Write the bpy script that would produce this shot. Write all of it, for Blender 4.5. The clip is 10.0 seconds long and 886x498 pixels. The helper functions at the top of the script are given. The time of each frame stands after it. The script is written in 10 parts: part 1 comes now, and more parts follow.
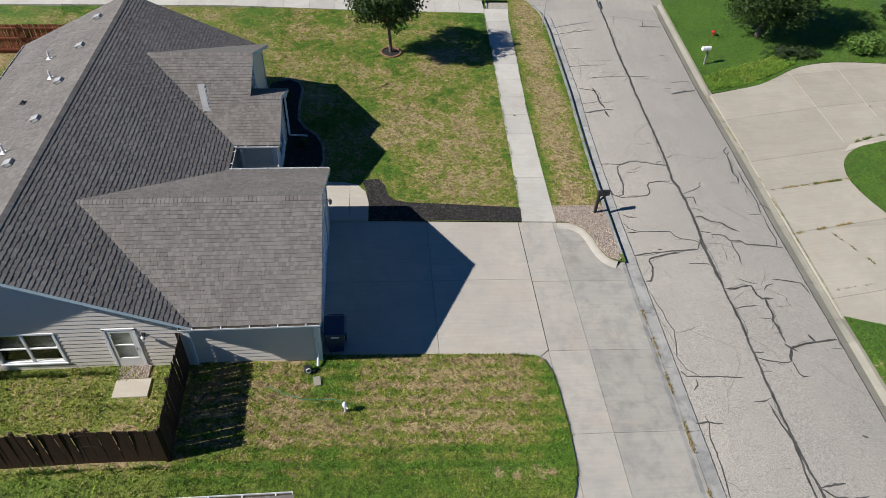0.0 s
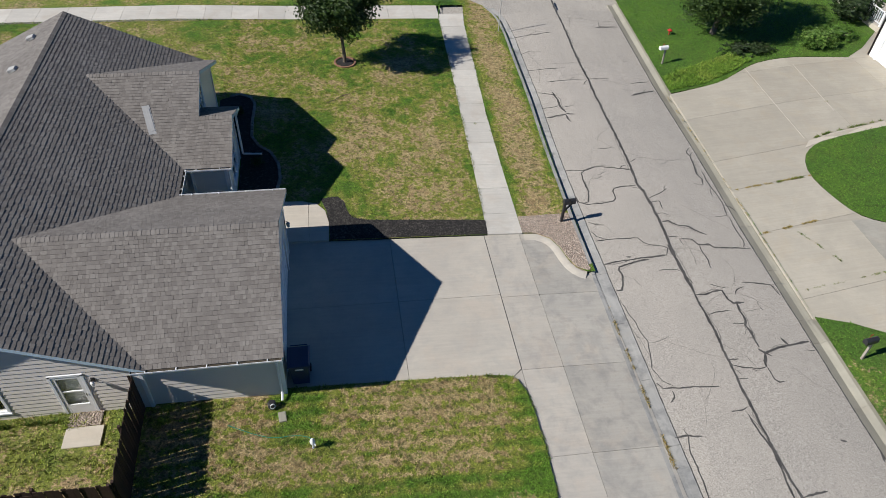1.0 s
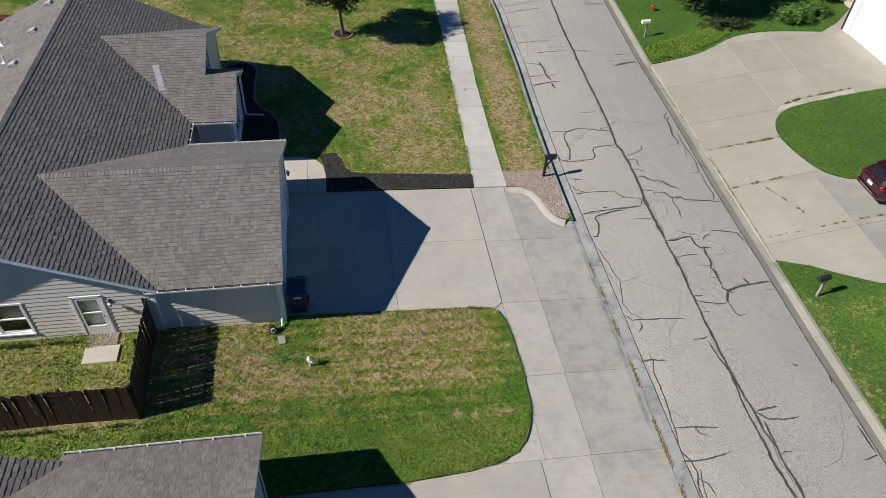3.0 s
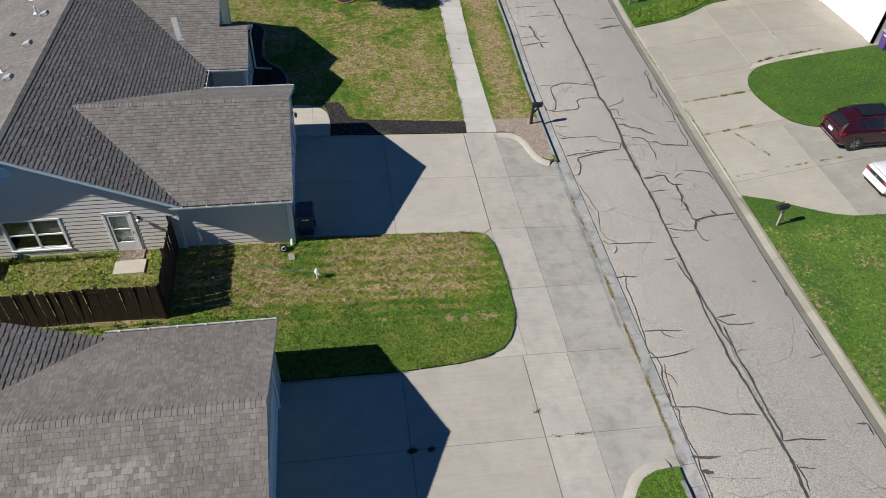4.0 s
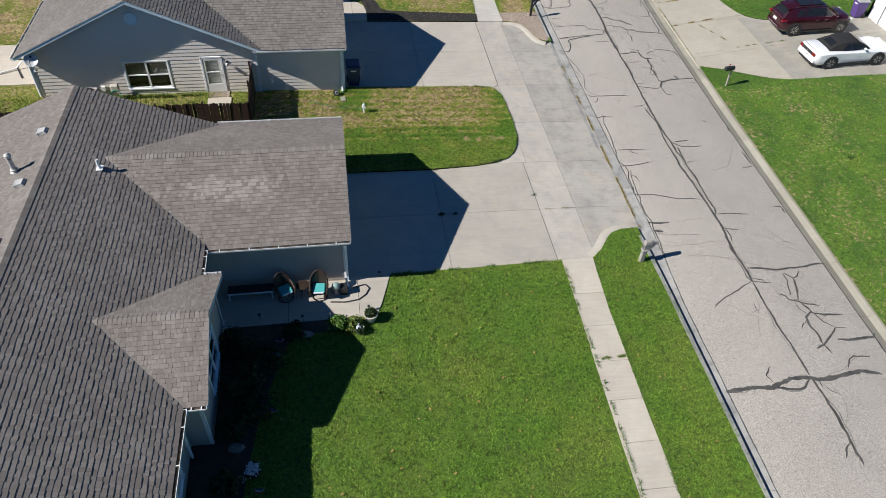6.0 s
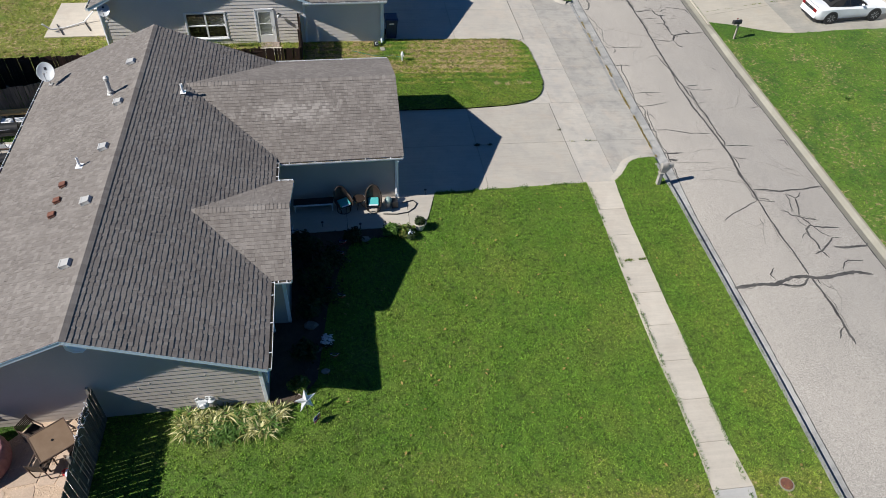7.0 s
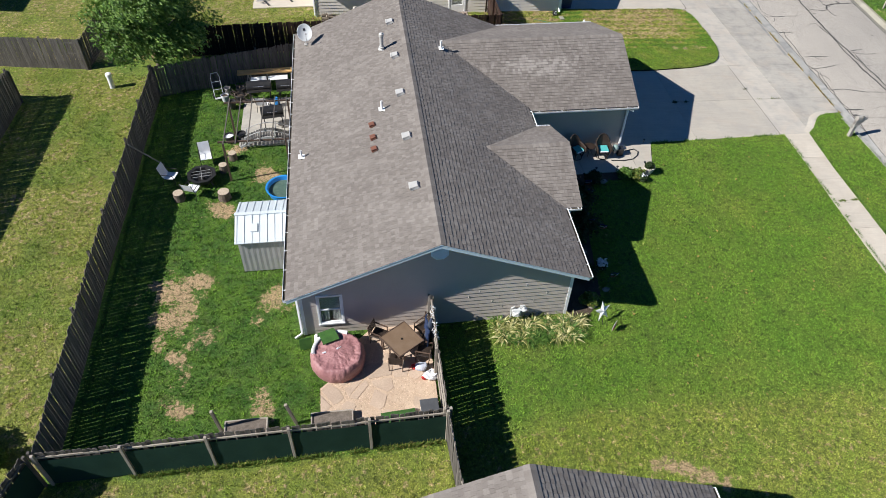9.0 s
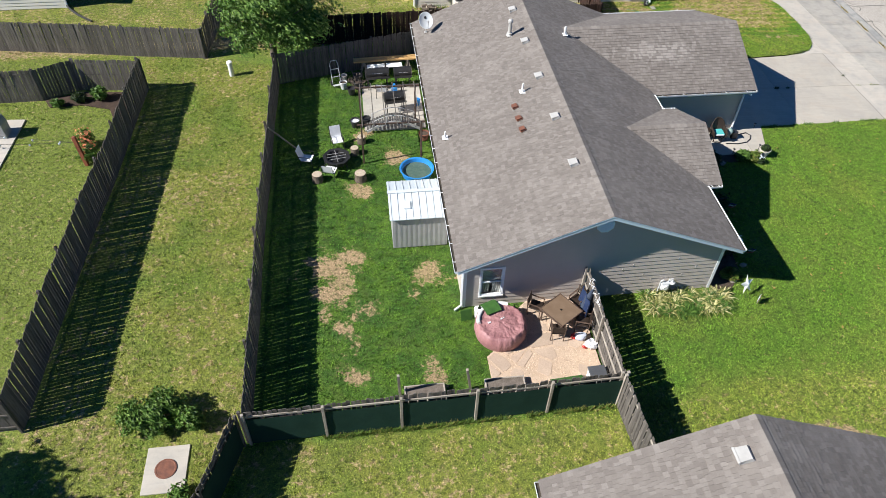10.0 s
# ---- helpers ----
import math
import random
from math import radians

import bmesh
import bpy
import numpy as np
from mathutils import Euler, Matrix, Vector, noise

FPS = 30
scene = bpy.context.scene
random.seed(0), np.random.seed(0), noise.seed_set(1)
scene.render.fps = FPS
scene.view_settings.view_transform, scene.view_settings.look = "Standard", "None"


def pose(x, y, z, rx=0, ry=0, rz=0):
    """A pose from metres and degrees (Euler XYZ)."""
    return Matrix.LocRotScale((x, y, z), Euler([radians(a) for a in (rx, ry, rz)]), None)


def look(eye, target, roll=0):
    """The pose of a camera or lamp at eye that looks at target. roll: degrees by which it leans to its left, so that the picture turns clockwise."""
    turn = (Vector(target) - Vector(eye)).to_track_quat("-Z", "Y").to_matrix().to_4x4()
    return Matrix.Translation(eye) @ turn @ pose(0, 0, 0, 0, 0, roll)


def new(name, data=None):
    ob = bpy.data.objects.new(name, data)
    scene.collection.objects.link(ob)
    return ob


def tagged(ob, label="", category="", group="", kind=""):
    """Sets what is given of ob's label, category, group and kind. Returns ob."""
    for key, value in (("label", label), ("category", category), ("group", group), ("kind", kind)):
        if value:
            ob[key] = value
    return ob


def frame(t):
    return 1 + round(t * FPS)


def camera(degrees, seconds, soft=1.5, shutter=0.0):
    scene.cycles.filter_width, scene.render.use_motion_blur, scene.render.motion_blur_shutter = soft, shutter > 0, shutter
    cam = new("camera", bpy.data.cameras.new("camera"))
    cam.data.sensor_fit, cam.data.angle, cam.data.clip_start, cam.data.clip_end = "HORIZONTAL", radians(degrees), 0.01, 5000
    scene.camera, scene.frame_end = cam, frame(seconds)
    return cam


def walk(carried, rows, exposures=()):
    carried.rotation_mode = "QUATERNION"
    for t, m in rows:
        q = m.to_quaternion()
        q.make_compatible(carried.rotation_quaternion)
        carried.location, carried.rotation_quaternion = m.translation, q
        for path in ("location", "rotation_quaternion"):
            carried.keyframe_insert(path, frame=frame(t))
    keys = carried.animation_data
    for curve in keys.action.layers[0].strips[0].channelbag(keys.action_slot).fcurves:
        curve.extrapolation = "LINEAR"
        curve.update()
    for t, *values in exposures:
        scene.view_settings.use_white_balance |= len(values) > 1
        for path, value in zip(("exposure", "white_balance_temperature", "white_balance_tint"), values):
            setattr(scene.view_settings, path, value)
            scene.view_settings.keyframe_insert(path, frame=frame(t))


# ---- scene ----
cam = camera(64.7, 10.0, 0.45)
PATH = [
    (0, (0.522, -1.108, 21.253), (0.697, 0.332, 19.877), 3.3),
    (0.1, (0.271, -0.817, 21.17), (0.503, 0.621, 19.8), 3.6),
    (0.2, (0.217, -0.549, 21.082), (0.483, 0.888, 19.716), 3.5),
    (0.3, (0.236, -0.37, 21.098), (0.517, 1.064, 19.733), 3.5),
    (0.5, (0.507, -0.069, 21.148), (0.78, 1.36, 19.775), 3.1),
    (1, (0.675, 0.131, 21.16), (0.948, 1.558, 19.786), 3.3),
    (1.5, (0.846, 0.078, 21.167), (1.116, 1.506, 19.793), 3.3),
    (2, (0.945, -0.44, 21.144), (1.213, 0.99, 19.772), 3.3),
    (3.5, (0.631, -5.045, 21.114), (0.899, -3.626, 19.731), 3.4),
    (4, (0.434, -7.219, 21.066), (0.703, -5.804, 19.678), 3.5),
    (4.5, (0.158, -9.653, 21.109), (0.429, -8.244, 19.716), 3.7),
    (5, (-0.303, -12.324, 21.164), (-0.033, -10.922, 19.764), 3.8),
    (5.5, (-1.022, -15.183, 21.253), (-0.753, -13.787, 19.846), 3.8),
    (6, (-2.148, -18.349, 21.283), (-1.882, -16.957, 19.871), 3.7),
    (6.2, (-2.621, -19.687, 21.295), (-2.358, -18.297, 19.881), 3.6),
    (7.5, (-6.007, -23.98, 21.221), (-5.761, -22.595, 19.799), 3.1),
    (8, (-8.406, -24.751, 21.277), (-8.169, -23.368, 19.852), 2.9),
    (8.5, (-11.473, -25.307, 21.349), (-11.245, -23.926, 19.92), 2.6),
    (9, (-15.063, -25.635, 21.394), (-14.847, -24.254, 19.963), 2.3),
    (9.5, (-18.699, -26.074, 21.364), (-18.494, -24.692, 19.933), 1.9),
    (10, (-20.812, -26.326, 21.301), (-20.614, -24.942, 19.871), 1.7),
]
EXPOSURE = [(0, 0.3), (2, 0.23), (4, 0.24), (6, 0.39), (8, 0.49), (9, 0.62), (10, 0.77)]     # the clip's own exposure opens a little
walk(cam, [(t, look(eye, target, roll)) for t, eye, target, roll in PATH], EXPOSURE)

# ---- light: late-afternoon sun from the west, clear sky ----
SUN_TO = Vector((0.985, 0.208, -0.812)).normalized()     # the way the sunlight travels
world = bpy.data.worlds.new("sky")
scene.world = world
world.use_nodes = True
wn = world.node_tree.nodes
sky = wn.new("ShaderNodeTexSky")
sky.sky_type, sky.sun_disc = "NISHITA", False
sky.air_density, sky.dust_density, sky.altitude = 0.6, 0.1, 400.0
sky.ozone_density = 3.0
sky.sun_elevation = math.asin(-SUN_TO.z)
sky.sun_rotation = math.atan2(-SUN_TO.x, -SUN_TO.y) % (2 * math.pi)
tint = wn.new("ShaderNodeMix")
tint.data_type, tint.blend_type = "RGBA", "MULTIPLY"
tint.inputs[0].default_value, tint.inputs[7].default_value = 1.0, (0.42, 0.88, 1.22, 1)
world.node_tree.links.new(sky.outputs["Color"], tint.inputs[6])
world.node_tree.links.new(tint.outputs[2], wn["Background"].inputs["Color"])
wn["Background"].inputs["Strength"].default_value = 0.054
sun = new("sun", bpy.data.lights.new("sun", "SUN"))
sun.data.energy, sun.data.angle, sun.data.color = 5.0, radians(0.53), (1.0, 0.965, 0.915)
sun.matrix_world = look((0, 0, 30), Vector((0, 0, 30)) + SUN_TO)

# ---- mesh tools ----
class Geo:
    """Vertices and faces of one mesh, with a matrix that is laid on all that is added."""

    def __init__(self):
        self.v, self.f, self.m = [], [], Matrix()

    def add(self, verts, faces):
        n = len(self.v)
        self.v += [tuple(self.m @ Vector(p)) for p in verts]
        self.f += [tuple(n + i for i in f) for f in faces]
        return self

    def box(self, x0, x1, y0, y1, z0, z1, b=0.0):
        """A box; b: the width of its chamfer."""
        if b <= 0:
            v = [(x, y, z) for x in (x0, x1) for y in (y0, y1) for z in (z0, z1)]
            return self.add(v, [(0, 1, 3, 2), (4, 6, 7, 5), (0, 4, 5, 1), (2, 3, 7, 6), (0, 2, 6, 4), (1, 5, 7, 3)])
        bm = bmesh.new()
        bmesh.ops.create_cube(bm, size=1)
        for p in bm.verts:
            p.co = ((x0 + x1) / 2 + p.co.x * (x1 - x0), (y0 + y1) / 2 + p.co.y * (y1 - y0), (z0 + z1) / 2 + p.co.z * (z1 - z0))
        bmesh.ops.bevel(bm, geom=bm.edges[:], offset=b, segments=1, affect="EDGES")
        bm.verts.index_update()
        self.add([p.co for p in bm.verts], [[p.index for p in f.verts] for f in bm.faces])
        bm.free()
        return self

    def bar(self, a, b, w, h=None, up=(0, 0, 1), bev=0.0):
        """A beam of w by h from a to b."""
        a, b, h = Vector(a), Vector(b), h or w
        d = b - a
        zax = d.normalized()
        side = zax.cross(Vector(up))
        if side.length < 1e-4:
            side = zax.cross(Vector((0, 1, 0)))
        side.normalize()
        top = side.cross(zax).normalized()
        keep = self.m
        self.m = keep @ Matrix.Translation((a + b) / 2) @ Matrix((side, top, zax)).transposed().to_4x4()
        self.box(-w / 2, w / 2, -h / 2, h / 2, -d.length / 2, d.length / 2, bev)
        self.m = keep
        return self

    def rings(self, rings, close=True, caps=True):
        """Skin over rings of points, all of one count."""
        n = len(rings[0])
        v = [p for r in rings for p in r]
        f = []
        for i in range(len(rings) - 1):
            for j in range(n if close else n - 1):
                k = (j + 1) % n
                f.append((i * n + j, i * n + k, (i + 1) * n + k, (i + 1) * n + j))
        if caps:
            f += [tuple(range(n))[::-1], tuple((len(rings) - 1) * n + j for j in range(n))]
        return self.add(v, f)

    def lathe(self, prof, n=16, at=(0, 0, 0), caps=True):
        """A turned form from (radius, height) pairs."""
        x, y, z = at
        return self.rings([[(x + r * math.cos(2 * math.pi * i / n), y + r * math.sin(2 * math.pi * i / n), z + h) for i in range(n)] for r, h in prof], caps=caps)

    def tube(self, pts, r, n=6, caps=True):
        """A round tube along points; r: one radius or one for each."""
        pts = [Vector(p) for p in pts]
        rad = r if isinstance(r, (list, tuple)) else [r] * len(pts)
        out, ref = [], None
        for i, p in enumerate(pts):
            d = (pts[min(i + 1, len(pts) - 1)] - pts[max(i - 1, 0)]).normalized()
            if ref is None:
                ref = d.cross(Vector((0, 0, 1)) if abs(d.z) < 0.9 else Vector((1, 0, 0))).normalized()
            ref = (ref - d * ref.dot(d)).normalized()
            o = d.cross(ref)
            out.append([p + rad[i] * (math.cos(2 * math.pi * k / n) * ref + math.sin(2 * math.pi * k / n) * o) for k in range(n)])
        return self.rings(out, caps=caps)

    def prism(self, poly, z0, z1):
        """An upright prism over a plan; z0 and z1: heights or functions of x, y."""
        lo = z0 if callable(z0) else (lambda x, y: z0)
        hi = z1 if callable(z1) else (lambda x, y: z1)
        area = sum(a[0] * b[1] - b[0] * a[1] for a, b in zip(poly, poly[1:] + poly[:1]))
        poly = poly if area > 0 else poly[::-1]
        n = len(poly)
        v = [(x, y, lo(x, y)) for x, y in poly] + [(x, y, hi(x, y)) for x, y in poly]
        return self.add(v, [tuple(range(n))[::-1], tuple(range(n, 2 * n))] + [(i, (i + 1) % n, n + (i + 1) % n, n + i) for i in range(n)])

    def ball(self, c, rx, ry=None, rz=None, n=10, rough=0.0, seed=0.0):
        ry, rz = ry or rx, rz or rx
        rings = []
        for i in range(1, n // 2 + 1):
            a = math.pi * i / (n // 2 + 1)
            ring = []
            for k in range(n):
                b = 2 * math.pi * k / n
                d = Vector((math.sin(a) * math.cos(b), math.sin(a) * math.sin(b), math.cos(a)))
                s = 1 + rough * noise.noise(d * 2.3 + Vector((seed, seed * 1.7, 0)))
                ring.append((c[0] + rx * s * d.x, c[1] + ry * s * d.y, c[2] + rz * s * d.z))
            rings.append(ring)
        return self.rings(rings)

    def weld(self):
        """Joins corners that lie on one spot."""
        seen, to, v = {}, [], []
        for p in self.v:
            k = tuple(round(c, 4) for c in p)
            if k not in seen:
                seen[k] = len(v)
                v.append(p)
            to.append(seen[k])
        self.v, self.f = v, [tuple(to[i] for i in f) for f in self.f]
        return self

    def mesh(self, name, material=None, smooth=False):
        me = bpy.data.meshes.new(name)
        me.from_pydata(self.v, [], self.f)
        me.validate()
        if material:
            me.materials.append(material)
        if smooth:
            me.shade_smooth()
            me.set_sharp_from_angle(angle=radians(40))
        me.update()
        return me


def part(name, geo, material, parent, label="", smooth=False, m=None):
    """One mesh as a part under a thing or under a part."""
    ob = new(name, geo.mesh(name, material, smooth) if isinstance(geo, Geo) else geo)
    ob.parent = parent
    if m is not None:
        ob.matrix_basis = m
    return tagged(ob, label)


def thing(name, label, category, at=None, kind="", group="", geo=None, material=None, smooth=False):
    """A top-level thing: an empty at its base, or one mesh."""
    ob = new(name, geo.mesh(name, material, smooth) if geo else None)
    if not geo:
        ob.empty_display_size = 0.2
    if at is not None:
        ob.matrix_basis = at
    return tagged(ob, label, category, group, kind)


def interp(x, xs, ys):
    return float(np.interp(x, xs, ys))


def inside(p, poly):
    x, y = p
    hit = False
    for (x0, y0), (x1, y1) in zip(poly, poly[1:] + poly[:1]):
        if (y0 > y) != (y1 > y) and x < (x1 - x0) * (y - y0) / (y1 - y0) + x0:
            hit = not hit
    return hit


def clip(poly, axis, value, keep_below):
    """The part of a plan on one side of an axis-aligned line."""
    out = []
    s = 1 if keep_below else -1
    for a, b in zip(poly, poly[1:] + poly[:1]):
        da, db = s * (a[axis] - value), s * (b[axis] - value)
        if da <= 0:
            out.append(a)
        if da * db < 0:
            t = da / (da - db)
            out.append((a[0] + t * (b[0] - a[0]), a[1] + t * (b[1] - a[1])))
    return out


def cell(poly, x0, x1, y0, y1):
    for axis, value, below in ((0, x0, False), (0, x1, True), (1, y0, False), (1, y1, True)):
        poly = clip(poly, axis, value, below) if len(poly) > 2 else []
    return poly

# ---- materials ----
def material(name):
    m = bpy.data.materials.new(name)
    m.use_nodes = True
    nt = m.node_tree
    return m, nt, nt.nodes["Principled BSDF"]


def node(nt, kind, **values):
    n = nt.nodes.new(kind)
    for key, value in values.items():
        n.inputs[key].default_value = value
    return n


def noise_tex(nt, scale, detail=4.0, rough=0.55, coord=None, distortion=0.0):
    n = node(nt, "ShaderNodeTexNoise", Scale=scale, Detail=detail, Roughness=rough, Distortion=distortion)
    if coord:
        nt.links.new(coord, n.inputs["Vector"])
    return n.outputs["Fac"]


def ramp(nt, fac, lo, hi, a=0.0, b=1.0):
    n = nt.nodes.new("ShaderNodeMapRange")
    n.inputs["From Min"].default_value, n.inputs["From Max"].default_value = lo, hi
    n.inputs["To Min"].default_value, n.inputs["To Max"].default_value = a, b
    nt.links.new(fac, n.inputs["Value"])
    return n.outputs["Result"]


def mix(nt, fac, a, b, blend="MIX"):
    n = nt.nodes.new("ShaderNodeMix")
    n.data_type, n.blend_type = "RGBA", blend
    for socket, value in ((n.inputs[0], fac), (n.inputs[6], a), (n.inputs[7], b)):
        if isinstance(value, (int, float)):
            socket.default_value = value
        elif isinstance(value, tuple):
            socket.default_value = (*value, 1)
        else:
            nt.links.new(value, socket)
    return n.outputs[2]


def math_node(nt, op, a, b=0.0):
    n = nt.nodes.new("ShaderNodeMath")
    n.operation = op
    for socket, value in ((n.inputs[0], a), (n.inputs[1], b)):
        if isinstance(value, (int, float)):
            socket.default_value = value
        else:
            nt.links.new(value, socket)
    return n.outputs[0]


def bump(nt, bsdf, height, strength, distance):
    n = node(nt, "ShaderNodeBump", Strength=strength, Distance=distance)
    nt.links.new(height, n.inputs["Height"])
    nt.links.new(n.outputs["Normal"], bsdf.inputs["Normal"])


def place(nt):
    return nt.nodes.new("ShaderNodeNewGeometry").outputs["Position"]


def local(nt):
    return nt.nodes.new("ShaderNodeTexCoord").outputs["Object"]


def surface(name, c1, c2, rough=0.7, big=0.7, fine=25.0, depth=0.004, metal=0.0, spread=0.0, islands=False, streak=None, spec=0.5, fine_mix=0.35):
    """A plain weathered surface: two colours mixed at a large and a fine scale, with fine relief.
    spread: how far single objects (or islands) differ in brightness."""
    m, nt, bsdf = material(name)
    co = place(nt)
    if streak:
        mp = nt.nodes.new("ShaderNodeMapping")
        mp.inputs["Scale"].default_value = streak
        nt.links.new(co, mp.inputs["Vector"])
        co = mp.outputs["Vector"]
    large, small = noise_tex(nt, big, 5, 0.6, co), noise_tex(nt, fine, 4, 0.6, co)
    col = mix(nt, ramp(nt, large, 0.35, 0.65), c1, c2)
    col = mix(nt, ramp(nt, small, 0.3, 0.7, 0.0, fine_mix), col, tuple(0.55 * c for c in c1))
    if spread:
        if islands:
            r = nt.nodes.new("ShaderNodeNewGeometry").outputs["Random Per Island"]
        else:
            r = nt.nodes.new("ShaderNodeObjectInfo").outputs["Random"]
        g = ramp(nt, r, 0, 1, 1 - spread, 1 + spread)
        hsv = nt.nodes.new("ShaderNodeHueSaturation")
        nt.links.new(g, hsv.inputs["Value"])
        nt.links.new(col, hsv.inputs["Color"])
        col = hsv.outputs["Color"]
    nt.links.new(col, bsdf.inputs["Base Color"])
    nt.links.new(ramp(nt, small, 0.3, 0.7, max(rough - 0.08, 0.02), min(rough + 0.08, 1)), bsdf.inputs["Roughness"])
    bsdf.inputs["Metallic"].default_value = metal
    bsdf.inputs["Specular IOR Level"].default_value = spec
    if depth:
        bump(nt, bsdf, small, 0.6, depth)
    return m


def grass_material(name, blades=False):
    """Lawn: green to straw by the attribute 'dry', with clumps and bare earth by 'bare'."""
    m, nt, bsdf = material(name)
    co = place(nt)
    dry = nt.nodes.new("ShaderNodeAttribute")
    dry.attribute_name = "dry"
    bare = nt.nodes.new("ShaderNodeAttribute")
    bare.attribute_name = "bare"
    clump, fine, mid = noise_tex(nt, 2.2, 5, 0.65, co), noise_tex(nt, 14, 4, 0.7, co), noise_tex(nt, 5, 4, 0.6, co)
    green = mix(nt, ramp(nt, clump, 0.35, 0.65), (0.088, 0.200, 0.016), (0.140, 0.262, 0.027))
    green = mix(nt, ramp(nt, fine, 0.35, 0.7, 0, 0.5), green, (0.165, 0.30, 0.04))
    green = mix(nt, ramp(nt, dry.outputs["Fac"], -0.02, -0.35), green, (0.055, 0.150, 0.02))
    straw = mix(nt, ramp(nt, mid, 0.35, 0.65), (0.46, 0.345, 0.185), (0.365, 0.278, 0.132))
    straw = mix(nt, ramp(nt, fine, 0.38, 0.66, 0, 0.65), straw, (0.60, 0.475, 0.28))
    brown = noise_tex(nt, 3.3, 4, 0.65, co, 0.4)
    straw = mix(nt, ramp(nt, brown, 0.44, 0.62, 0, 0.75), straw, (0.25, 0.17, 0.09))
    lime = mix(nt, ramp(nt, mid, 0.35, 0.65), (0.255, 0.292, 0.046), (0.315, 0.33, 0.07))
    green = mix(nt, ramp(nt, dry.outputs["Fac"], 0.05, 0.36), green, lime)
    k = math_node(nt, "ADD", dry.outputs["Fac"], ramp(nt, mid, 0.3, 0.7, -0.45, 0.45))
    k = math_node(nt, "ADD", k, ramp(nt, fine, 0.3, 0.7, -0.18, 0.18))
    kd = ramp(nt, k, 0.45, 0.66)
    col = mix(nt, kd, green, straw)
    earth = mix(nt, fine, (0.25, 0.172, 0.098), (0.47, 0.34, 0.20))
    kb = math_node(nt, "ADD", bare.outputs["Fac"], ramp(nt, fine, 0.3, 0.7, -0.25, 0.25))
    kb = math_node(nt, "ADD", kb, ramp(nt, mid, 0.3, 0.7, -0.5, 0.4))
    col = mix(nt, ramp(nt, kb, 0.4, 0.7), col, earth)
    worn = noise_tex(nt, 0.75, 5, 0.7, co, 0.5)
    col = mix(nt, ramp(nt, worn, 0.52, 0.7, 0, 0.35), col, (0.125, 0.14, 0.04))
    tuft, speck = noise_tex(nt, 6.5, 3, 0.6, co), noise_tex(nt, 19, 3, 0.75, co)
    # dark gaps between tufts: their shade is put into the colour
    col = mix(nt, ramp(nt, tuft, 0.5, 0.36, 0, 0.6), col, (0.036, 0.062, 0.012))
    lively = nt.nodes.new("ShaderNodeHueSaturation")
    nt.links.new(ramp(nt, speck, 0.36, 0.64, 0.58, 1.45), lively.inputs["Value"])
    nt.links.new(col, lively.inputs["Color"])
    col = lively.outputs["Color"]
    if blades:
        r = nt.nodes.new("ShaderNodeNewGeometry").outputs["Random Per Island"]
        hsv = nt.nodes.new("ShaderNodeHueSaturation")
        nt.links.new(ramp(nt, r, 0, 1, 0.78, 1.42), hsv.inputs["Value"])
        col = mix(nt, ramp(nt, r, 0.5, 1.0, 0, 0.14), col, (0.25, 0.34, 0.055))
        nt.links.new(col, hsv.inputs["Color"])
        col = hsv.outputs["Color"]
    nt.links.new(col, bsdf.inputs["Base Color"])
    bsdf.inputs["Roughness"].default_value = 0.75
    bsdf.inputs["Specular IOR Level"].default_value = 0.25
    if not blades:
        # dark thatch, with the shade under the blades put into its colour
        soil = math_node(nt, "MULTIPLY", ramp(nt, kb, 0.4, 0.7, 0.36, 0.0), ramp(nt, kd, 0, 1, 1.0, 0.3))
        thatch_shade = mix(nt, soil, col, (0.034, 0.038, 0.014))
        nt.links.new(thatch_shade, bsdf.inputs["Base Color"])
        bump(nt, bsdf, fine, 1.0, 0.05)
    return m


def asphalt_material():
    m, nt, bsdf = material("asphalt")
    co = place(nt)
    tracks = nt.nodes.new("ShaderNodeMapping")
    tracks.inputs["Scale"].default_value = (0.55, 0.05, 1.0)
    nt.links.new(co, tracks.inputs["Vector"])
    large, fine, grit = noise_tex(nt, 0.3, 5, 0.65, co), noise_tex(nt, 9, 6, 0.8, co), noise_tex(nt, 21, 3, 0.9, co)
    lane = noise_tex(nt, 1.0, 4, 0.6, tracks.outputs["Vector"])
    col = mix(nt, ramp(nt, large, 0.35, 0.65), (0.345, 0.318, 0.278), (0.395, 0.362, 0.316))
    col = mix(nt, ramp(nt, lane, 0.5, 0.68, 0, 0.4), col, (0.285, 0.268, 0.245))
    col = mix(nt, ramp(nt, fine, 0.45, 0.7, 0, 0.35), col, (0.25, 0.232, 0.208))
    col = mix(nt, ramp(nt, grit, 0.52, 0.64, 0, 0.85), col, (0.55, 0.515, 0.46))
    col = mix(nt, ramp(nt, grit, 0.47, 0.35, 0, 0.9), col, (0.14, 0.13, 0.118))
    nt.links.new(col, bsdf.inputs["Base Color"])
    bsdf.inputs["Roughness"].default_value = 0.85
    bump(nt, bsdf, grit, 0.8, 0.005)
    return m


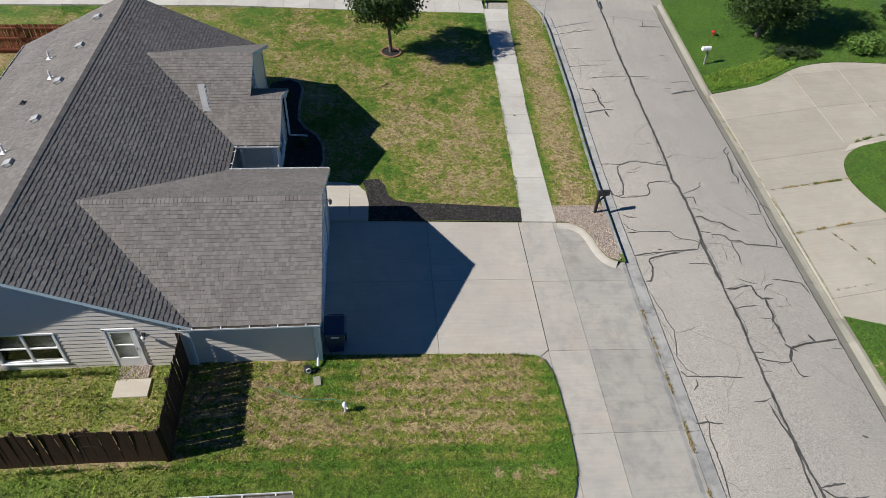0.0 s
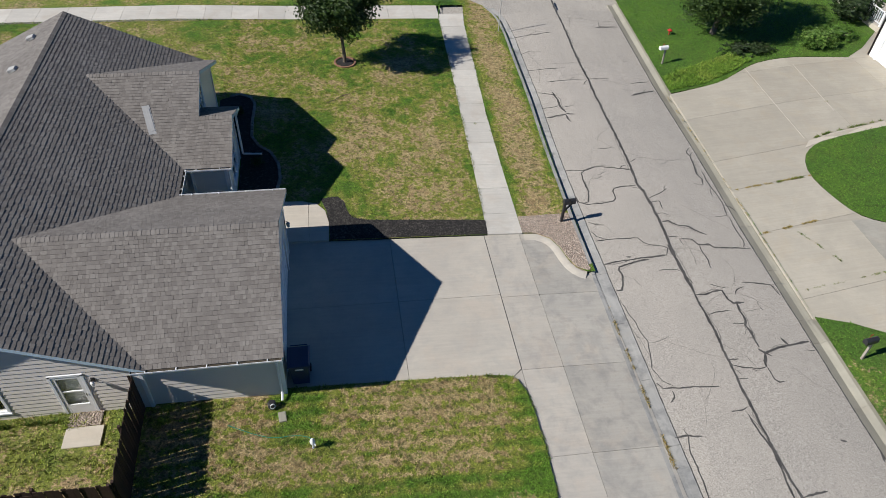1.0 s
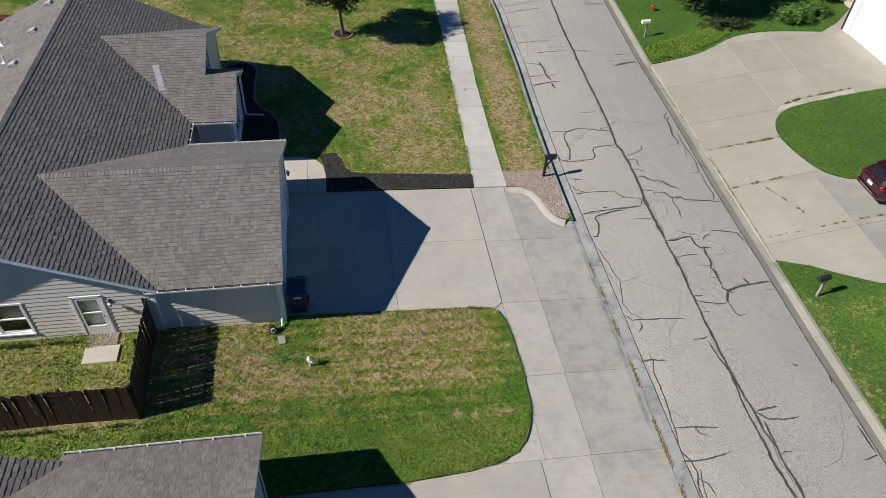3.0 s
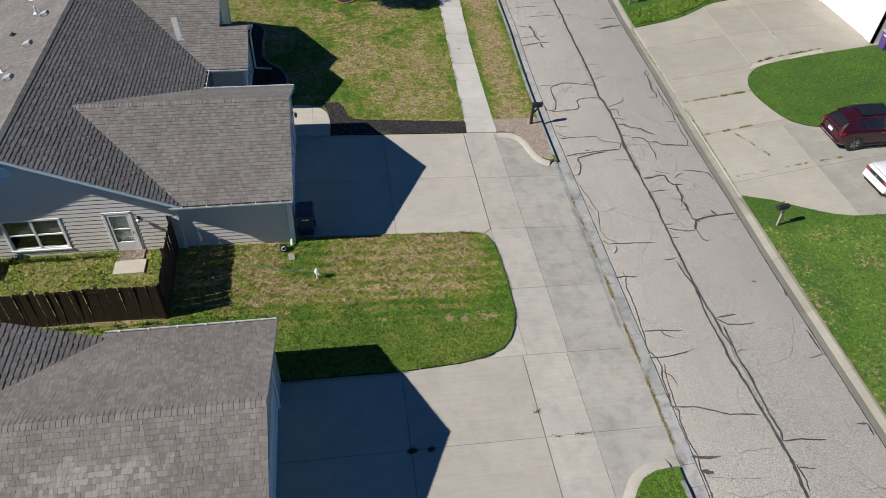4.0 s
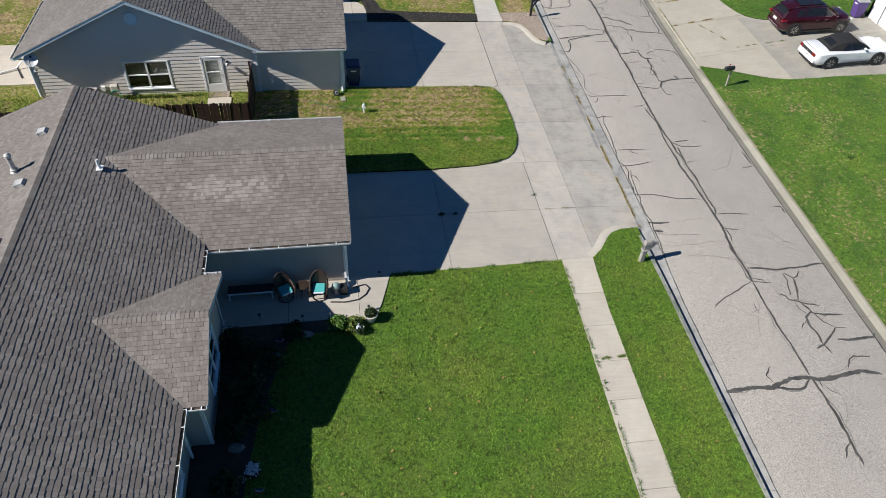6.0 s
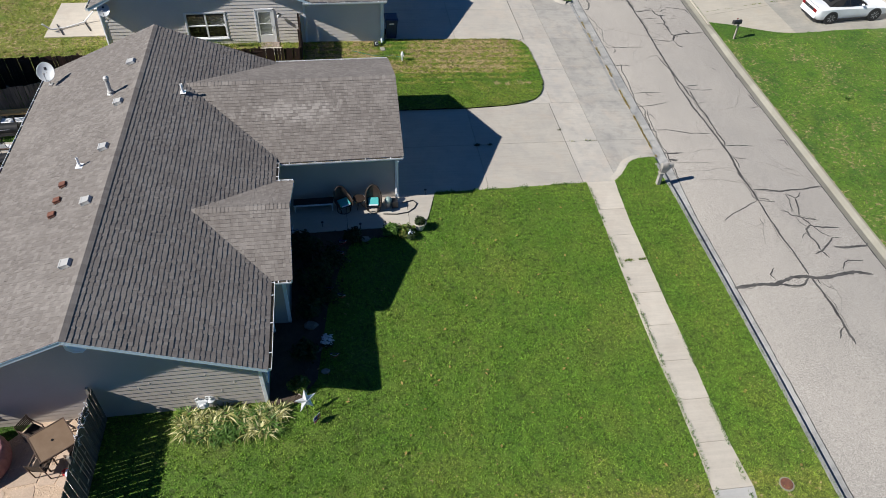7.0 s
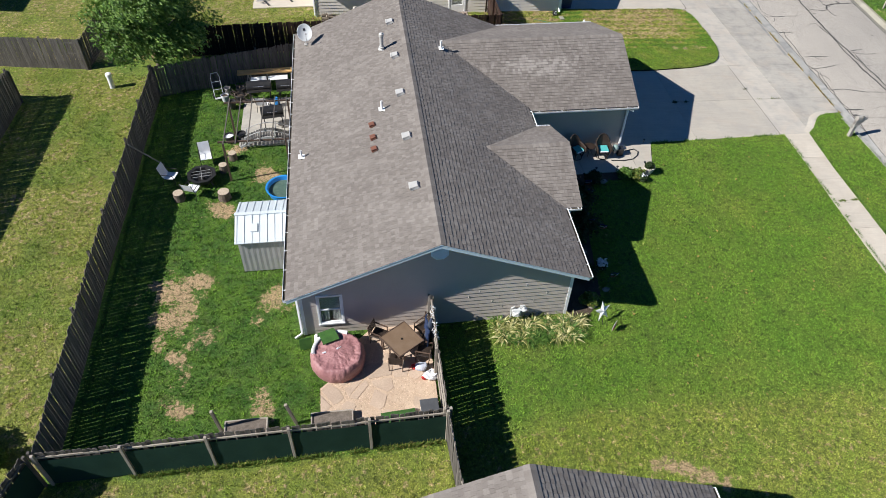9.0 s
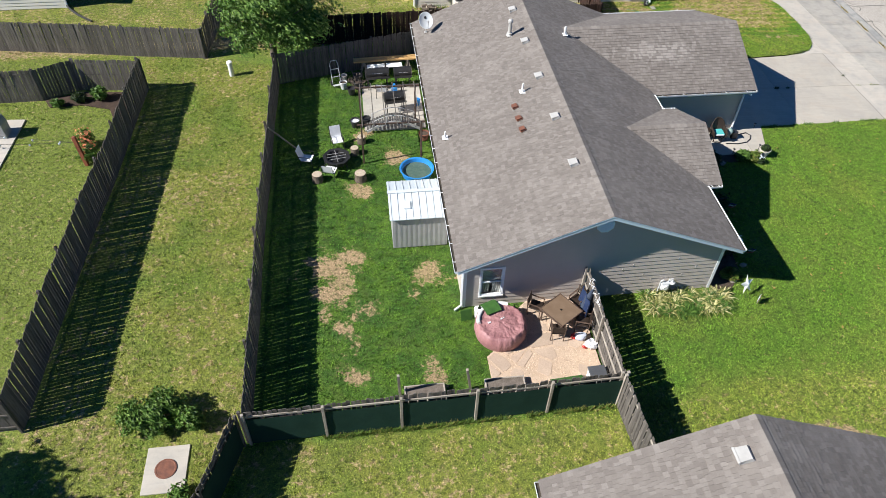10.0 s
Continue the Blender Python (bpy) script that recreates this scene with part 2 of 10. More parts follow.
def concrete_material(name, c1, c2, stain, amount=0.5, brush=(0.5, 9.0, 1.0), tint=(0.47, 0.40, 0.325)):
    """Trowelled concrete: cloudy tone, broom strokes, grey stains, warm iron tints and fine grit."""
    m, nt, bsdf = material(name)
    co = place(nt)
    stroke = nt.nodes.new("ShaderNodeMapping")
    stroke.inputs["Scale"].default_value = brush
    nt.links.new(co, stroke.inputs["Vector"])
    large, mid, fine = noise_tex(nt, 0.35, 5, 0.65, co, 0.6), noise_tex(nt, 1.3, 6, 0.7, co, 0.3), noise_tex(nt, 45, 4, 0.6, co)
    swept, warm, grit = noise_tex(nt, 1.0, 5, 0.7, stroke.outputs["Vector"]), noise_tex(nt, 0.8, 4, 0.6, co, 0.9), noise_tex(nt, 13, 5, 0.8, co)
    col = mix(nt, ramp(nt, large, 0.35, 0.62), c1, c2)
    col = mix(nt, ramp(nt, warm, 0.5, 0.72, 0, 0.6), col, tint)
    col = mix(nt, ramp(nt, mid, 0.46, 0.72, 0, amount), col, stain)
    col = mix(nt, ramp(nt, swept, 0.45, 0.72, 0, 0.32), col, tuple(0.78 * c for c in c1))
    col = mix(nt, ramp(nt, swept, 0.45, 0.25, 0, 0.3), col, tuple(min(1.0, 1.14 * c) for c in c2))
    col = mix(nt, ramp(nt, grit, 0.55, 0.75, 0, 0.35), col, tuple(0.7 * c for c in c1))
    col = mix(nt, ramp(nt, fine, 0.4, 0.75, 0, 0.25), col, tuple(0.7 * c for c in c1))
    r = nt.nodes.new("ShaderNodeObjectInfo").outputs["Random"]
    hsv = nt.nodes.new("ShaderNodeHueSaturation")
    nt.links.new(ramp(nt, r, 0, 1, 0.92, 1.05), hsv.inputs["Value"])
    nt.links.new(col, hsv.inputs["Color"])
    nt.links.new(hsv.outputs["Color"], bsdf.inputs["Base Color"])
    bsdf.inputs["Roughness"].default_value = 0.8
    bump(nt, bsdf, fine, 0.5, 0.003)
    return m


def shingle_material(name, c1, c2, c3, worn=None):
    """Asphalt shingle: every tab its own blend, with mineral grain."""
    m, nt, bsdf = material(name)
    co = place(nt)
    geo = nt.nodes.new("ShaderNodeNewGeometry")
    info = nt.nodes.new("ShaderNodeObjectInfo")
    r = math_node(nt, "FRACT", math_node(nt, "ADD", geo.outputs["Random Per Island"], info.outputs["Random"]))
    rmp = nt.nodes.new("ShaderNodeValToRGB")
    e = rmp.color_ramp.elements
    e[0].color, e[1].color = (*c1, 1), (*c3, 1)
    e.new(0.5).color = (*c2, 1)
    grain, patch = noise_tex(nt, 70, 3, 0.7, co), noise_tex(nt, 0.55, 3, 0.6, co)
    r = math_node(nt, "ADD", ramp(nt, r, 0, 1, 0.02, 0.78), ramp(nt, patch, 0.5, 0.68, 0.0, 0.22))
    if worn:
        mp = nt.nodes.new("ShaderNodeMapping")
        mp.vector_type = "TEXTURE"
        mp.inputs["Location"].default_value, mp.inputs["Scale"].default_value = worn
        nt.links.new(co, mp.inputs["Vector"])
        far = nt.nodes.new("ShaderNodeVectorMath")
        far.operation = "LENGTH"
        nt.links.new(mp.outputs["Vector"], far.inputs[0])
        edge = math_node(nt, "ADD", far.outputs["Value"], ramp(nt, noise_tex(nt, 2.5, 3, 0.6, co), 0.3, 0.7, -0.5, 0.5))
        bare = math_node(nt, "MULTIPLY", ramp(nt, edge, 1.15, 0.7), ramp(nt, r, 0.25, 0.6, 0.05, 0.5))
    nt.links.new(r, rmp.inputs["Fac"])
    col = mix(nt, ramp(nt, grain, 0.42, 0.66, 0, 0.5), rmp.outputs["Color"], tuple(0.5 * c for c in c1))
    col = mix(nt, ramp(nt, patch, 0.45, 0.7, 0, 0.2), col, c3)
    if worn:
        col = mix(nt, bare, col, (0.345, 0.318, 0.29))
    nt.links.new(col, bsdf.inputs["Base Color"])
    bsdf.inputs["Roughness"].default_value = 0.9
    bump(nt, bsdf, grain, 0.7, 0.003)
    return m


def glass_material(name, tint=(0.9, 0.95, 0.97), rough=0.02):
    m, nt, bsdf = material(name)
    bsdf.inputs["Base Color"].default_value = (*tint, 1)
    bsdf.inputs["Transmission Weight"].default_value = 1.0
    bsdf.inputs["IOR"].default_value = 1.45
    bsdf.inputs["Roughness"].default_value = rough
    return m


GRASS = grass_material("lawn")
BLADES = grass_material("grass_blades", True)
ASPHALT = asphalt_material()
CONCRETE = concrete_material("driveway_concrete", (0.425, 0.39, 0.337), (0.49, 0.452, 0.385), (0.345, 0.33, 0.305), 0.6)
APRON = concrete_material("apron_concrete", (0.42, 0.39, 0.345), (0.50, 0.46, 0.395), (0.31, 0.30, 0.28), 0.75)
APRON_GREY = concrete_material("stained_apron_concrete", (0.362, 0.343, 0.306), (0.432, 0.404, 0.353), (0.254, 0.246, 0.228), 0.85)
EAST_CONCRETE = concrete_material("warm_concrete", (0.368, 0.336, 0.276), (0.423, 0.386, 0.317), (0.33, 0.308, 0.258), 0.6, tint=(0.405, 0.345, 0.258))
EAST_GREY = concrete_material("grey_worn_concrete", (0.31, 0.295, 0.255), (0.375, 0.355, 0.305), (0.25, 0.24, 0.21), 0.7)
GUTTER = concrete_material("gutter_concrete", (0.285, 0.285, 0.275), (0.385, 0.375, 0.35), (0.12, 0.125, 0.13), 0.9, (5.0, 0.35, 1.0), (0.36, 0.34, 0.30))
WALKWAY = concrete_material("sidewalk_concrete", (0.50, 0.452, 0.378), (0.57, 0.515, 0.43), (0.41, 0.372, 0.315), 0.4)
WALK_GREY = concrete_material("pale_grey_sidewalk", (0.50, 0.475, 0.425), (0.585, 0.555, 0.495), (0.42, 0.40, 0.365), 0.4)
WALK_COLD = concrete_material("cold_grey_sidewalk", (0.42, 0.41, 0.385), (0.48, 0.465, 0.435), (0.36, 0.35, 0.33), 0.5)
KERB = concrete_material("kerb_concrete", (0.258, 0.243, 0.198), (0.316, 0.298, 0.242), (0.215, 0.205, 0.17), 0.5, (6.0, 0.4, 1.0), (0.29, 0.26, 0.2))
TAR = surface("crack_sealant", (0.045, 0.043, 0.042), (0.11, 0.104, 0.097), 0.8, 2.2, 24, 0.003)
HAIRLINE = surface("hairline_crack", (0.13, 0.122, 0.11), (0.22, 0.21, 0.19), 0.9, 2.0, 20, 0.002)
SHINGLE_A = shingle_material("shingle_grey_brown", (0.142, 0.128, 0.117), (0.186, 0.169, 0.154), (0.24, 0.222, 0.203))
SHINGLE_B = shingle_material("shingle_taupe", (0.158, 0.138, 0.124), (0.198, 0.176, 0.158), (0.262, 0.237, 0.214), ((-6.4, 2.6, 3.85), (1.9, 0.55, 1.0)))
DECK = surface("roof_felt", (0.05, 0.046, 0.042), (0.07, 0.064, 0.06), 0.9)
LITTER = surface("gutter_litter", (0.03, 0.024, 0.018), (0.10, 0.08, 0.055), 0.95, 7, 40, 0.01, fine_mix=0.5)
SIDING_A = surface("siding_taupe", (0.73, 0.68, 0.63), (0.77, 0.72, 0.665), 0.55, 0.8, 30, 0.001, fine_mix=0.08)
SIDING_B = surface("siding_warm_grey", (0.465, 0.416, 0.375), (0.51, 0.456, 0.412), 0.55, 0.8, 30, 0.001, fine_mix=0.08)
TRIM = surface("white_trim", (0.80, 0.82, 0.84), (0.85, 0.86, 0.87), 0.45, 1.0, 20, 0.0008, fine_mix=0.06)
WHITE = surface("white_paint", (0.78, 0.78, 0.77), (0.83, 0.83, 0.82), 0.5, 1.0, 20, 0.0008, fine_mix=0.06)
WOOD_GREY = surface("weathered_fence_wood", (0.078, 0.069, 0.06), (0.145, 0.13, 0.115), 0.85, 2.5, 18, 0.006, spread=0.28, streak=(6, 6, 0.7))
WOOD_RAIL = surface("weathered_rail_wood", (0.30, 0.26, 0.215), (0.42, 0.38, 0.325), 0.85, 2.5, 18, 0.004, spread=0.12)
WOOD_BROWN = surface("stained_fence_wood", (0.026, 0.011, 0.007), (0.042, 0.018, 0.011), 0.75, 2.5, 18, 0.004, spread=0.25, streak=(6, 6, 0.7))
GLASS = glass_material("window_glass")
# sheet behind the panes; the unlit room's darkness is put into its colour
DARK = surface("unlit_room_black", (0.008, 0.008, 0.008), (0.014, 0.013, 0.012), 0.9)

# ---- levels of the ground ----
WEST_Y = [-60, -15, -10, -5.6, 0, 3, 20, 22.6, 26, 29.5, 34, 39.4, 42, 44.5, 46, 47.5, 48.6, 49.2]
WEST_X = [10.5, 10.72, 10.83, 10.86, 10.9, 10.84, 11.2, 11.24, 11.34, 11.47, 11.77, 11.95, 12.05, 12.0, 11.5, 10.2, 7.5, 2.0]
EAST_Y = [-60, -3, 8, 12, 17, 22, 28, 34.5, 46, 60]
EAST_X = [18.7, 18.94, 19.14, 19.22, 19.42, 19.6, 19.95, 20.2, 21.0, 22.2]


def west_kerb(y):
    return interp(y, WEST_Y, WEST_X)


def east_kerb(y):
    return interp(y, EAST_Y, EAST_X)


def gutter_pan(y):
    """Width of the gutter on the west side."""
    return interp(y, [-1, 3, 18, 22], [0.38, 0.66, 0.54, 0.52])


def lawn_z(x, y):
    if x < 15:
        z = interp(x, [-60, -30, -9, -2, 6.6, 8.3, 10.9], [0.45, 0.45, 0.5, 0.28, 0.12, 0.08, 0.04])
    else:
        z = interp(x, [19.0, 21, 24, 27, 35], [0.10, 0.16, 0.40, 0.60, 0.75])
    return z


def drive_z(x, y):
    return interp(x, [-2.6, 6.8, 8.3, 11.2], [0.22, 0.05, 0.02, -0.09])


def east_drive_z(x, y):
    return interp(x, [19.0, 21, 24, 27, 35], [-0.02, 0.14, 0.38, 0.58, 0.73])


def walk_z(x, y):
    return lawn_z(x, y) + 0.015


def road_z(x, y):
    a, b = west_kerb(y), east_kerb(y)
    k = min(max((x - a) / (b - a), 0), 1)
    return -0.10 + 0.22 * (1 - (2 * k - 1) ** 2)


# ---- plans of the paved ground ----
DRIVES = [(-2.5, 22.95), (-0.05, 22.92), (7.0, 22.72), (8.6, 22.68), (9.2, 22.62), (9.77, 22.21), (10.05, 21.6), (10.2, 20.9), (10.45, 20.3), (10.85, 20.02), (11.2, 19.98),
          (11.15, 12), (10.95, 3.12), (10.55, 3.12), (9.95, 3.05), (9.5, 2.85), (9.15, 2.5), (8.75, 1.9), (8.2, 1.4), (6.8, 1.36), (-0.54, 1.15), (-2.5, 1.1),
          (-2.5, 7.9), (2.15, 7.9), (4.3, 8.05), (5.3, 8.28), (6.0, 8.6), (6.4, 9.05), (6.68, 9.7), (6.85, 10.6), (6.88, 12.0), (6.85, 13.2), (6.74, 14.3), (6.55, 14.8), (6.2, 15.02),
          (5.4, 15.1), (2.45, 15.2), (-2.5, 15.3)]
WALK_A = [(7.0, 22.72), (7.1, 25), (7.22, 27.1), (7.43, 32.3), (7.7, 38), (7.9, 44.2), (8.3, 46.4), (9.9, 46.4), (9.5, 43.5), (9.2, 38), (8.85, 32.3), (8.68, 27), (8.6, 22.68)]
WALK_B = [(6.8, 1.36), (6.74, -1.3), (6.64, -4), (6.57, -6.9), (6.53, -9.2), (6.58, -11), (6.55, -12.8), (6.47, -14.15), (6.38, -15.9), (6.2, -40),
          (7.45, -40), (7.6, -15.9), (7.9, -14.15), (7.8, -12.6), (7.82, -10.4), (7.9, -8.4), (7.9, -6.5), (7.95, -4.1), (8.0, -1.4), (8.2, 1.4)]
WALK_CROSS = [(-60, 44.9), (-60, 46.8), (8.2, 46.3), (7.9, 44.3)]
STEP_A = [(-2.5, 25.7), (-1.2, 25.65), (-0.55, 25.45), (-0.15, 24.9), (-0.02, 24.1), (-0.05, 22.92), (-2.5, 22.95)]
PATIO_B = [(-0.54, 1.15), (-1.0, -0.35), (-1.25, -0.98), (-7.6, -1.2), (-7.6, 1.1), (-2.5, 1.1)]
EAST_DRIVE = [(20.14, 33.7), (22.2, 34.05), (23.6, 34.4), (24.8, 35.1), (26.3, 36.0), (28.0, 36.4), (29.6, 36.5), (32.8, 36.1), (34.5, 37.2), (37.0, 39.5), (40, 39.5), (40, 28.9), (34.2, 29.2), (30.6, 28.65), (26.3, 27.75), (25.3, 27.3), (24.5, 26.5), (24.05, 25.2),
              (24.2, 23.6), (24.65, 22.0), (25.4, 21.3), (26.2, 21.0), (28.5, 20.9), (34, 20.9), (34, 13.8), (27.1, 14.0), (25.2, 14.0), (23.4, 14.25), (22.1, 15.0), (20.8, 15.85), (19.4, 16.4), (19.62, 22), (19.92, 28)]
round_off = []
for (x0, y0), (x1, y1) in zip(EAST_DRIVE, EAST_DRIVE[1:] + EAST_DRIVE[:1]):
    round_off += [(x0 * 0.75 + x1 * 0.25, y0 * 0.75 + y1 * 0.25), (x0 * 0.25 + x1 * 0.75, y0 * 0.25 + y1 * 0.75)] if 20.5 < x0 < 33 and 20.5 < x1 < 33 and math.hypot(x1 - x0, y1 - y0) < 4.5 else [(x0, y0)]
EAST_DRIVE = round_off
ROAD = [(west_kerb(y), y) for y in (-60, -30, -15, -5.6, 3, 20, 26, 34, 39.4, 42, 44.5, 46, 47.5, 48.6, 49.2)] + [(-60, 49.6), (-60, 60), (60, 60)] + [(east_kerb(y), y) for y in (60, 46, 34.5, 28, 22, 17, 8, -3, -60)]
PAVED = [DRIVES, WALK_A, WALK_B, WALK_CROSS, STEP_A, PATIO_B, EAST_DRIVE, ROAD]


def in_plan(px, py, poly):
    hit = np.zeros(len(px), bool)
    for (x0, y0), (x1, y1) in zip(poly, poly[1:] + poly[:1]):
        if y0 == y1:
            continue
        hit ^= ((y0 > py) != (y1 > py)) & (px < (x1 - x0) * (py - y0) / (y1 - y0) + x0)
    return hit


def blob(x, y, cx, cy, r, ragged=0.95):
    d = math.hypot(x - cx, y - cy) / r
    return max(0.0, 1.25 - d + ragged * noise.noise(Vector((x * 1.6, y * 1.6, cx))))


BARE = [(-22.85, -6.6, 0.9), (-22.6, -8.1, 0.8), (-21.3, -9.15, 0.55), (-21.8, -11.8, 0.6), (-18.95, -12.3, 0.6), (-18.5, -7.6, 0.8), (-19.3, -8.4, 0.3), (-22.7, -9.4, 0.5), (-22.3, -7.0, 1.0), (-22.1, -8.3, 0.7), (-21.6, -6.2, 0.6), (-18.6, -7.8, 0.7), (-22.0, -10.2, 0.6), (-21.3, -2.2, 0.7), (-19.4, 0.1, 0.9), (-21.0, 2.0, 0.7), (-8.3, 12.5, 0.5), (-6.3, -15.95, 0.36), (-5.7, -15.9, 0.4), (-5.1, -16.05, 0.38), (-4.6, -16.35, 0.36), (-4.2, -16.7, 0.34), (4.15, 10.25, 0.3), (4.75, 10.2, 0.2), (5.5, 10.3, 0.32), (9.05, -14.15, 0.42), (6.0, 10.15, 0.2)]


def dryness(x, y):
    n = noise.noise(Vector((x * 0.35, y * 0.35, 3.1)))
    m = noise.noise(Vector((x * 1.1, y * 1.1, 7.7)))
    if x > 15:
        f = noise.noise(Vector((x * 2.7, y * 2.7, 11.3)))
        d = -0.2 + 0.1 * n + 0.1 * m + (0.14 + 0.08 * n + 0.14 * m + 0.32 * f if y < 14 else 0)
    elif y > 22:
        f = noise.noise(Vector((x * 2.7, y * 2.7, 11.3)))
        d = interp(y, [22, 29, 36, 44], [0.6, 0.56, 0.45, 0.25]) + 0.5 * n + 0.35 * m + 0.5 * f + 0.06 * math.sin(x * 11.4) - 0.5 * interp(x, [5.6, 6.9], [0, 1]) * max(0.0, 0.6 + m) - interp(math.hypot(x + 1.5, y - 28), [3, 6], [0.3, 0])
        if x > 8.4:
            c = abs(x - interp(y, [24, 38, 44], [9.9, 10.4, 10.8])) / 1.25
            d = 0.82 - 0.7 * c * c + 0.2 * n + 0.25 * m + 0.4 * f
    elif y > 10.3 and x > -6.4:
        f = noise.noise(Vector((x * 2.7, y * 2.7, 11.3)))
        d = interp(y, [10.4, 11.2, 11.8, 15], [0.03, 0.25, 0.6, 0.58]) + 0.22 * m + 0.42 * f + 0.2 * math.sin(y * 11.0 + 0.4 * x) - interp(x, [5.6, 6.6], [0, 0.5])
        d -= interp(x, [-2.6, -1.8, -0.9, -0.3], [0.0, 0.5, 0.5, 0.0]) * interp(y, [12.4, 13.8], [0.1, 1.0])
        d = max(d, 0.0)
    elif y > 10.9 and x <= -6.4:
        d = 0.36 + 0.4 * (y < 12.2) + 0.3 * m
    elif x < -25.3:
        d = 0.3 + 0.16 * n + 0.2 * m if x > -32.5 else 0.24
    elif x < -12.9:
        d = -0.22 + 0.12 * n + 0.18 * m + 0.3 * noise.noise(Vector((x * 3.1, y * 3.1, 11.3))) if y > -14.3 else 0.33 + 0.2 * m
    elif y < -11.3:
        d = interp(y, [-17, -13.85, -13.5, -11.5], [0.26, 0.24, 0.1, 0.05]) + 0.08 * n + 0.08 * m + 0.1 * noise.noise(Vector((x * 2.7, y * 2.7, 11.3)))
    elif 7.5 < y < 11.6:
        d = 0.13 + 0.08 * n + 0.25 * max(0, m)
    else:
        d = 0.08 + 0.08 * n + 0.09 * m
    return d


def bareness(x, y):
    b = max(blob(x, y, *s) for s in BARE) if x < -5 or (x < -3.5 and y < -15) or (3 < x < 7 and 9 < y < 11.5) or (x > 8 and y < -13) else 0.0
    if 10.9 < y < 12.3 and -13 < x < -6.6:
        b = max(b, 0.85 + 0.5 * noise.noise(Vector((x, y, 1))))
    if x > 15 and y < 14:
        b = 0.3 + 0.35 * noise.noise(Vector((x * 0.9, y * 0.9, 4.4)))
    return min(max(b, 0.0), 1.0)


def ground_relief(x, y):
    return lawn_z(x, y) + 0.025 * noise.noise(Vector((x * 0.4, y * 0.4, 0))) + 0.012 * noise.noise(Vector((x * 1.7, y * 1.7, 5)))


def build_ground():
    from mathutils.geometry import delaunay_2d_cdt
    pts, edges = [], []
    for poly in PAVED:
        n = len(pts)
        pts += [Vector(p) for p in poly]
        edges += [(n + i, n + (i + 1) % len(poly)) for i in range(len(poly))]
    gx, gy = np.meshgrid(np.arange(-60, 60, 0.6), np.arange(-44, 52, 0.6))
    for x, y in zip(gx.ravel(), gy.ravel()):
        pts.append(Vector((x + random.uniform(-0.1, 0.1), y + random.uniform(-0.1, 0.1))))
    gx, gy = np.meshgrid(np.arange(-6, 12.4, 0.22), np.arange(8, 46, 0.22))
    for x, y in zip(gx.ravel(), gy.ravel()):
        if not 15.2 < y < 22.8:
            pts.append(Vector((x + random.uniform(-0.06, 0.06), y + random.uniform(-0.06, 0.06))))
    gx, gy = np.meshgrid(np.arange(-25, -17, 0.22), np.arange(-14, 7, 0.22))
    for x, y in zip(gx.ravel(), gy.ravel()):
        pts.append(Vector((x + random.uniform(-0.06, 0.06), y + random.uniform(-0.06, 0.06))))
    gx, gy = np.meshgrid(np.arange(8.2, 10, 0.2), np.arange(-15.2, -13.2, 0.2))
    pts += [Vector(p) for p in zip(gx.ravel(), gy.ravel())]
    gx, gy = np.meshgrid(np.arange(-7.1, -3.4, 0.2), np.arange(-17.3, -15.1, 0.2))
    pts += [Vector(p) for p in zip(gx.ravel(), gy.ravel())]
    pts += [Vector(p) for p in ((-2000, -2000), (2000, -2000), (2000, 2000), (-2000, 2000))]
    co, _, faces, *_ = delaunay_2d_cdt(pts, edges, [], 0, 1e-5)
    cx = np.array([sum(co[i].x for i in f) / len(f) for f in faces])
    cy = np.array([sum(co[i].y for i in f) / len(f) for f in faces])
    drop = np.zeros(len(faces), bool)
    for poly in PAVED:
        drop |= in_plan(cx, cy, poly)
    geo = Geo()
    geo.v = [(p.x, p.y, ground_relief(p.x, p.y)) for p in co]
    geo.f = [tuple(f) for f, d in zip(faces, drop) if not d]
    me = geo.mesh("ground", GRASS)
    dry, bare = me.attributes.new("dry", "FLOAT", "POINT"), me.attributes.new("bare", "FLOAT", "POINT")
    dry.data.foreach_set("value", [dryness(v.co.x, v.co.y) for v in me.vertices])
    bare.data.foreach_set("value", [bareness(v.co.x, v.co.y) for v in me.vertices])
    return tagged(new("ground", me), "mown suburban lawns, part green and part sun-dried", "lawn", kind="structure")


ground = build_ground()


# ---- street ----
def strip(rows):
    """A sheet over rows of points of one count."""
    g = Geo()
    return g.rings(rows, close=False, caps=False)


ys = [-60 + 1.0 * i for i in range(106)]
road = thing("road", "worn grey asphalt street with tarred cracks", "road", kind="structure", material=ASPHALT, geo=strip(
    [[(x, y, road_z(x, y)) for x in [west_kerb(y) + gutter_pan(y) - 0.02 + k * (east_kerb(y) - west_kerb(y) - gutter_pan(y) - 0.62) / 12 for k in range(13)]][::-1] for y in ys]))
cross = Geo()
cross.add([(-60, 49.9, -0.12), (60, 49.9, -0.12), (60, 62, -0.12), (-60, 62, -0.12), (13, 44, -0.12), (20.4, 44, -0.12)], [(0, 1, 2, 3), (0, 4, 5, 1)])
thing("road_2", "grey asphalt cross street", "road", kind="structure", geo=cross, material=ASPHALT)


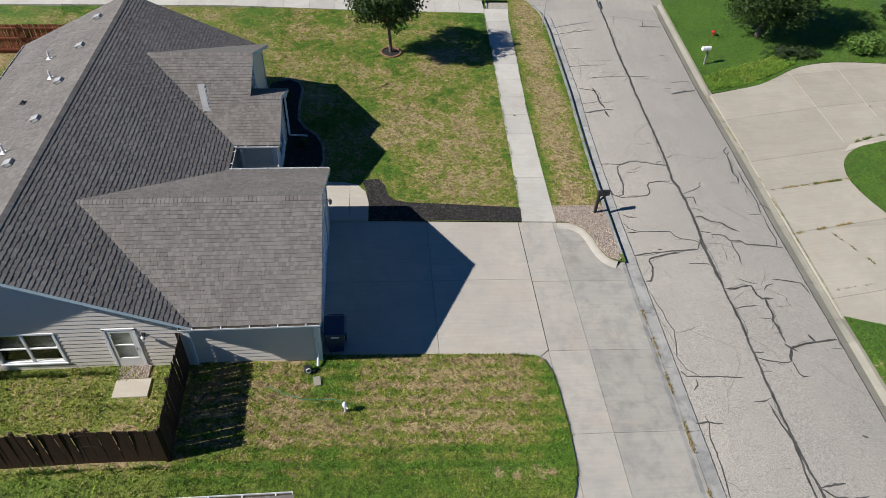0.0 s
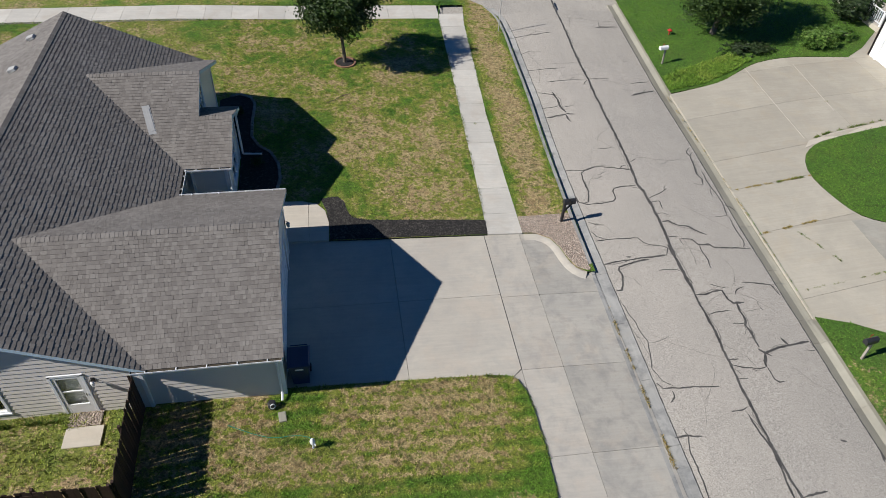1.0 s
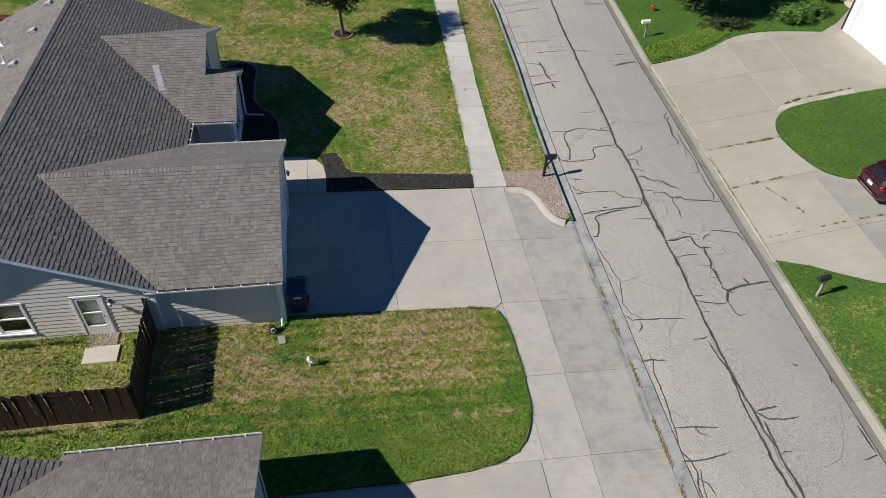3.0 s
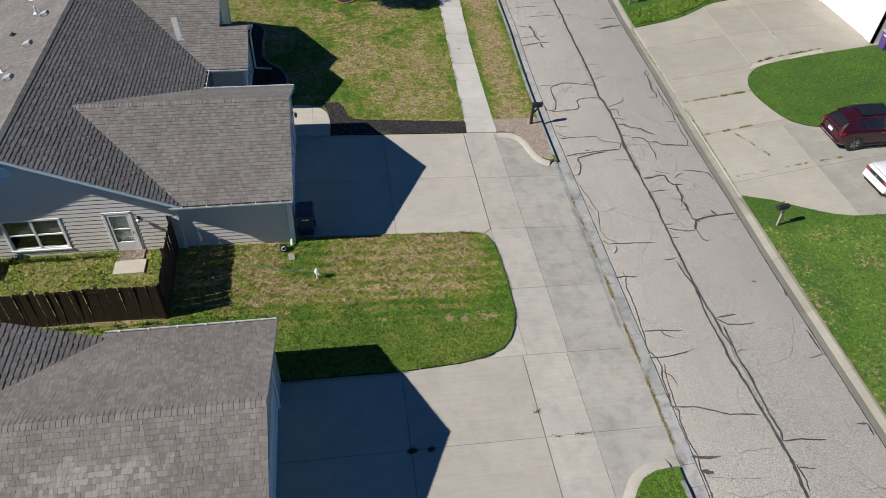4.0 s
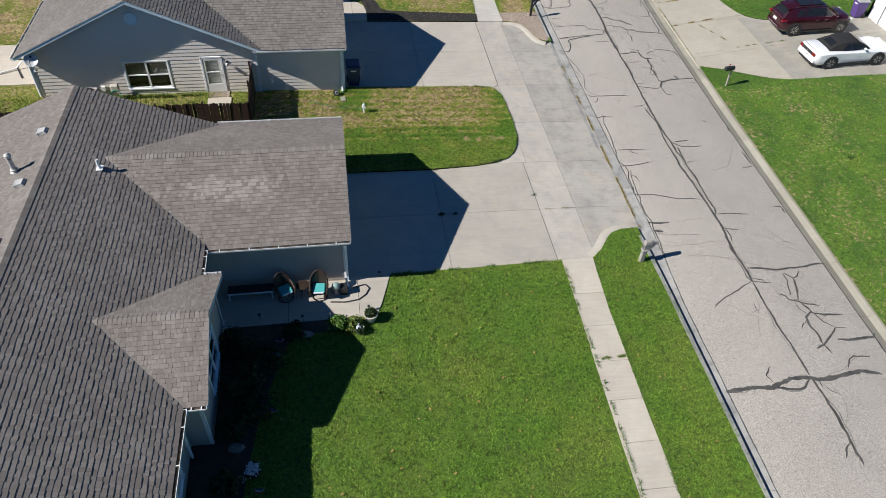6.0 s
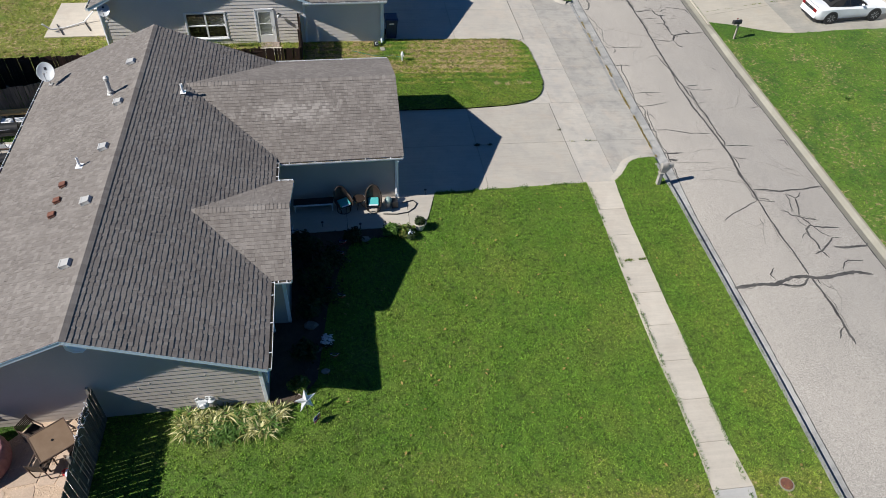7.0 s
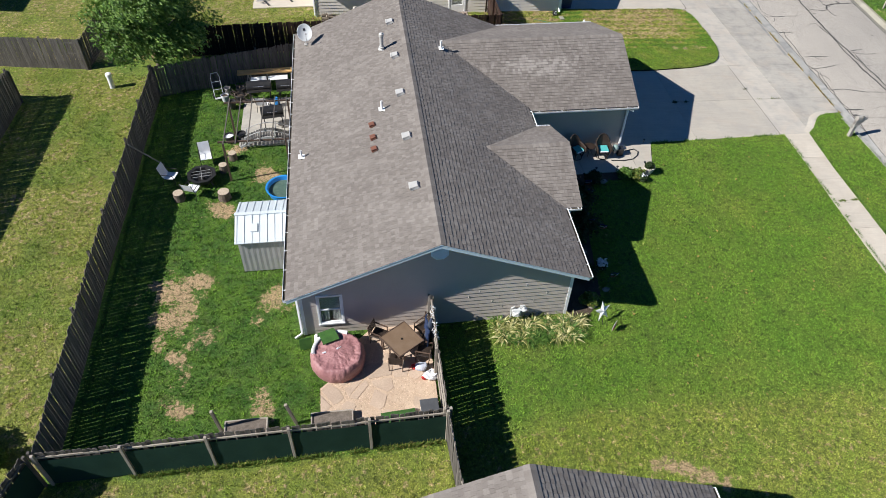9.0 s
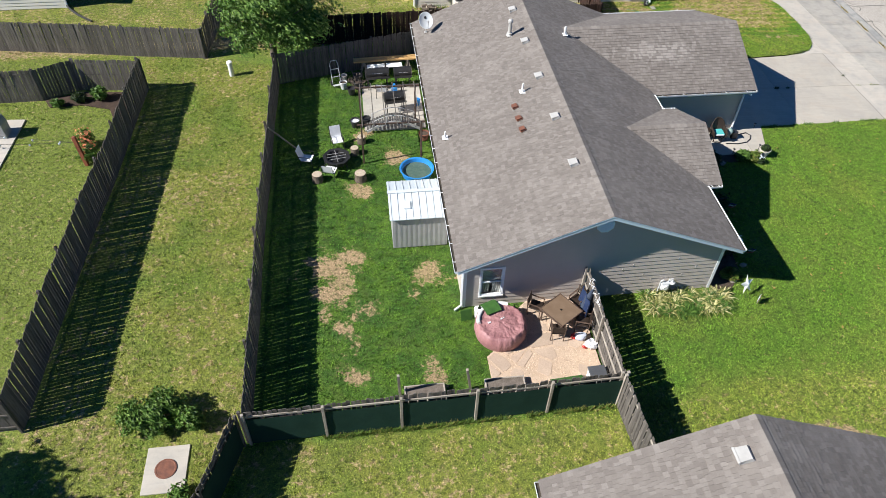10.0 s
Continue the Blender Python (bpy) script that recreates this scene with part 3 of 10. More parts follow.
def kerb_line(name, side, runs, label):
    """Gutter pan and kerb; runs: (y0, y1, height of the upstand), with joints between the castings."""
    top = thing(name, label, "kerb", kind="structure")
    edge = west_kerb if side < 0 else east_kerb
    for y0, y1, h0, h1 in runs:
        n = max(1, round((y1 - y0) / 3.0))
        for i in range(n):
            a, b = y0 + (y1 - y0) * i / n + 0.006, y0 + (y1 - y0) * (i + 1) / n - 0.006
            rows = []
            for j in range(4):
                y = a + (b - a) * j / 3
                h = h0 + (h1 - h0) * (y - y0) / (y1 - y0)
                x, s, pan = edge(y), -side, gutter_pan(y) if side < 0 else 0.66
                lap, roll = (0.02, 0.05) if side < 0 else (-0.06, 0.28)
                rows.append([(x - s * 0.17, y, -0.25), (x - s * 0.17, y, -0.09 + h), (x - s * lap, y, -0.095 + h), (x + s * (0.55 * roll), y, -0.11 + 0.6 * h), (x + s * roll, y, -0.112),
                             (x + s * pan, y, road_z(x + s * pan, y) + 0.008), (x + s * pan, y, -0.25)])
            part("kerb_casting", Geo().rings(rows), GUTTER if side < 0 else KERB, top)
    return top


kerb_west = kerb_line("kerb_west", -1, [(-60, 2.4, 0.17, 0.17), (2.4, 3.2, 0.17, 0.02), (3.2, 19.9, 0.015, 0.015), (19.9, 20.6, 0.03, 0.17), (20.6, 46, 0.17, 0.17)], "concrete kerb and gutter with dropped driveway crossing")
kerb_east = kerb_line("kerb_east", 1, [(-60, 15.2, 0.14, 0.14), (15.2, 16.4, 0.14, 0.03), (16.4, 33.8, 0.03, 0.03), (33.8, 34.8, 0.03, 0.14), (34.8, 46, 0.14, 0.14)], "concrete kerb and gutter along the far side of the street")


# ---- concrete panels ----
def panels(name, plan, xs, ys, z, mat, label, category, gap=0.007, thick=0.16, shear=0.0):
    plan = [(x, y - shear * (x - 20)) for x, y in plan]
    top = thing(name, label, category, kind="structure")
    for x0, x1 in zip(xs, xs[1:]):
        for y0, y1 in zip(ys, ys[1:]):
            c = cell(plan, x0 + gap, x1 - gap, y0 + gap, y1 - gap)
            c = [(x, y + shear * (x - 20)) for x, y in c]
            if len(c) > 2 and abs(sum(a[0] * b[1] - b[0] * a[1] for a, b in zip(c, c[1:] + c[:1]))) > 0.06:
                part("panel", Geo().prism(c, lambda x, y: z(x, y) - thick, z), mat, top)
    return top


drive_cells = dict(z=drive_z, label="pale concrete driveway with sawn joints and faint stains", category="driveway")
drive_north = panels("driveway_1", cell(DRIVES, -3, 6.83, 15.1, 23), [-3, 2.6, 6.83], [15.1, 19.1, 23], mat=CONCRETE, **drive_cells)
drive_south = panels("driveway_2", cell(DRIVES, -3, 6.66, 1, 8.2), [-3, 2.05, 6.66], [1, 4.72, 8.2], mat=CONCRETE, **drive_cells)
panels("driveway_3", cell(DRIVES, 5.0, 6.83, 8.2, 15.25), [5.0, 6.83], [8.2, 11.6, 15.25], mat=APRON, **drive_cells)
apron_label = "stained concrete apron joining both driveways to the gutter"
panels("driveway_apron", cell(DRIVES, 6.83, 8.45, 8.2, 23), [6.83, 8.45], [8.2, 11.6, 15.25, 18.95, 23], drive_z, APRON, apron_label, "driveway")
panels("driveway_apron_2", cell(DRIVES, 6.66, 8.38, 1, 8.2), [6.66, 8.38], [1, 4.72, 8.2], drive_z, APRON, apron_label, "driveway")
panels("driveway_apron_3", cell(DRIVES, 8.38, 11.3, 1, 8.2), [8.38, 11.3], [1, 4.72, 8.2], drive_z, APRON_GREY, apron_label, "driveway")
panels("driveway_apron_4", cell(DRIVES, 8.45, 11.3, 8.2, 23), [8.45, 11.3], [8.2, 11.6, 15.25, 18.95, 23], drive_z, APRON_GREY, apron_label, "driveway")
for top, x, y0, y1, mt in ((drive_north, 6.83, 15.3, 22.7, TAR), (drive_south, 6.66, 1.45, 8.15, HAIRLINE)):
    part("joint_filler", strip([[(x + w, y0 + (y1 - y0) * i / 24, drive_z(x, y0) + 0.003) for w in (-0.016, 0.016)][::-1] for i in range(25)]), mt, top, "expansion joint")
part("joint_filler", strip([[(6.4 + 0.42 * i / 5 + w, 14.93 + 0.36 * i / 5 - w, drive_z(6.6, 15) + 0.003) for w in (-0.012, 0.012)][::-1] for i in range(6)]), TAR, drive_north)
panels("pavement_north", WALK_A, [6, 11], [22.6] + [24.1 + 1.9 * i for i in range(12)], walk_z, WALK_GREY, "pale concrete pavement slabs beside the dry lawn", "pavement")
panels("pavement_south", WALK_B, [5, 9], [-14.1 + 1.69 * i for i in range(9)] + [1.5], walk_z, WALKWAY, "pale concrete pavement slabs edged by green grass", "pavement")
panels("pavement_south_2", WALK_B, [5, 9], [-14.1 - 1.8 * i for i in range(15)][::-1], walk_z, WALK_COLD, "grey newer concrete pavement slabs between lawns", "pavement")
panels("pavement_cross", WALK_CROSS, [-60 + 1.7 * i for i in range(41)], [44, 47], walk_z, WALK_GREY, "pale concrete pavement across the end of the lawn", "pavement")
panels("porch_path", STEP_A, [-3, -0.9, 1], [22.9, 26], lambda x, y: lawn_z(x, y) + 0.03, WALKWAY, "short rounded concrete path by the garage", "path")
panels("porch_slab", PATIO_B, [-8, -4.6, -1.9, 0], [-1.3, 1.2], lambda x, y: lawn_z(x, y) + 0.04, CONCRETE, "concrete porch slab beside the garage", "porch")
panels("driveway_east", cell(EAST_DRIVE, 15, 60, 21.6, 40), [18, 25.5, 28.6, 33, 41], [20, 21.6, 24.75, 27.1, 31.0, 34.6, 40], east_drive_z, EAST_CONCRETE, "wide pale concrete driveway across the street", "driveway", shear=0.1)
panels("driveway_southeast", cell(EAST_DRIVE, 15, 24.2, 10, 21.6), [18, 24.2], [8, 17.5, 21.7], east_drive_z, EAST_CONCRETE, "pale concrete driveway crossing", "driveway", shear=0.1)
panels("driveway_parking", cell(EAST_DRIVE, 24.2, 60, 10, 21.6), [24.2, 28, 34, 41], [8, 17.5, 21.7], east_drive_z, EAST_GREY, "pale concrete driveway under parked cars", "driveway", shear=0.1)
part("edge_strip", Geo().prism([(25.0, 27.3), (26.3, 27.74), (30.6, 28.64), (30.7, 29.05), (27.0, 28.3), (25.5, 27.85)], lambda x, y: east_drive_z(x, y) - 0.1, lambda x, y: east_drive_z(x, y) + 0.02), WALKWAY, bpy.data.objects["driveway_east"])
for a, b in (((25.62, 35.6), (25.4, 28.1)), ((28.8, 35.6), (28.45, 30.4))):
    part("joint_filler", strip([[(x - 0.025, y, east_drive_z(x, y) + 0.004), (x + 0.025, y, east_drive_z(x, y) + 0.004)][::-1] for x, y in [(a[0] + (b[0] - a[0]) * k / 6, a[1] + (b[1] - a[1]) * k / 6) for k in range(7)]]), WALKWAY, bpy.data.objects["driveway_east"])


def lip(pts, flip):
    """A rolled concrete edge along a driveway flare."""
    rows = []
    for i, (x, y) in enumerate(pts):
        a, b = pts[max(i - 1, 0)], pts[min(i + 1, len(pts) - 1)]
        d = Vector((b[0] - a[0], b[1] - a[1])).normalized()
        o = Vector((d.y, -d.x)) * flip
        k = 0.3 + 0.7 * min(1, i / 2)
        z = drive_z(x, y)
        rows.append([(x + o.x * u, y + o.y * u, z + h * k) for u, h in ((-0.03, -0.1), (-0.02, 0.085), (0.1, 0.095), (0.2, 0.06), (0.34, 0.015), (0.42, -0.02))])
    part("rolled_edge", Geo().rings(rows), CONCRETE, bpy.data.objects["driveway_apron"], smooth=True)


lip([(8.66, 22.66), (9.2, 22.6), (9.55, 22.4), (9.77, 22.2), (9.95, 21.9), (10.05, 21.6), (10.13, 21.25), (10.2, 20.9), (10.3, 20.58), (10.45, 20.3), (10.64, 20.12), (10.85, 20.02)], 1)
lip([(8.28, 1.45), (8.75, 1.92), (9.15, 2.5), (9.31, 2.7), (9.5, 2.85), (9.72, 2.97), (9.95, 3.05), (10.25, 3.1), (10.55, 3.12)], -1)

# ---- houses ----
def wall(house, a, b, z0, top, openings, mat, label="", boards=0.0, thick=0.16, board_mat=None):
    """A wall whose outer face runs from a to b in plan, the outside on the right hand. top: height along it. openings: (u0, u1, z0, z1)."""
    a, b = Vector(a), Vector(b)
    d = b - a
    length = d.length
    d /= length
    out = Vector((d.y, -d.x))
    spot = lambda u, w, z: (a.x + d.x * u + out.x * w, a.y + d.y * u + out.y * w, z)
    cuts = sorted({0.0, length, length / 2, *[u for o in openings for u in o[:2]]})
    g = Geo()
    for u0, u1 in zip(cuts, cuts[1:]):
        um = (u0 + u1) / 2
        holes = sorted((o[2], o[3]) for o in openings if o[0] < um < o[1])
        low = z0 - 0.4
        for h0, h1 in holes + [(None, None)]:
            t0, t1 = (top(u0), top(u1)) if h0 is None else (h0, h0)
            g.add([spot(u0, 0, low), spot(u1, 0, low), spot(u1, 0, t1), spot(u0, 0, t0), spot(u0, -thick, low), spot(u1, -thick, low), spot(u1, -thick, t1), spot(u0, -thick, t0)],
                  [(0, 1, 2, 3), (5, 4, 7, 6), (1, 5, 6, 2), (4, 0, 3, 7), (3, 2, 6, 7), (4, 5, 1, 0)])
            low = h1
    w = part("wall", g.weld(), mat, house, label)
    if boards:
        us = np.linspace(0, length, 241)
        tops = np.array([top(u) for u in us])
        z = z0
        while z < tops.max():
            mid = z + boards / 2
            ok = us[tops > mid]
            if len(ok) > 2:
                spans = [(ok[0], ok[-1])]
                for o in openings:
                    if o[2] < mid < o[3]:
                        spans = [q for s in spans for q in ((s[0], min(s[1], o[0])), (max(s[0], o[1]), s[1])) if q[1] - q[0] > 0.05]
                for s0, s1 in spans:
                    joint = [s0] + sorted(u for u in [random.uniform(0, length)] if s0 + 0.5 < u < s1 - 0.5) + [s1]
                    for u0, u1 in zip(joint, joint[1:]):
                        u1 = u1 - 0.003 if u1 != s1 else u1
                        e = [(0.001, z), (0.026, z), (0.024, z + 0.02), (0.007, z + boards), (0.001, z + boards)]
                        part("siding_board", Geo().rings([[spot(u0, p, q) for p, q in e][::-1], [spot(u1, p, q) for p, q in e][::-1]]), board_mat or mat, w)
            z += boards
    return w


def slope(roof, deck_mat, mat, e0, e1, r0, r1, singles=0, expo=0.155):
    """A shingled roof slope from its eave e0-e1 up to r0-r1, seen from outside left to right."""
    e0, e1, r0, r1 = map(Vector, (e0, e1, r0, r1))
    u = (e1 - e0).normalized()
    rise = r0 - e0
    v = (rise - u * rise.dot(u)).normalized()
    n = u.cross(v)
    run = rise.dot(v)
    g = Geo()
    dn = Vector((0, 0, -0.13))
    quad = [p - n * 0.004 for p in (e0, e1, r1, r0)]
    if (r1 - r0).length < 0.01:
        quad = quad[:3]
    k = len(quad)
    g.add([*quad, *[p + dn for p in quad]], [tuple(range(k)), tuple(range(k, 2 * k))[::-1]] + [(i, k + i, k + (i + 1) % k, (i + 1) % k) for i in range(k)])
    part("deck", g, deck_mat, roof)
    rest, meshes = Geo(), {}
    rows = max(1, round(run / expo))
    expo = run / rows
    for i in range(rows):
        t0, t1 = i / rows, (i + 1) / rows
        a, b = e0.lerp(r0, (t0 + t1) / 2), e1.lerp(r1, (t0 + t1) / 2)
        s0, s1 = (a - e0).dot(u) - 0.045, (b - e0).dot(u) + 0.045
        s = s0
        first = True
        while s < s1 - 0.02:
            w = random.choice((0.1, 0.12, 0.15, 0.17)) if not first else random.choice((0.1, 0.17, 0.26))
            first = False
            w = min(w, s1 - s)
            if s1 - s - w < 0.06:
                w = s1 - s
            lift = random.choice((0.014, 0.016, 0.02, 0.022, 0.024))
            over = 0.03 if i < rows - 1 else 0.0
            drip = 0.02 if i == 0 else random.choice((-0.004, 0.0, 0.004)) if lift > 0.018 else -0.012
            if singles > 0:
                key = (round(w, 2), lift, drip)
                if key not in meshes:
                    q = Geo().add([(0.002, -drip, 0), (w - 0.002, -drip, 0), (w - 0.002, -drip, lift), (0.002, -drip, lift), (0.002, expo + over, 0.003), (w - 0.002, expo + over, 0.003)],
                                  [(0, 1, 2, 3), (3, 2, 5, 4), (0, 3, 4), (1, 5, 2)])
                    meshes[key] = q.mesh("shingle", mat)
                o = e0 + u * s + v * (i * expo)
                part("shingle", meshes[key], None, roof, m=Matrix.Translation(o) @ Matrix((u, v, n)).transposed().to_4x4())
                singles -= 1
            else:
                o = e0 + v * (i * expo)
                q = lambda x, y, z: o + u * x + v * y + n * z
                rest.add([q(s + 0.002, -drip, 0), q(s + w - 0.002, -drip, 0), q(s + w - 0.002, -drip, lift), q(s + 0.002, -drip, lift), q(s + 0.002, expo + over, 0.003), q(s + w - 0.002, expo + over, 0.003)],
                         [(0, 1, 2, 3), (3, 2, 5, 4), (0, 3, 4), (1, 5, 2)])
            s += w
    tagged(part("shingles", rest, mat, roof), kind="stuff")


def ridge_caps(roof, mat, a, b, fall_l, fall_r):
    """Bent cap shingles along a ridge from a to b; fall: drop to each side per metre."""
    a, b = Vector(a), Vector(b)
    d = (b - a).normalized()
    side = d.cross(Vector((0, 0, 1))).normalized()
    n = round((b - a).length / 0.145)
    step = (b - a) / n
    cap = None
    for i in range(n):
        if cap:
            part("ridge_cap", cap, None, roof, m=Matrix.Translation(step * i))
            continue
        g = Geo()
        p, q = a, a + step * 1.15
        h0, h1 = 0.018, 0.03
        w = 0.17
        v = []
        for o, h in ((p, h0), (q, h1)):
            for s, fall in ((-w, fall_l), (0, 0), (w, fall_r)):
                v.append(o + side * s + Vector((0, 0, h - abs(s) * fall * 0.95)))
        v += [x - Vector((0, 0, 0.012)) for x in v[3:6]]
        g.add(v, [(0, 1, 4, 3), (1, 2, 5, 4), (3, 4, 7, 6), (4, 5, 8, 7)])
        cap = g.mesh("ridge_cap", mat)
        part("ridge_cap", cap, None, roof)


def gutter(house, a, b, out, mat):
    """An open eaves gutter from a to b; out: the way it faces."""
    a, b, out = Vector(a), Vector(b), Vector(out).normalized()
    prof = [(0, 0), (0, -0.11), (0.075, -0.125), (0.115, -0.06), (0.12, 0.0), (0.132, 0.0), (0.127, -0.065), (0.082, -0.138), (-0.012, -0.122), (-0.012, 0)]
    g = Geo()
    ring = lambda p: [p + out * x + Vector((0, 0, z)) for x, z in prof]
    d = (b - a).normalized()
    g.rings([ring(a), ring(b)])
    for p in (a, b - d * 0.006):
        g.rings([[p + out * x + Vector((0, 0, z)) for x, z in prof[:5]], [p + d * 0.006 + out * x + Vector((0, 0, z)) for x, z in prof[:5]]])
    gut = part("gutter", g, mat, house, "white metal eaves gutter")
    part("leaf_litter", Geo().rings([[p + out * x + Vector((0, 0, z)) for x, z in ((0.004, -0.09), (0.09, -0.09), (0.108, -0.045), (0.004, -0.03))] for p in (a + d * 0.01, b - d * 0.01)]), LITTER, gut, "dark leaf litter")
    n = max(2, int((b - a).length / 0.9))
    for i in range(n):
        p = a + (b - a) * ((i + 0.5) / n)
        part("hanger", Geo().bar(p + Vector((0, 0, -0.006)), p + out * 0.125 + Vector((0, 0, 0.004)), 0.03, 0.012), mat, gut)


def downspout(house, pts, mat):
    g = Geo()
    for p, q in zip(pts, pts[1:]):
        g.bar(p, q, 0.085, 0.065, up=(0.3, 1, 0.2), bev=0.008)
    part("downspout", g, mat, house, "white rectangular downspout")


def rake_board(house, a, b, out, mat):
    """Barge board along a sloping roof edge."""
    a, b, out = Vector(a), Vector(b), Vector(out)
    lo, hi = Vector((0, 0, -0.17)), Vector((0, 0, -0.005))
    g = Geo()
    g.rings([[p + lo + out * 0.004, p + hi + out * 0.004, p + hi + out * 0.03, p + lo + out * 0.03] for p in (a, b)])
    g.rings([[p + hi + out * 0.004 + Vector((0, 0, -0.02)), p + hi + out * 0.004 + Vector((0, 0, -0.01)), p + hi + out * 0.045 + Vector((0, 0, -0.01)), p + hi + out * 0.045 + Vector((0, 0, -0.02))] for p in (a, b)])
    part("barge_board", g, mat, house, "pale barge board")


def window(house, at, w, h, mat, cols=1, rows=2, label="", room=None, blind=None):
    """A framed window; at: pose of its lower left corner, x along the wall, -y outwards."""
    win = part("window", Geo().box(-0.07, w + 0.07, -0.045, 0.02, h, h + 0.08, 0.006).box(-0.07, 0, -0.04, 0.02, 0, h, 0.005).box(w, w + 0.07, -0.04, 0.02, 0, h, 0.005), mat, house, label, m=at)
    part("sill", Geo().box(-0.08, w + 0.08, -0.065, 0.02, -0.07, 0.0, 0.006), mat, win)
    f = Geo()
    for i in range(cols + 1):
        f.box(w * i / cols - (0.045 if i else 0), w * i / cols + 0.045, -0.02, 0.05, 0, h) if i < cols else f.box(w - 0.045, w, -0.02, 0.05, 0, h)
    for j in range(rows + 1):
        z = (h - 0.045) * j / rows
        f.box(0.045, w - 0.045, -0.015, 0.04, z, z + 0.055)
    part("window_frame", f, mat, win)
    for i in range(cols):
        for j in range(rows):
            p = part("pane", Geo().box(w * i / cols + 0.03, w * (i + 1) / cols - 0.03, 0.012, 0.018, h * j / rows + 0.03, h * (j + 1) / rows - 0.02), GLASS, win)
            p.visible_shadow = False
    # sheet close behind the glass, near-black by default for an unlit room
    part("room_back", Geo().box(-0.1, w + 0.1, 0.55, 0.57, -0.1, h + 0.1).box(-0.1, w + 0.1, 0.17, 0.55, -0.12, -0.1), room or DARK, win)
    if blind:
        g = Geo()
        for k in range(int(h / 2 / 0.05)):
            z = h * 0.52 + k * 0.05
            if z < h - 0.05:
                g.box(0.05, w - 0.05, 0.08, 0.083, z, z + 0.045)
        part("blind", g, blind, win)
    return win


def gable_vent(house, at, r, mat):
    """An octagonal louvred vent in a gable; at: pose of its centre, -y outwards."""
    ring = lambda rr, y: [(rr * math.cos(math.pi / 8 + math.pi / 4 * i), y, rr * math.sin(math.pi / 8 + math.pi / 4 * i)) for i in range(8)]
    v = part("vent", Geo().rings([ring(r, 0.03), ring(r, -0.04), ring(r * 0.8, -0.04), ring(r * 0.8, 0.01)], caps=False), mat, house, "octagonal white gable vent", m=at)
    for k in range(5):
        z = r * (-0.56 + 0.28 * k)
        half = math.sqrt(max(0.01, (r * 0.8) ** 2 - z * z)) * 0.95
        part("slat", Geo().add([(-half, -0.012, z + 0.05), (half, -0.012, z + 0.05), (half, -0.036, z - 0.045), (-half, -0.036, z - 0.045)], [(0, 1, 2, 3)]), mat, v)


def panel_garage_door(house, x, y0, y1, z0, h, mat):
    """A sectional garage door in an east wall."""
    door = part("garage_door", Geo().box(x - 0.10, x - 0.06, y0, y1, z0, z0 + h), mat, house, "white sectional garage door")
    for j in range(4):
        part("section", Geo().box(x - 0.06, x - 0.045, y0 + 0.01, y1 - 0.01, z0 + h * j / 4 + 0.006, z0 + h * (j + 1) / 4 - 0.006, 0.004), mat, door)
        n = 8
        for i in range(n):
            w = (y1 - y0) / n
            part("raised_panel", Geo().box(x - 0.045, x - 0.032, y0 + i * w + 0.06, y0 + (i + 1) * w - 0.06, z0 + h * j / 4 + 0.09, z0 + h * (j + 1) / 4 - 0.09, 0.006), mat, door)
    part("door_frame", Geo().box(x - 0.02, x + 0.03, y0 - 0.12, y0, z0, z0 + h + 0.12).box(x - 0.02, x + 0.03, y1, y1 + 0.12, z0, z0 + h + 0.12).box(x - 0.02, x + 0.03, y0, y1, z0 + h, z0 + h + 0.12), TRIM, house)


def slot_vent(roof_pose, house, mat):
    """A low slant-backed roof vent."""
    g = Geo()
    g.rings([[(-0.17, -0.17, 0.012), (0.17, -0.17, 0.012), (0.17, 0.17, 0.012), (-0.17, 0.17, 0.012)], [(-0.165, -0.16, 0.15), (0.165, -0.16, 0.15), (0.15, 0.13, 0.12), (-0.15, 0.13, 0.12)]])
    g.box(-0.18, 0.18, -0.19, -0.13, 0.13, 0.158, 0.008)
    part("roof_vent", g, mat, house, "pale metal roof vent", m=roof_pose)


def pipe_vent(house, at, r, h, mat, cap=False, label="white plastic vent pipe"):
    g = Geo()
    g.lathe([(r, -0.2), (r, h), (r * 0.75, h), (r * 0.75, h - 0.1)], 12)
    if cap:
        g.lathe([(r * 0.6, h), (r * 0.6, h + 0.06), (r * 1.35, h + 0.05), (r * 1.35, h + 0.16), (r * 0.6, h + 0.22)], 12)
        g.lathe([(r * 1.5, 0.12), (r * 1.5, 0.16), (r, 0.18)], 12)
    p = part("vent_pipe", g, mat, house, label, True, m=at)
    part("flashing", Geo().box(-0.13, 0.13, -0.15, 0.15, 0.03, 0.04).lathe([(r * 1.9, 0.03), (r * 1.1, 0.1)], 12), mat, p)


PALE_METAL = surface("galvanised_metal", (0.42, 0.41, 0.39), (0.52, 0.51, 0.485), 0.5, 2, 20, 0.001, metal=0.15, fine_mix=0.1)
VENT_PALE = surface("pale_vent_plastic", (0.68, 0.80, 0.86), (0.74, 0.84, 0.89), 0.5, 1, 20, 0.0006, fine_mix=0.05)
RUST = surface("rusty_metal", (0.22, 0.085, 0.05), (0.12, 0.05, 0.035), 0.8, 6, 30, 0.002)
TRIM_BLUE = surface("pale_blue_trim", (0.50, 0.63, 0.70), (0.55, 0.68, 0.75), 0.5, 1, 20, 0.0008, fine_mix=0.06)


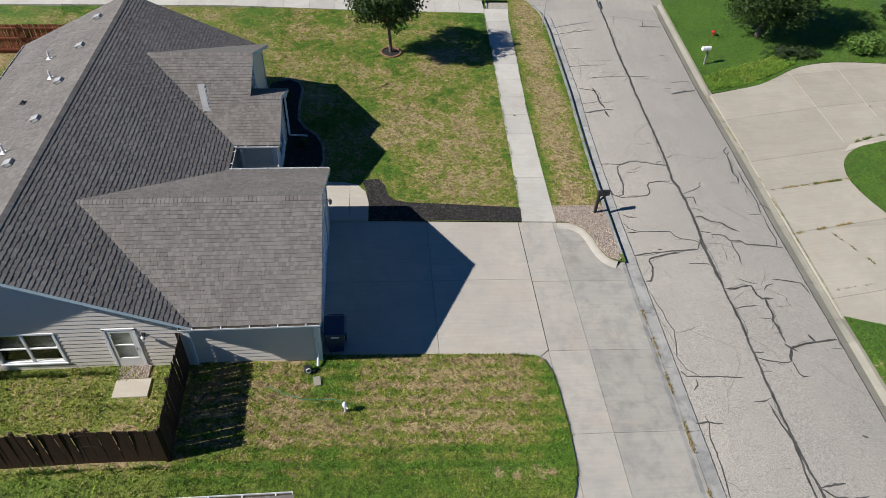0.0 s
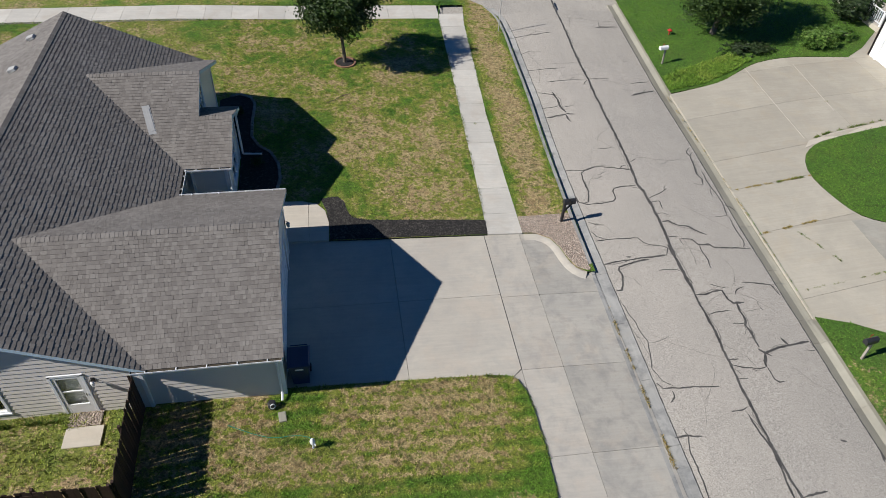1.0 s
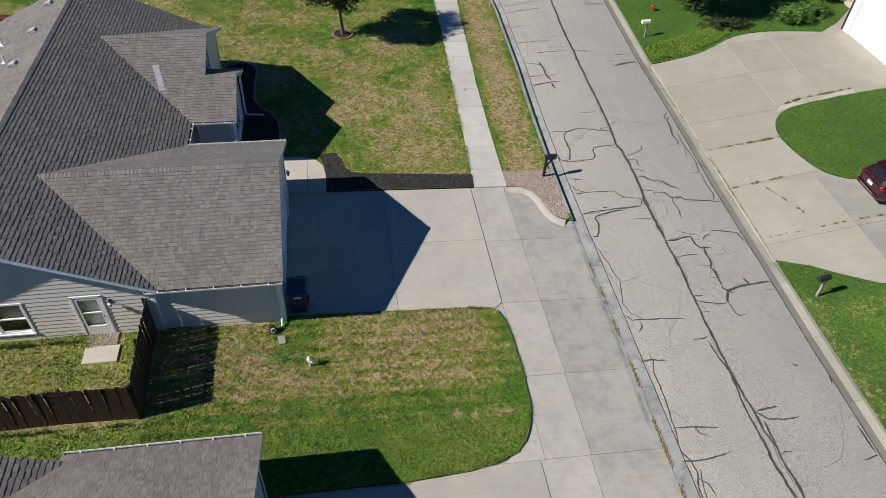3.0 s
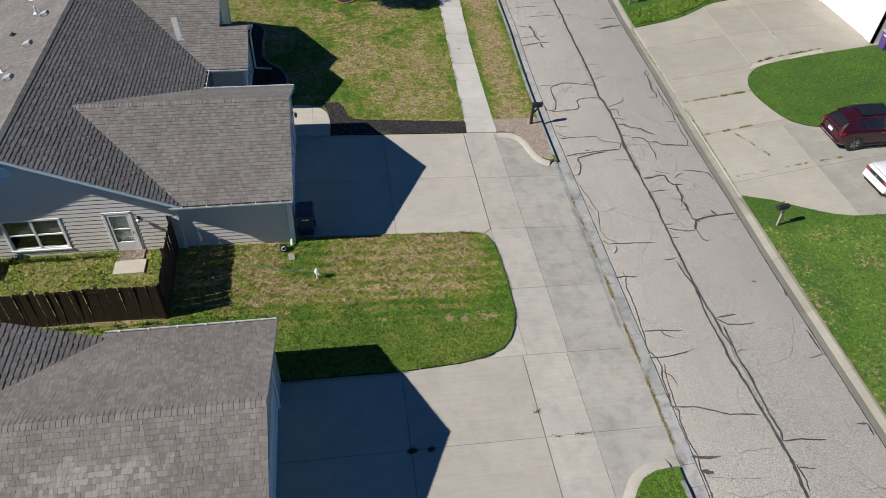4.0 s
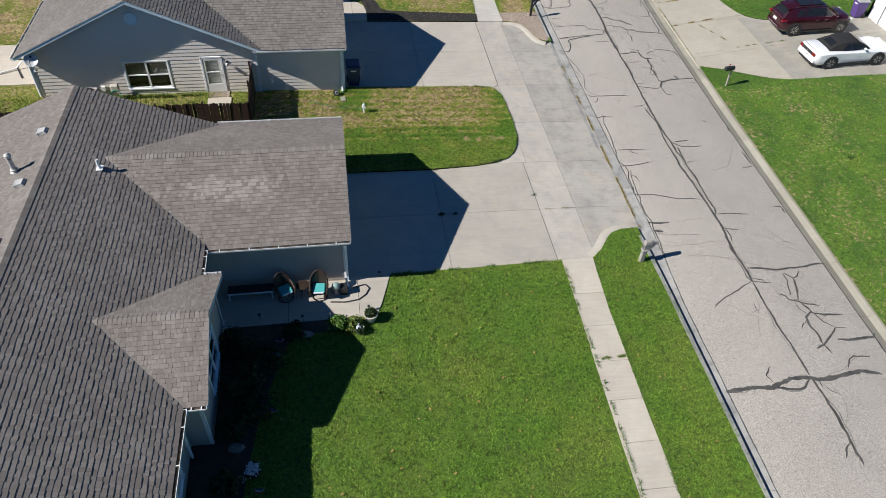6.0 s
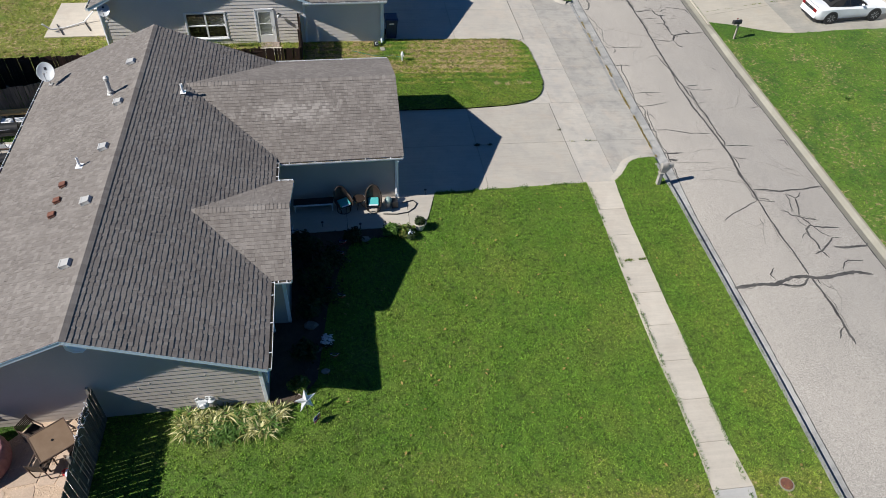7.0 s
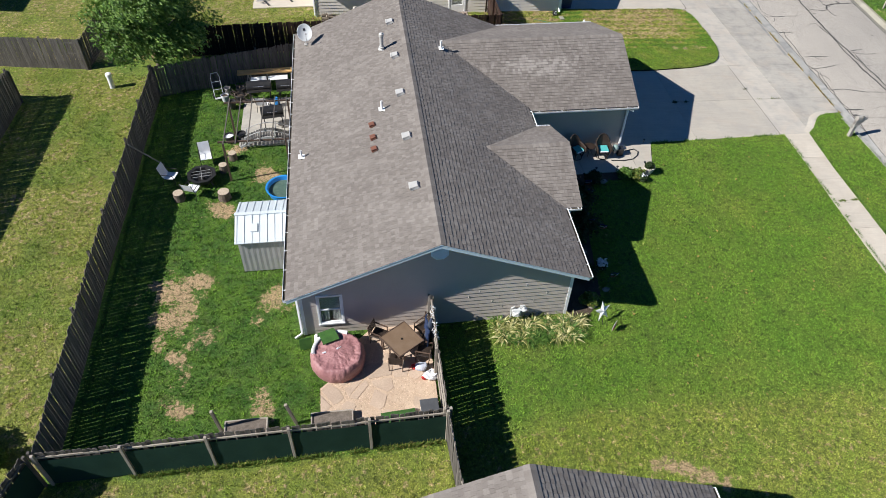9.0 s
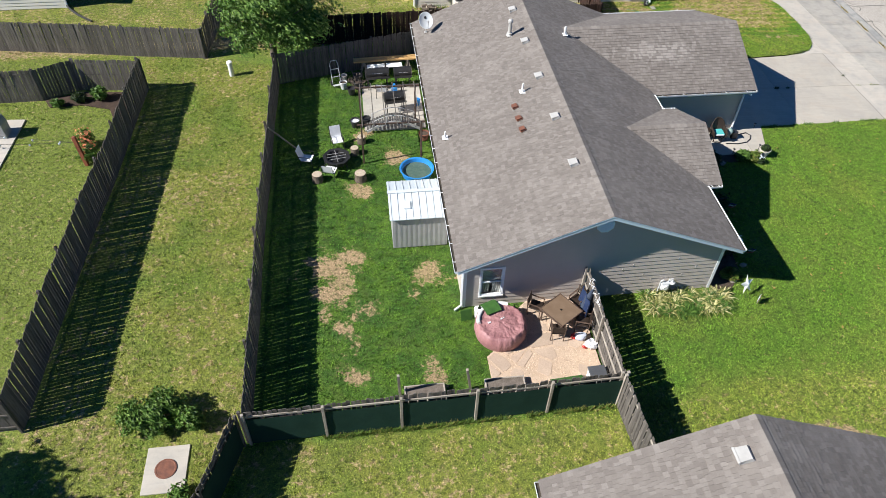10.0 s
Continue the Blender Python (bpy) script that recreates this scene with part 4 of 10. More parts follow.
def gable_house(label, mat, deck, sid, xw, xe, xr, ze, zr, ys, yn, singles=0, over=0.35, floor=0.5, south_open=(), boards=0.2, north_boards=0.0, board_mat=None, gable=None):
    """The main body: a ridge along y. Returns the house, its roof and the height of the roof over any x."""
    house = thing("house", label, "house", at=pose(0, 0, 0))
    roof = part("roof", Geo().box(xr - 0.02, xr + 0.02, ys + 0.1, yn - 0.1, zr - 0.16, zr - 0.02), deck, house, "weathered grey-brown shingle roof")
    slope(roof, deck, mat, (xe, ys, ze), (xe, yn, ze), (xr, ys, zr), (xr, yn, zr), singles)
    slope(roof, deck, mat, (xw, yn, ze), (xw, ys, ze), (xr, yn, zr), (xr, ys, zr))
    fe, fw = (zr - ze) / (xe - xr), (zr - ze) / (xr - xw)
    ridge_caps(roof, mat, (xr, ys - 0.01, zr), (xr, yn + 0.01, zr), fw, fe)
    height = lambda x: zr - (x - xr) * fe if x > xr else zr - (xr - x) * fw
    x0, x1, south_y = xw + over, xe - over, ys + (gable or over)
    under = lambda x: height(x) - 0.14
    wall(house, (x0, south_y), (x1, south_y), floor, lambda u: under(x0 + u), south_open, sid, "lapped vinyl siding", boards, board_mat=board_mat)
    wall(house, (x1, yn - over), (x0, yn - over), floor, lambda u: under(x1 - u), (), sid, "lapped vinyl siding", north_boards)
    wall(house, (x0, yn - over), (x0, south_y), floor, lambda u: under(x0), (), sid)
    for y, o in ((ys, -1), (yn, 1)):
        rake_board(house, (xr, y, zr), (xe, y, ze), (0, o, 0), TRIM_BLUE)
        rake_board(house, (xw, y, ze), (xr, y, zr), (0, o, 0), TRIM_BLUE)
    for x in (x0, x1):
        s = 1 if x == x1 else -1
        part("corner_board", Geo().box(x - 0.09 if s > 0 else x - 0.03, x + 0.03 if s > 0 else x + 0.09, south_y - 0.03, south_y + 0.06, floor - 0.1, under(x) + 0.02, 0.004), TRIM, house)
    return house, roof, height, under


def wing(house, roof, deck, mat, sid, xf, height, y0, y1, ze, zr, floor, over=0.35, ext=0.35, openings=(), boards=0.0, front=None, north_wall=True, south_wall=True, singles=0, x_in=None, yr=None):
    """A gabled wing that faces east: eaves along x at y0 and y1, its ridge running back into the main slope."""
    ym = yr or (y0 + y1) / 2
    xs = np.linspace(xf, xf - 14, 1401)
    hz = np.array([height(x) for x in xs])
    back = lambda z: float(xs[np.argmax(hz > z)]) if (hz > z).any() else float(xs[-1])
    xe, xr = back(ze) - ext, back(zr) - 0.1
    slope(roof, deck, mat, (xe, y0, ze), (xf, y0, ze), (xr, ym, zr), (xf, ym, zr), singles)
    slope(roof, deck, mat, (xf, y1, ze), (xe, y1, ze), (xf, ym, zr), (xr, ym, zr))
    f, fn = (zr - ze) / (ym - y0), (zr - ze) / (y1 - ym)
    ridge_caps(roof, mat, (xr + 0.1, ym, zr), (xf + 0.01, ym, zr), fn, f)
    rake_board(house, (xf, y0, ze), (xf, ym, zr), (1, 0, 0), TRIM_BLUE)
    rake_board(house, (xf, ym, zr), (xf, y1, ze), (1, 0, 0), TRIM_BLUE)
    top = lambda y: ze + min(f * (y - y0), fn * (y1 - y)) - 0.14
    xw = xf - (over if front is None else front)
    wall(house, (xw, y0 + over), (xw, y1 - over), floor, lambda u: top(y0 + over + u), openings, sid, "lapped vinyl siding", boards)
    inner = x_in if x_in is not None else xe
    if south_wall:
        wall(house, (inner, y0 + over), (xw, y0 + over), floor, lambda u: top(y0 + over), (), sid, "lapped vinyl siding", 0.2)
    if north_wall:
        wall(house, (xw, y1 - over), (inner, y1 - over), floor, lambda u: top(y1 - over), (), sid)
    for y in (y0 + over, y1 - over):
        s = -1 if y < ym else 1
        part("corner_board", Geo().box(xw - 0.09, xw + 0.03, min(y + s * 0.03, y - s * 0.06), max(y + s * 0.03, y - s * 0.06), floor - 0.1, top(y), 0.004), TRIM, house)


# house to the north
house_a, roof_a, ha, ua = gable_house("single-storey taupe house with grey-brown shingle roof", SHINGLE_A, DECK, SIDING_A, -17.5, -5.8, -11.72, 3.1, 5.85, 14.45, 34.0, floor=0.42, over=0.4,
                                      south_open=[(4.36, 6.46, 0.86, 2.36), (8.2, 9.1, 0.42, 2.46)], boards=0.2, gable=0.55)
wing(house_a, roof_a, DECK, SHINGLE_A, SIDING_A, -1.6, ha, 14.47, 23.0, 3.1, 5.1, 0.25, over=0.62, openings=[(1.08, 6.18, 0.2, 2.35)], x_in=-6.2, front=0.16)
wing(house_a, roof_a, DECK, SHINGLE_A, SIDING_A, -5.25, ha, 24.8, 34.0, 3.1, 5.06, 0.4, over=0.3, openings=[(3.2, 5.4, 2.7, 3.9)])
wing(house_a, roof_a, DECK, SHINGLE_A, SIDING_A, -3.85, lambda x: 9.0 if x < -5.5 else 0, 24.8, 29.5, 3.1, 4.1, 0.4, over=0.3, openings=[(1.3, 2.9, 0.9, 2.5)])
wall(house_a, (-6.2, 22.6), (-6.2, 25.2), 0.4, lambda u: 3.1, (), SIDING_A)

# house to the south
house_b, roof_b, hb, ub = gable_house("single-storey warm grey house with taupe shingle roof", SHINGLE_B, DECK, SIDING_B, -17.9, -7.3, -12.66, 3.13, 5.32, -9.9, 8.05, floor=0.5,
                                      south_open=[(0.64, 1.44, 1.08, 2.53)], boards=0.2, gable=0.56)
wing(house_b, roof_b, DECK, SHINGLE_B, SIDING_B, -2.08, hb, 0.42, 8.35, 3.03, 4.63, 0.25, over=0.52, openings=[(0.93, 5.83, 0.2, 2.3)], x_in=-7.62, singles=300, front=0.18, yr=4.12)
wing(house_b, roof_b, DECK, SHINGLE_B, SIDING_B, -6.62, hb, -6.23, -0.92, 3.12, 4.24, 0.45, over=0.3, openings=[(1.5, 3.2, 1.1, 2.5)])
wall(house_b, (-7.62, -9.34), (-7.62, 0.93), 0.5, lambda u: 3.05, (), SIDING_B)

# house at the southern edge of the view
house_c, roof_c, hc, uc = gable_house("grey house with a light grey shingle roof", SHINGLE_B, DECK, SIDING_B, -16.85, -6.3, -11.6, 3.6, 6.0, -33, -18.1, floor=0.5, boards=0, north_boards=0.2)

# ---- sealed cracks in the asphalt ----
crack_rnd = random.Random(77)


def crack(pts, w, depth=0, wander=0.4):
    """Worn sealant along a wandering crack, broad and thin by turns, with short side cracks."""
    fine = []
    for (x0, y0), (x1, y1) in zip(pts, pts[1:]):
        n = max(1, int(math.hypot(x1 - x0, y1 - y0) / 0.09))
        for i in range(n):
            t = i / n
            x, y = x0 + (x1 - x0) * t, y0 + (y1 - y0) * t
            v = Vector((x, y, 0))
            o = [0.11 * noise.noise(v * 1.9 + Vector((0, 0, q))) + 0.055 * noise.noise(v * 5.5 + Vector((0, 0, q))) + 0.02 * noise.noise(v * 15 + Vector((0, 0, q))) for q in (9, 4)]
            fine.append((x + wander * o[0], y + wander * o[1]))
    fine.append(pts[-1])
    rows, last, w = [], len(fine) - 1, w * (1.0 if depth else 1.1)
    for i, (x, y) in enumerate(fine):
        a, b = fine[max(i - 1, 0)], fine[min(i + 1, last)]
        d = Vector((b[0] - a[0], b[1] - a[1])).normalized()
        k = w * 0.5 * (0.72 + 0.5 * abs(noise.noise(Vector((x * 1.3, y * 1.3, 2)))) + 0.35 * noise.noise(Vector((x * 7, y * 7, 7))))
        k *= min(1, 0.4 + min(i, last - i) / 4)
        l, r = (max(0.006, k * (1 + 0.4 * noise.noise(Vector((x * 9, y * 9, q))))) for q in (1, 5))
        z = road_z(x, y) + 0.006
        rows.append([(x - d.y * l, y + d.x * l, z), (x, y, z + 0.004), (x + d.y * r, y - d.x * r, z)])
        if depth == 0 and i > 6 and crack_rnd.random() < 0.016:
            q, turn = crack_rnd.uniform(0.25, 0.9), crack_rnd.choice((-1, 1)) * crack_rnd.uniform(0.5, 1.3)
            e = Matrix.Rotation(turn, 2) @ d
            f = Matrix.Rotation(turn * 0.5, 2) @ d
            crack([(x, y), (x + e.x * q * 0.5, y + e.y * q * 0.5), (x + e.x * q * 0.5 + f.x * q * 0.6, y + e.y * q * 0.5 + f.y * q * 0.6)], crack_rnd.choice((0.025, 0.04, 0.06)), 1)
    if len(rows) > 1:
        part("crack_seal", strip(rows), TAR if w > 0.035 else HAIRLINE, road)
    if depth == 0 and w > 0.075 and len(fine) > 14:
        i = crack_rnd.randrange(0, len(fine) // 3)
        run = fine[i:i + crack_rnd.randrange(10, 40):4]
        o = crack_rnd.choice((-1, 1)) * (w * 0.6 + 0.05)
        if len(run) > 2:
            crack([run[0]] + [(x + o * abs(d.y), y + o * abs(d.x)) for x, y in run[1:-1]] + [run[-1]], 0.035, 1)


ys_seam = [-30 + 1.3 * i for i in range(58)]
crack([(west_kerb(y) + gutter_pan(y), y) for y in ys_seam], 0.045, 1, 0.15)
crack([(east_kerb(y) - 0.66, y) for y in ys_seam], 0.055, 1, 0.15)
crack([(16.36, 46.71), (16.18, 43.64), (16.04, 41.25), (15.85, 39.02), (15.74, 37.18), (15.71, 35.67), (15.57, 33.7), (15.5, 32.06), (15.45, 30.7)], 0.14)
crack([(12.13, 41.45), (13.61, 41.69), (15.16, 41.87)], 0.06)
crack([(12.39, 39.24), (12.89, 39.51), (13.73, 39.38)], 0.04)
crack([(12.35, 37.52), (12.46, 37.23), (13.37, 37.24), (14.7, 37.18)], 0.05)
crack([(13.16, 35.75), (14.77, 35.73), (15.61, 35.72)], 0.05)
crack([(15.78, 35.71), (17, 35.7)], 0.04)
crack([(12.36, 34.66), (13.09, 34.35), (13.29, 34.03)], 0.07)
crack([(13.21, 34.58), (13.29, 33.82), (13.26, 33.09), (13.39, 32.35)], 0.12)
crack([(12.16, 32.97), (12.72, 32.97), (13.24, 33.13)], 0.06)
crack([(13.44, 32.91), (14.03, 33)], 0.05)
crack([(12.14, 32.01), (12.82, 32.1), (13.4, 32.19), (13.91, 32.1)], 0.10)
crack([(13.29, 32.17), (13.42, 31.4)], 0.13)
crack([(16.72, 43.84), (17.77, 43.67), (18.44, 43.36), (19.91, 43.32)], 0.03)
crack([(18.27, 42.38), (19.9, 42.49)], 0.10)
crack([(18.76, 43.17), (18.61, 42.45)], 0.06)
crack([(18.44, 38.45), (18.84, 38.46)], 0.06)
crack([(18.59, 37.76), (18.92, 37.77)], 0.05)
crack([(18.14, 35.08), (19.43, 35.34)], 0.06)
crack([(17.48, 34.42), (18.04, 34.29)], 0.05)
crack([(17.73, 33.77), (18.56, 34.04), (19.4, 34.3)], 0.12)
crack([(13.17, 42.62), (13.72, 42.72)], 0.03)
crack([(15.49, 32.06), (15.5, 31.44), (15.42, 29.56), (15.36, 28.02), (15.24, 26.58), (15.11, 25.7), (15.23, 25.01), (15.24, 23.72), (15.2, 22.67), (15.09, 21.51), (14.98, 20.26)], 0.15)
crack([(11.89, 27.22), (12.91, 27.05), (13.47, 27.22), (14.3, 27.04), (15.25, 26.72)], 0.07)
crack([(12.91, 27.05), (12.64, 26.86), (12.55, 26.28), (12.57, 25.41), (12.36, 24.7), (12.03, 24.54)], 0.07)
crack([(11.86, 25.17), (11.9, 24.7), (12.19, 24.46), (12.83, 24.43), (13.51, 24.46), (13.69, 24.65), (13.72, 25.21), (13.87, 25.43), (14.22, 25.48), (15.04, 25.51)], 0.07)
crack([(15.55, 29.14), (16.23, 29.14)], 0.03)
crack([(15.4, 27.39), (15.82, 27.66)], 0.06)
crack([(15.27, 24.45), (15.73, 24.68), (15.95, 24.76), (16.46, 25.1)], 0.05)
crack([(15.23, 24.17), (15.74, 24.22), (15.68, 23.59)], 0.06)
crack([(15.21, 23.33), (15.57, 23.33), (15.89, 23.12)], 0.05)
crack([(15.27, 22.72), (15.64, 22.75), (15.89, 22.47), (16.42, 22.29), (16.61, 22.04), (17.05, 21.68)], 0.09)
crack([(15.13, 21.76), (15.67, 21.65)], 0.07)
crack([(15.66, 21.62), (15.71, 21.09)], 0.04)
crack([(15.63, 21.54), (16.22, 21.41), (16.36, 21.07), (16.89, 21.07), (17.02, 20.83), (17.83, 20.78), (18.76, 20.69)], 0.08)
crack([(19.12, 28.55), (18.77, 28), (18.85, 27.78), (19.14, 28.11)], 0.06)
crack([(18.85, 27.78), (18.73, 27.04), (18.57, 26.21), (18.66, 25.82), (18.51, 25.32)], 0.08)
crack([(18.06, 25.42), (18.5, 25.36)], 0.06)
crack([(18.94, 26.42), (18.84, 25.62), (18.91, 24.75), (18.9, 23.9), (18.72, 23)], 0.06)
crack([(18.03, 22.92), (18.79, 23)], 0.05)
crack([(18.75, 22.91), (18.66, 21.96), (18.66, 21.21), (18.48, 20.73)], 0.05)
crack([(11.85, 22.6), (11.96, 22.2), (12.39, 21.95)], 0.05)
crack([(11.82, 21.95), (12.38, 21.92), (13.76, 21.8), (13.93, 21.5), (14.14, 21.28), (14.71, 21.14), (14.88, 20.98), (14.64, 20.53)], 0.06)
crack([(12.04, 23.11), (12.5, 22.95)], 0.03)
crack([(14.99, 21.19), (14.98, 20.35), (14.97, 19.41), (14.95, 18.19)], 0.15)
crack([(14.95, 18.19), (14.93, 17.04), (14.92, 16.09), (14.85, 15.2), (14.82, 14.53), (14.76, 13.58), (14.72, 12.73), (14.73, 12.21)], 0.11)
crack([(11.73, 20.43), (12.13, 20.49), (13.01, 20.51), (14.68, 20.56)], 0.09)
crack([(13.79, 20.42), (13.08, 20.36), (12.39, 20.17), (12.27, 19.99), (12.34, 19.72), (12.15, 19.1), (11.99, 18.81), (11.76, 18.85)], 0.10)
crack([(13.95, 19.67), (14.71, 19.69), (14.97, 19.41)], 0.05)
crack([(14.97, 18.11), (15.34, 18.09), (15.77, 18.23), (16.2, 18.22), (16.23, 17.74), (16.36, 17.5), (16.84, 17.5)], 0.10)
crack([(16.54, 17.48), (16.44, 17.03), (16.46, 16.58), (16.32, 16.3), (16.38, 15.94), (16.31, 15.45), (16.35, 15.17)], 0.09)
crack([(15.86, 16.46), (16.3, 16.38), (16.25, 16.16)], 0.06)
crack([(16.06, 15.65), (16.34, 15.63)], 0.05)
crack([(15.78, 18.66), (16.18, 18.43), (16.59, 18.36)], 0.04)
crack([(14.97, 16.99), (15.37, 17.09), (16.04, 17.1)], 0.05)
crack([(16.38, 14.89), (16.91, 15.01), (17.6, 15.17), (18.61, 15.32)], 0.11)
crack([(17.51, 15.56), (17.64, 15.13)], 0.13)
crack([(16.26, 15.11), (16.44, 14.89), (16.63, 14.71)], 0.14)
crack([(16.44, 14.89), (16.16, 14.25)], 0.14)
crack([(16.2, 14.22), (16.2, 13.67), (16.29, 13.53), (16.64, 13.54)], 0.06)
crack([(14.82, 14.53), (15.19, 14.36), (15.78, 14.18), (16.16, 14.25)], 0.06)
crack([(14.81, 14.73), (15.25, 14.72)], 0.09)
crack([(17.31, 18.67), (18.03, 18.54), (18.57, 18.43), (18.68, 17.79)], 0.07)
crack([(14.82, 13.82), (15.17, 13.81)], 0.06)
crack([(13.93, 12.53), (14.35, 12.52), (14.62, 12.63)], 0.06)
crack([(16.4, 21.07), (16.34, 20.48), (16.4, 20.04), (16.3, 19.53)], 0.06)
crack([(11.76, 18.3), (11.83, 17.67), (11.96, 16.91), (12.1, 16.03), (11.96, 15.37), (11.79, 14.75), (11.96, 14.2), (12.37, 13.78)], 0.04)
crack([(11.59, 17.64), (11.7, 16.81), (11.88, 16.21), (11.92, 15.25)], 0.03)
crack([(11.82, 13.86), (12.42, 13.77), (13.14, 13.71), (13.95, 13.6)], 0.06)
crack([(11.71, 14.12), (11.88, 13.87)], 0.10)
crack([(12.17, 13.67), (12.13, 13.43), (11.94, 13.23)], 0.08)
crack([(12.13, 15.96), (12.52, 15.96), (13.18, 16.2)], 0.03)
crack([(18.61, 15.32), (18.65, 14.87)], 0.05)
crack([(18.16, 14.87), (18.61, 14.85)], 0.04)
crack([(16.68, 17.01), (17.49, 17.14)], 0.025)
crack([(12.86, 20.74), (13.06, 20.67)], 0.17)
crack([(14.75, 13.21), (14.74, 12.73), (14.71, 11.9), (14.67, 10.79), (14.7, 10.03), (14.75, 9.21), (14.74, 8.29), (14.86, 7.6)], 0.11)
crack([(14.48, 12.34), (14.51, 11.52), (14.65, 10.87), (14.59, 10.04), (14.51, 9.31), (14.53, 8.31), (14.56, 7.63)], 0.09)
crack([(14.77, 9.13), (15.12, 9.17), (15.73, 9.19)], 0.09)
crack([(14.77, 9.13), (15.15, 8.74), (15.66, 8.65), (16.31, 8.74)], 0.06)
crack([(11.62, 8.87), (12.19, 8.84), (13.23, 8.67)], 0.06)
crack([(11.54, 11.82), (12, 11.82), (12.48, 11.73)], 0.08)
crack([(11.92, 12.07), (12, 11.82), (11.81, 11.22), (11.85, 10.67), (11.79, 10.01), (11.72, 9.3), (11.69, 8.75), (11.56, 8.09)], 0.05)
crack([(17.3, 10.94), (17.5, 10.87)], 0.12)
crack([(18.54, 10.41), (18.42, 10.02)], 0.12)
crack([(18.25, 8.19), (18.36, 7.97), (18.36, 7.35)], 0.05)
crack([(13.86, 9.86), (14.19, 9.86)], 0.03)
crack([(14.54, 8.41), (14.52, 8.03), (14.51, 6.9), (14.61, 5.81), (14.64, 4.79), (14.67, 4.14), (14.69, 3.39), (14.71, 2.79), (14.63, 1.99), (14.5, 1.34), (14.57, 0.69)], 0.12)
crack([(14.93, 8.69), (14.9, 8.22), (14.83, 7.23), (14.9, 6.2), (14.85, 5.24), (14.85, 4.51), (14.9, 3.93), (14.78, 3.57)], 0.09)
crack([(14.81, 2.66), (14.83, 2.08), (14.74, 1.69)], 0.07)
crack([(14.82, 7.33), (15.06, 7.46), (15.32, 7.43)], 0.05)
crack([(11.44, 5.48), (12.15, 5.31), (12.82, 5.08), (13.48, 4.81), (14.5, 4.61)], 0.06)
crack([(11.47, 7.61), (12.2, 7.56), (12.93, 7.63), (13.26, 7.73)], 0.06)
crack([(11.58, 8.63), (11.58, 7.94), (11.75, 7.61), (11.82, 7.15), (11.63, 6.61), (11.6, 5.92), (11.54, 5.46), (11.73, 5.22), (11.59, 4.86), (11.57, 4.1), (11.65, 3.48), (11.57, 2.9), (11.56, 2.22), (11.46, 1.26)], 0.06)
crack([(11.98, 7.27), (11.79, 6.58), (11.71, 5.76), (11.73, 5.22)], 0.04)
crack([(11.42, 3.42), (11.91, 3.35), (12.4, 3.28)], 0.12)
crack([(11.57, 2.9), (11.94, 2.78)], 0.2)
crack([(11.69, 2.68), (12.28, 2.5), (12.75, 2.41), (13.65, 2.34)], 0.025)
crack([(14.78, 3.57), (15.53, 3.52), (16.37, 3.42)], 0.06)
crack([(14.75, 2.55), (15.4, 2.45)], 0.06)
crack([(18.33, 8.22), (18.31, 7.59), (18.38, 7.02)], 0.06)
crack([(17.71, 6.85), (18.38, 7.02), (18.44, 6.9)], 0.06)
crack([(17.89, 3.95), (18.28, 3.9), (18.25, 3.45)], 0.07)
crack([(14.59, 2.03), (14.56, 0.96), (14.59, -0.07), (14.56, -0.7)], 0.12)
crack([(14.56, -0.7), (14.52, -1.77), (14.51, -3.05), (14.56, -4.14), (14.55, -5.44)], 0.09)
crack([(14.43, 0.67), (14.47, 0.16), (14.43, -0.41), (14.56, -0.7)], 0.05)
crack([(14.72, 0.1), (15.41, 0.02), (15.9, -0.12), (16.5, -0.07), (17.22, -0.03), (17.77, 0.1), (18.34, 0.15)], 0.11)
crack([(16.08, -0.33), (16.12, -0.78), (15.81, -1.57)], 0.06)
crack([(16.14, -0.33), (16.47, -0.66), (16.75, -0.47), (16.92, -0.27)], 0.07)
crack([(16.45, -0.69), (16.27, -1.34), (16.02, -1.86)], 0.09)
crack([(15.29, -1.42), (15.6, -1.56), (15.64, -1.8), (16.01, -1.92), (16.31, -2.08), (16.78, -2.22)], 0.08)
crack([(16.08, -2), (16.26, -2.46)], 0.13)
crack([(16.26, -2.46), (15.88, -2.75), (15.8, -3.18), (15.9, -3.56), (15.86, -4.1)], 0.10)
crack([(16.22, -2.53), (16.74, -2.67), (17.53, -2.74)], 0.10)
crack([(16.26, -2.46), (16.52, -3.06), (16.83, -3.35)], 0.06)
crack([(16.83, -3.35), (17.3, -3.38)], 0.04)
crack([(16.83, -3.35), (16.36, -3.78), (15.83, -4.15), (15.49, -4.3)], 0.09)
crack([(15.86, -4.1), (16, -4.58)], 0.08)
crack([(16.6, -3.92), (17.02, -4.01), (17.59, -3.96), (18.2, -3.87), (18.39, -3.72)], 0.13)
crack([(17.48, -4.81), (16.77, -4.76), (16.56, -4.86), (16.25, -5.28)], 0.06)
crack([(11.18, -5.66), (11.68, -5.66), (12.42, -5.68), (12.93, -5.78), (13.31, -5.6), (13.76, -5.47), (14.5, -5.54), (14.82, -5.66), (15.43, -5.64), (15.84, -5.54), (16.65, -5.46), (17.43, -5.62)], 0.19)
crack([(14.47, -5.59), (14.1, -5.92), (13.72, -6), (13.29, -5.83), (12.93, -5.78)], 0.10)
crack([(13.04, -5.56), (12.94, -5.22), (13.17, -4.92), (13.28, -4.88)], 0.06)
crack([(14.57, -0.67), (15.33, -0.81)], 0.06)
crack([(14.6, -0.5), (15.13, -0.66)], 0.05)
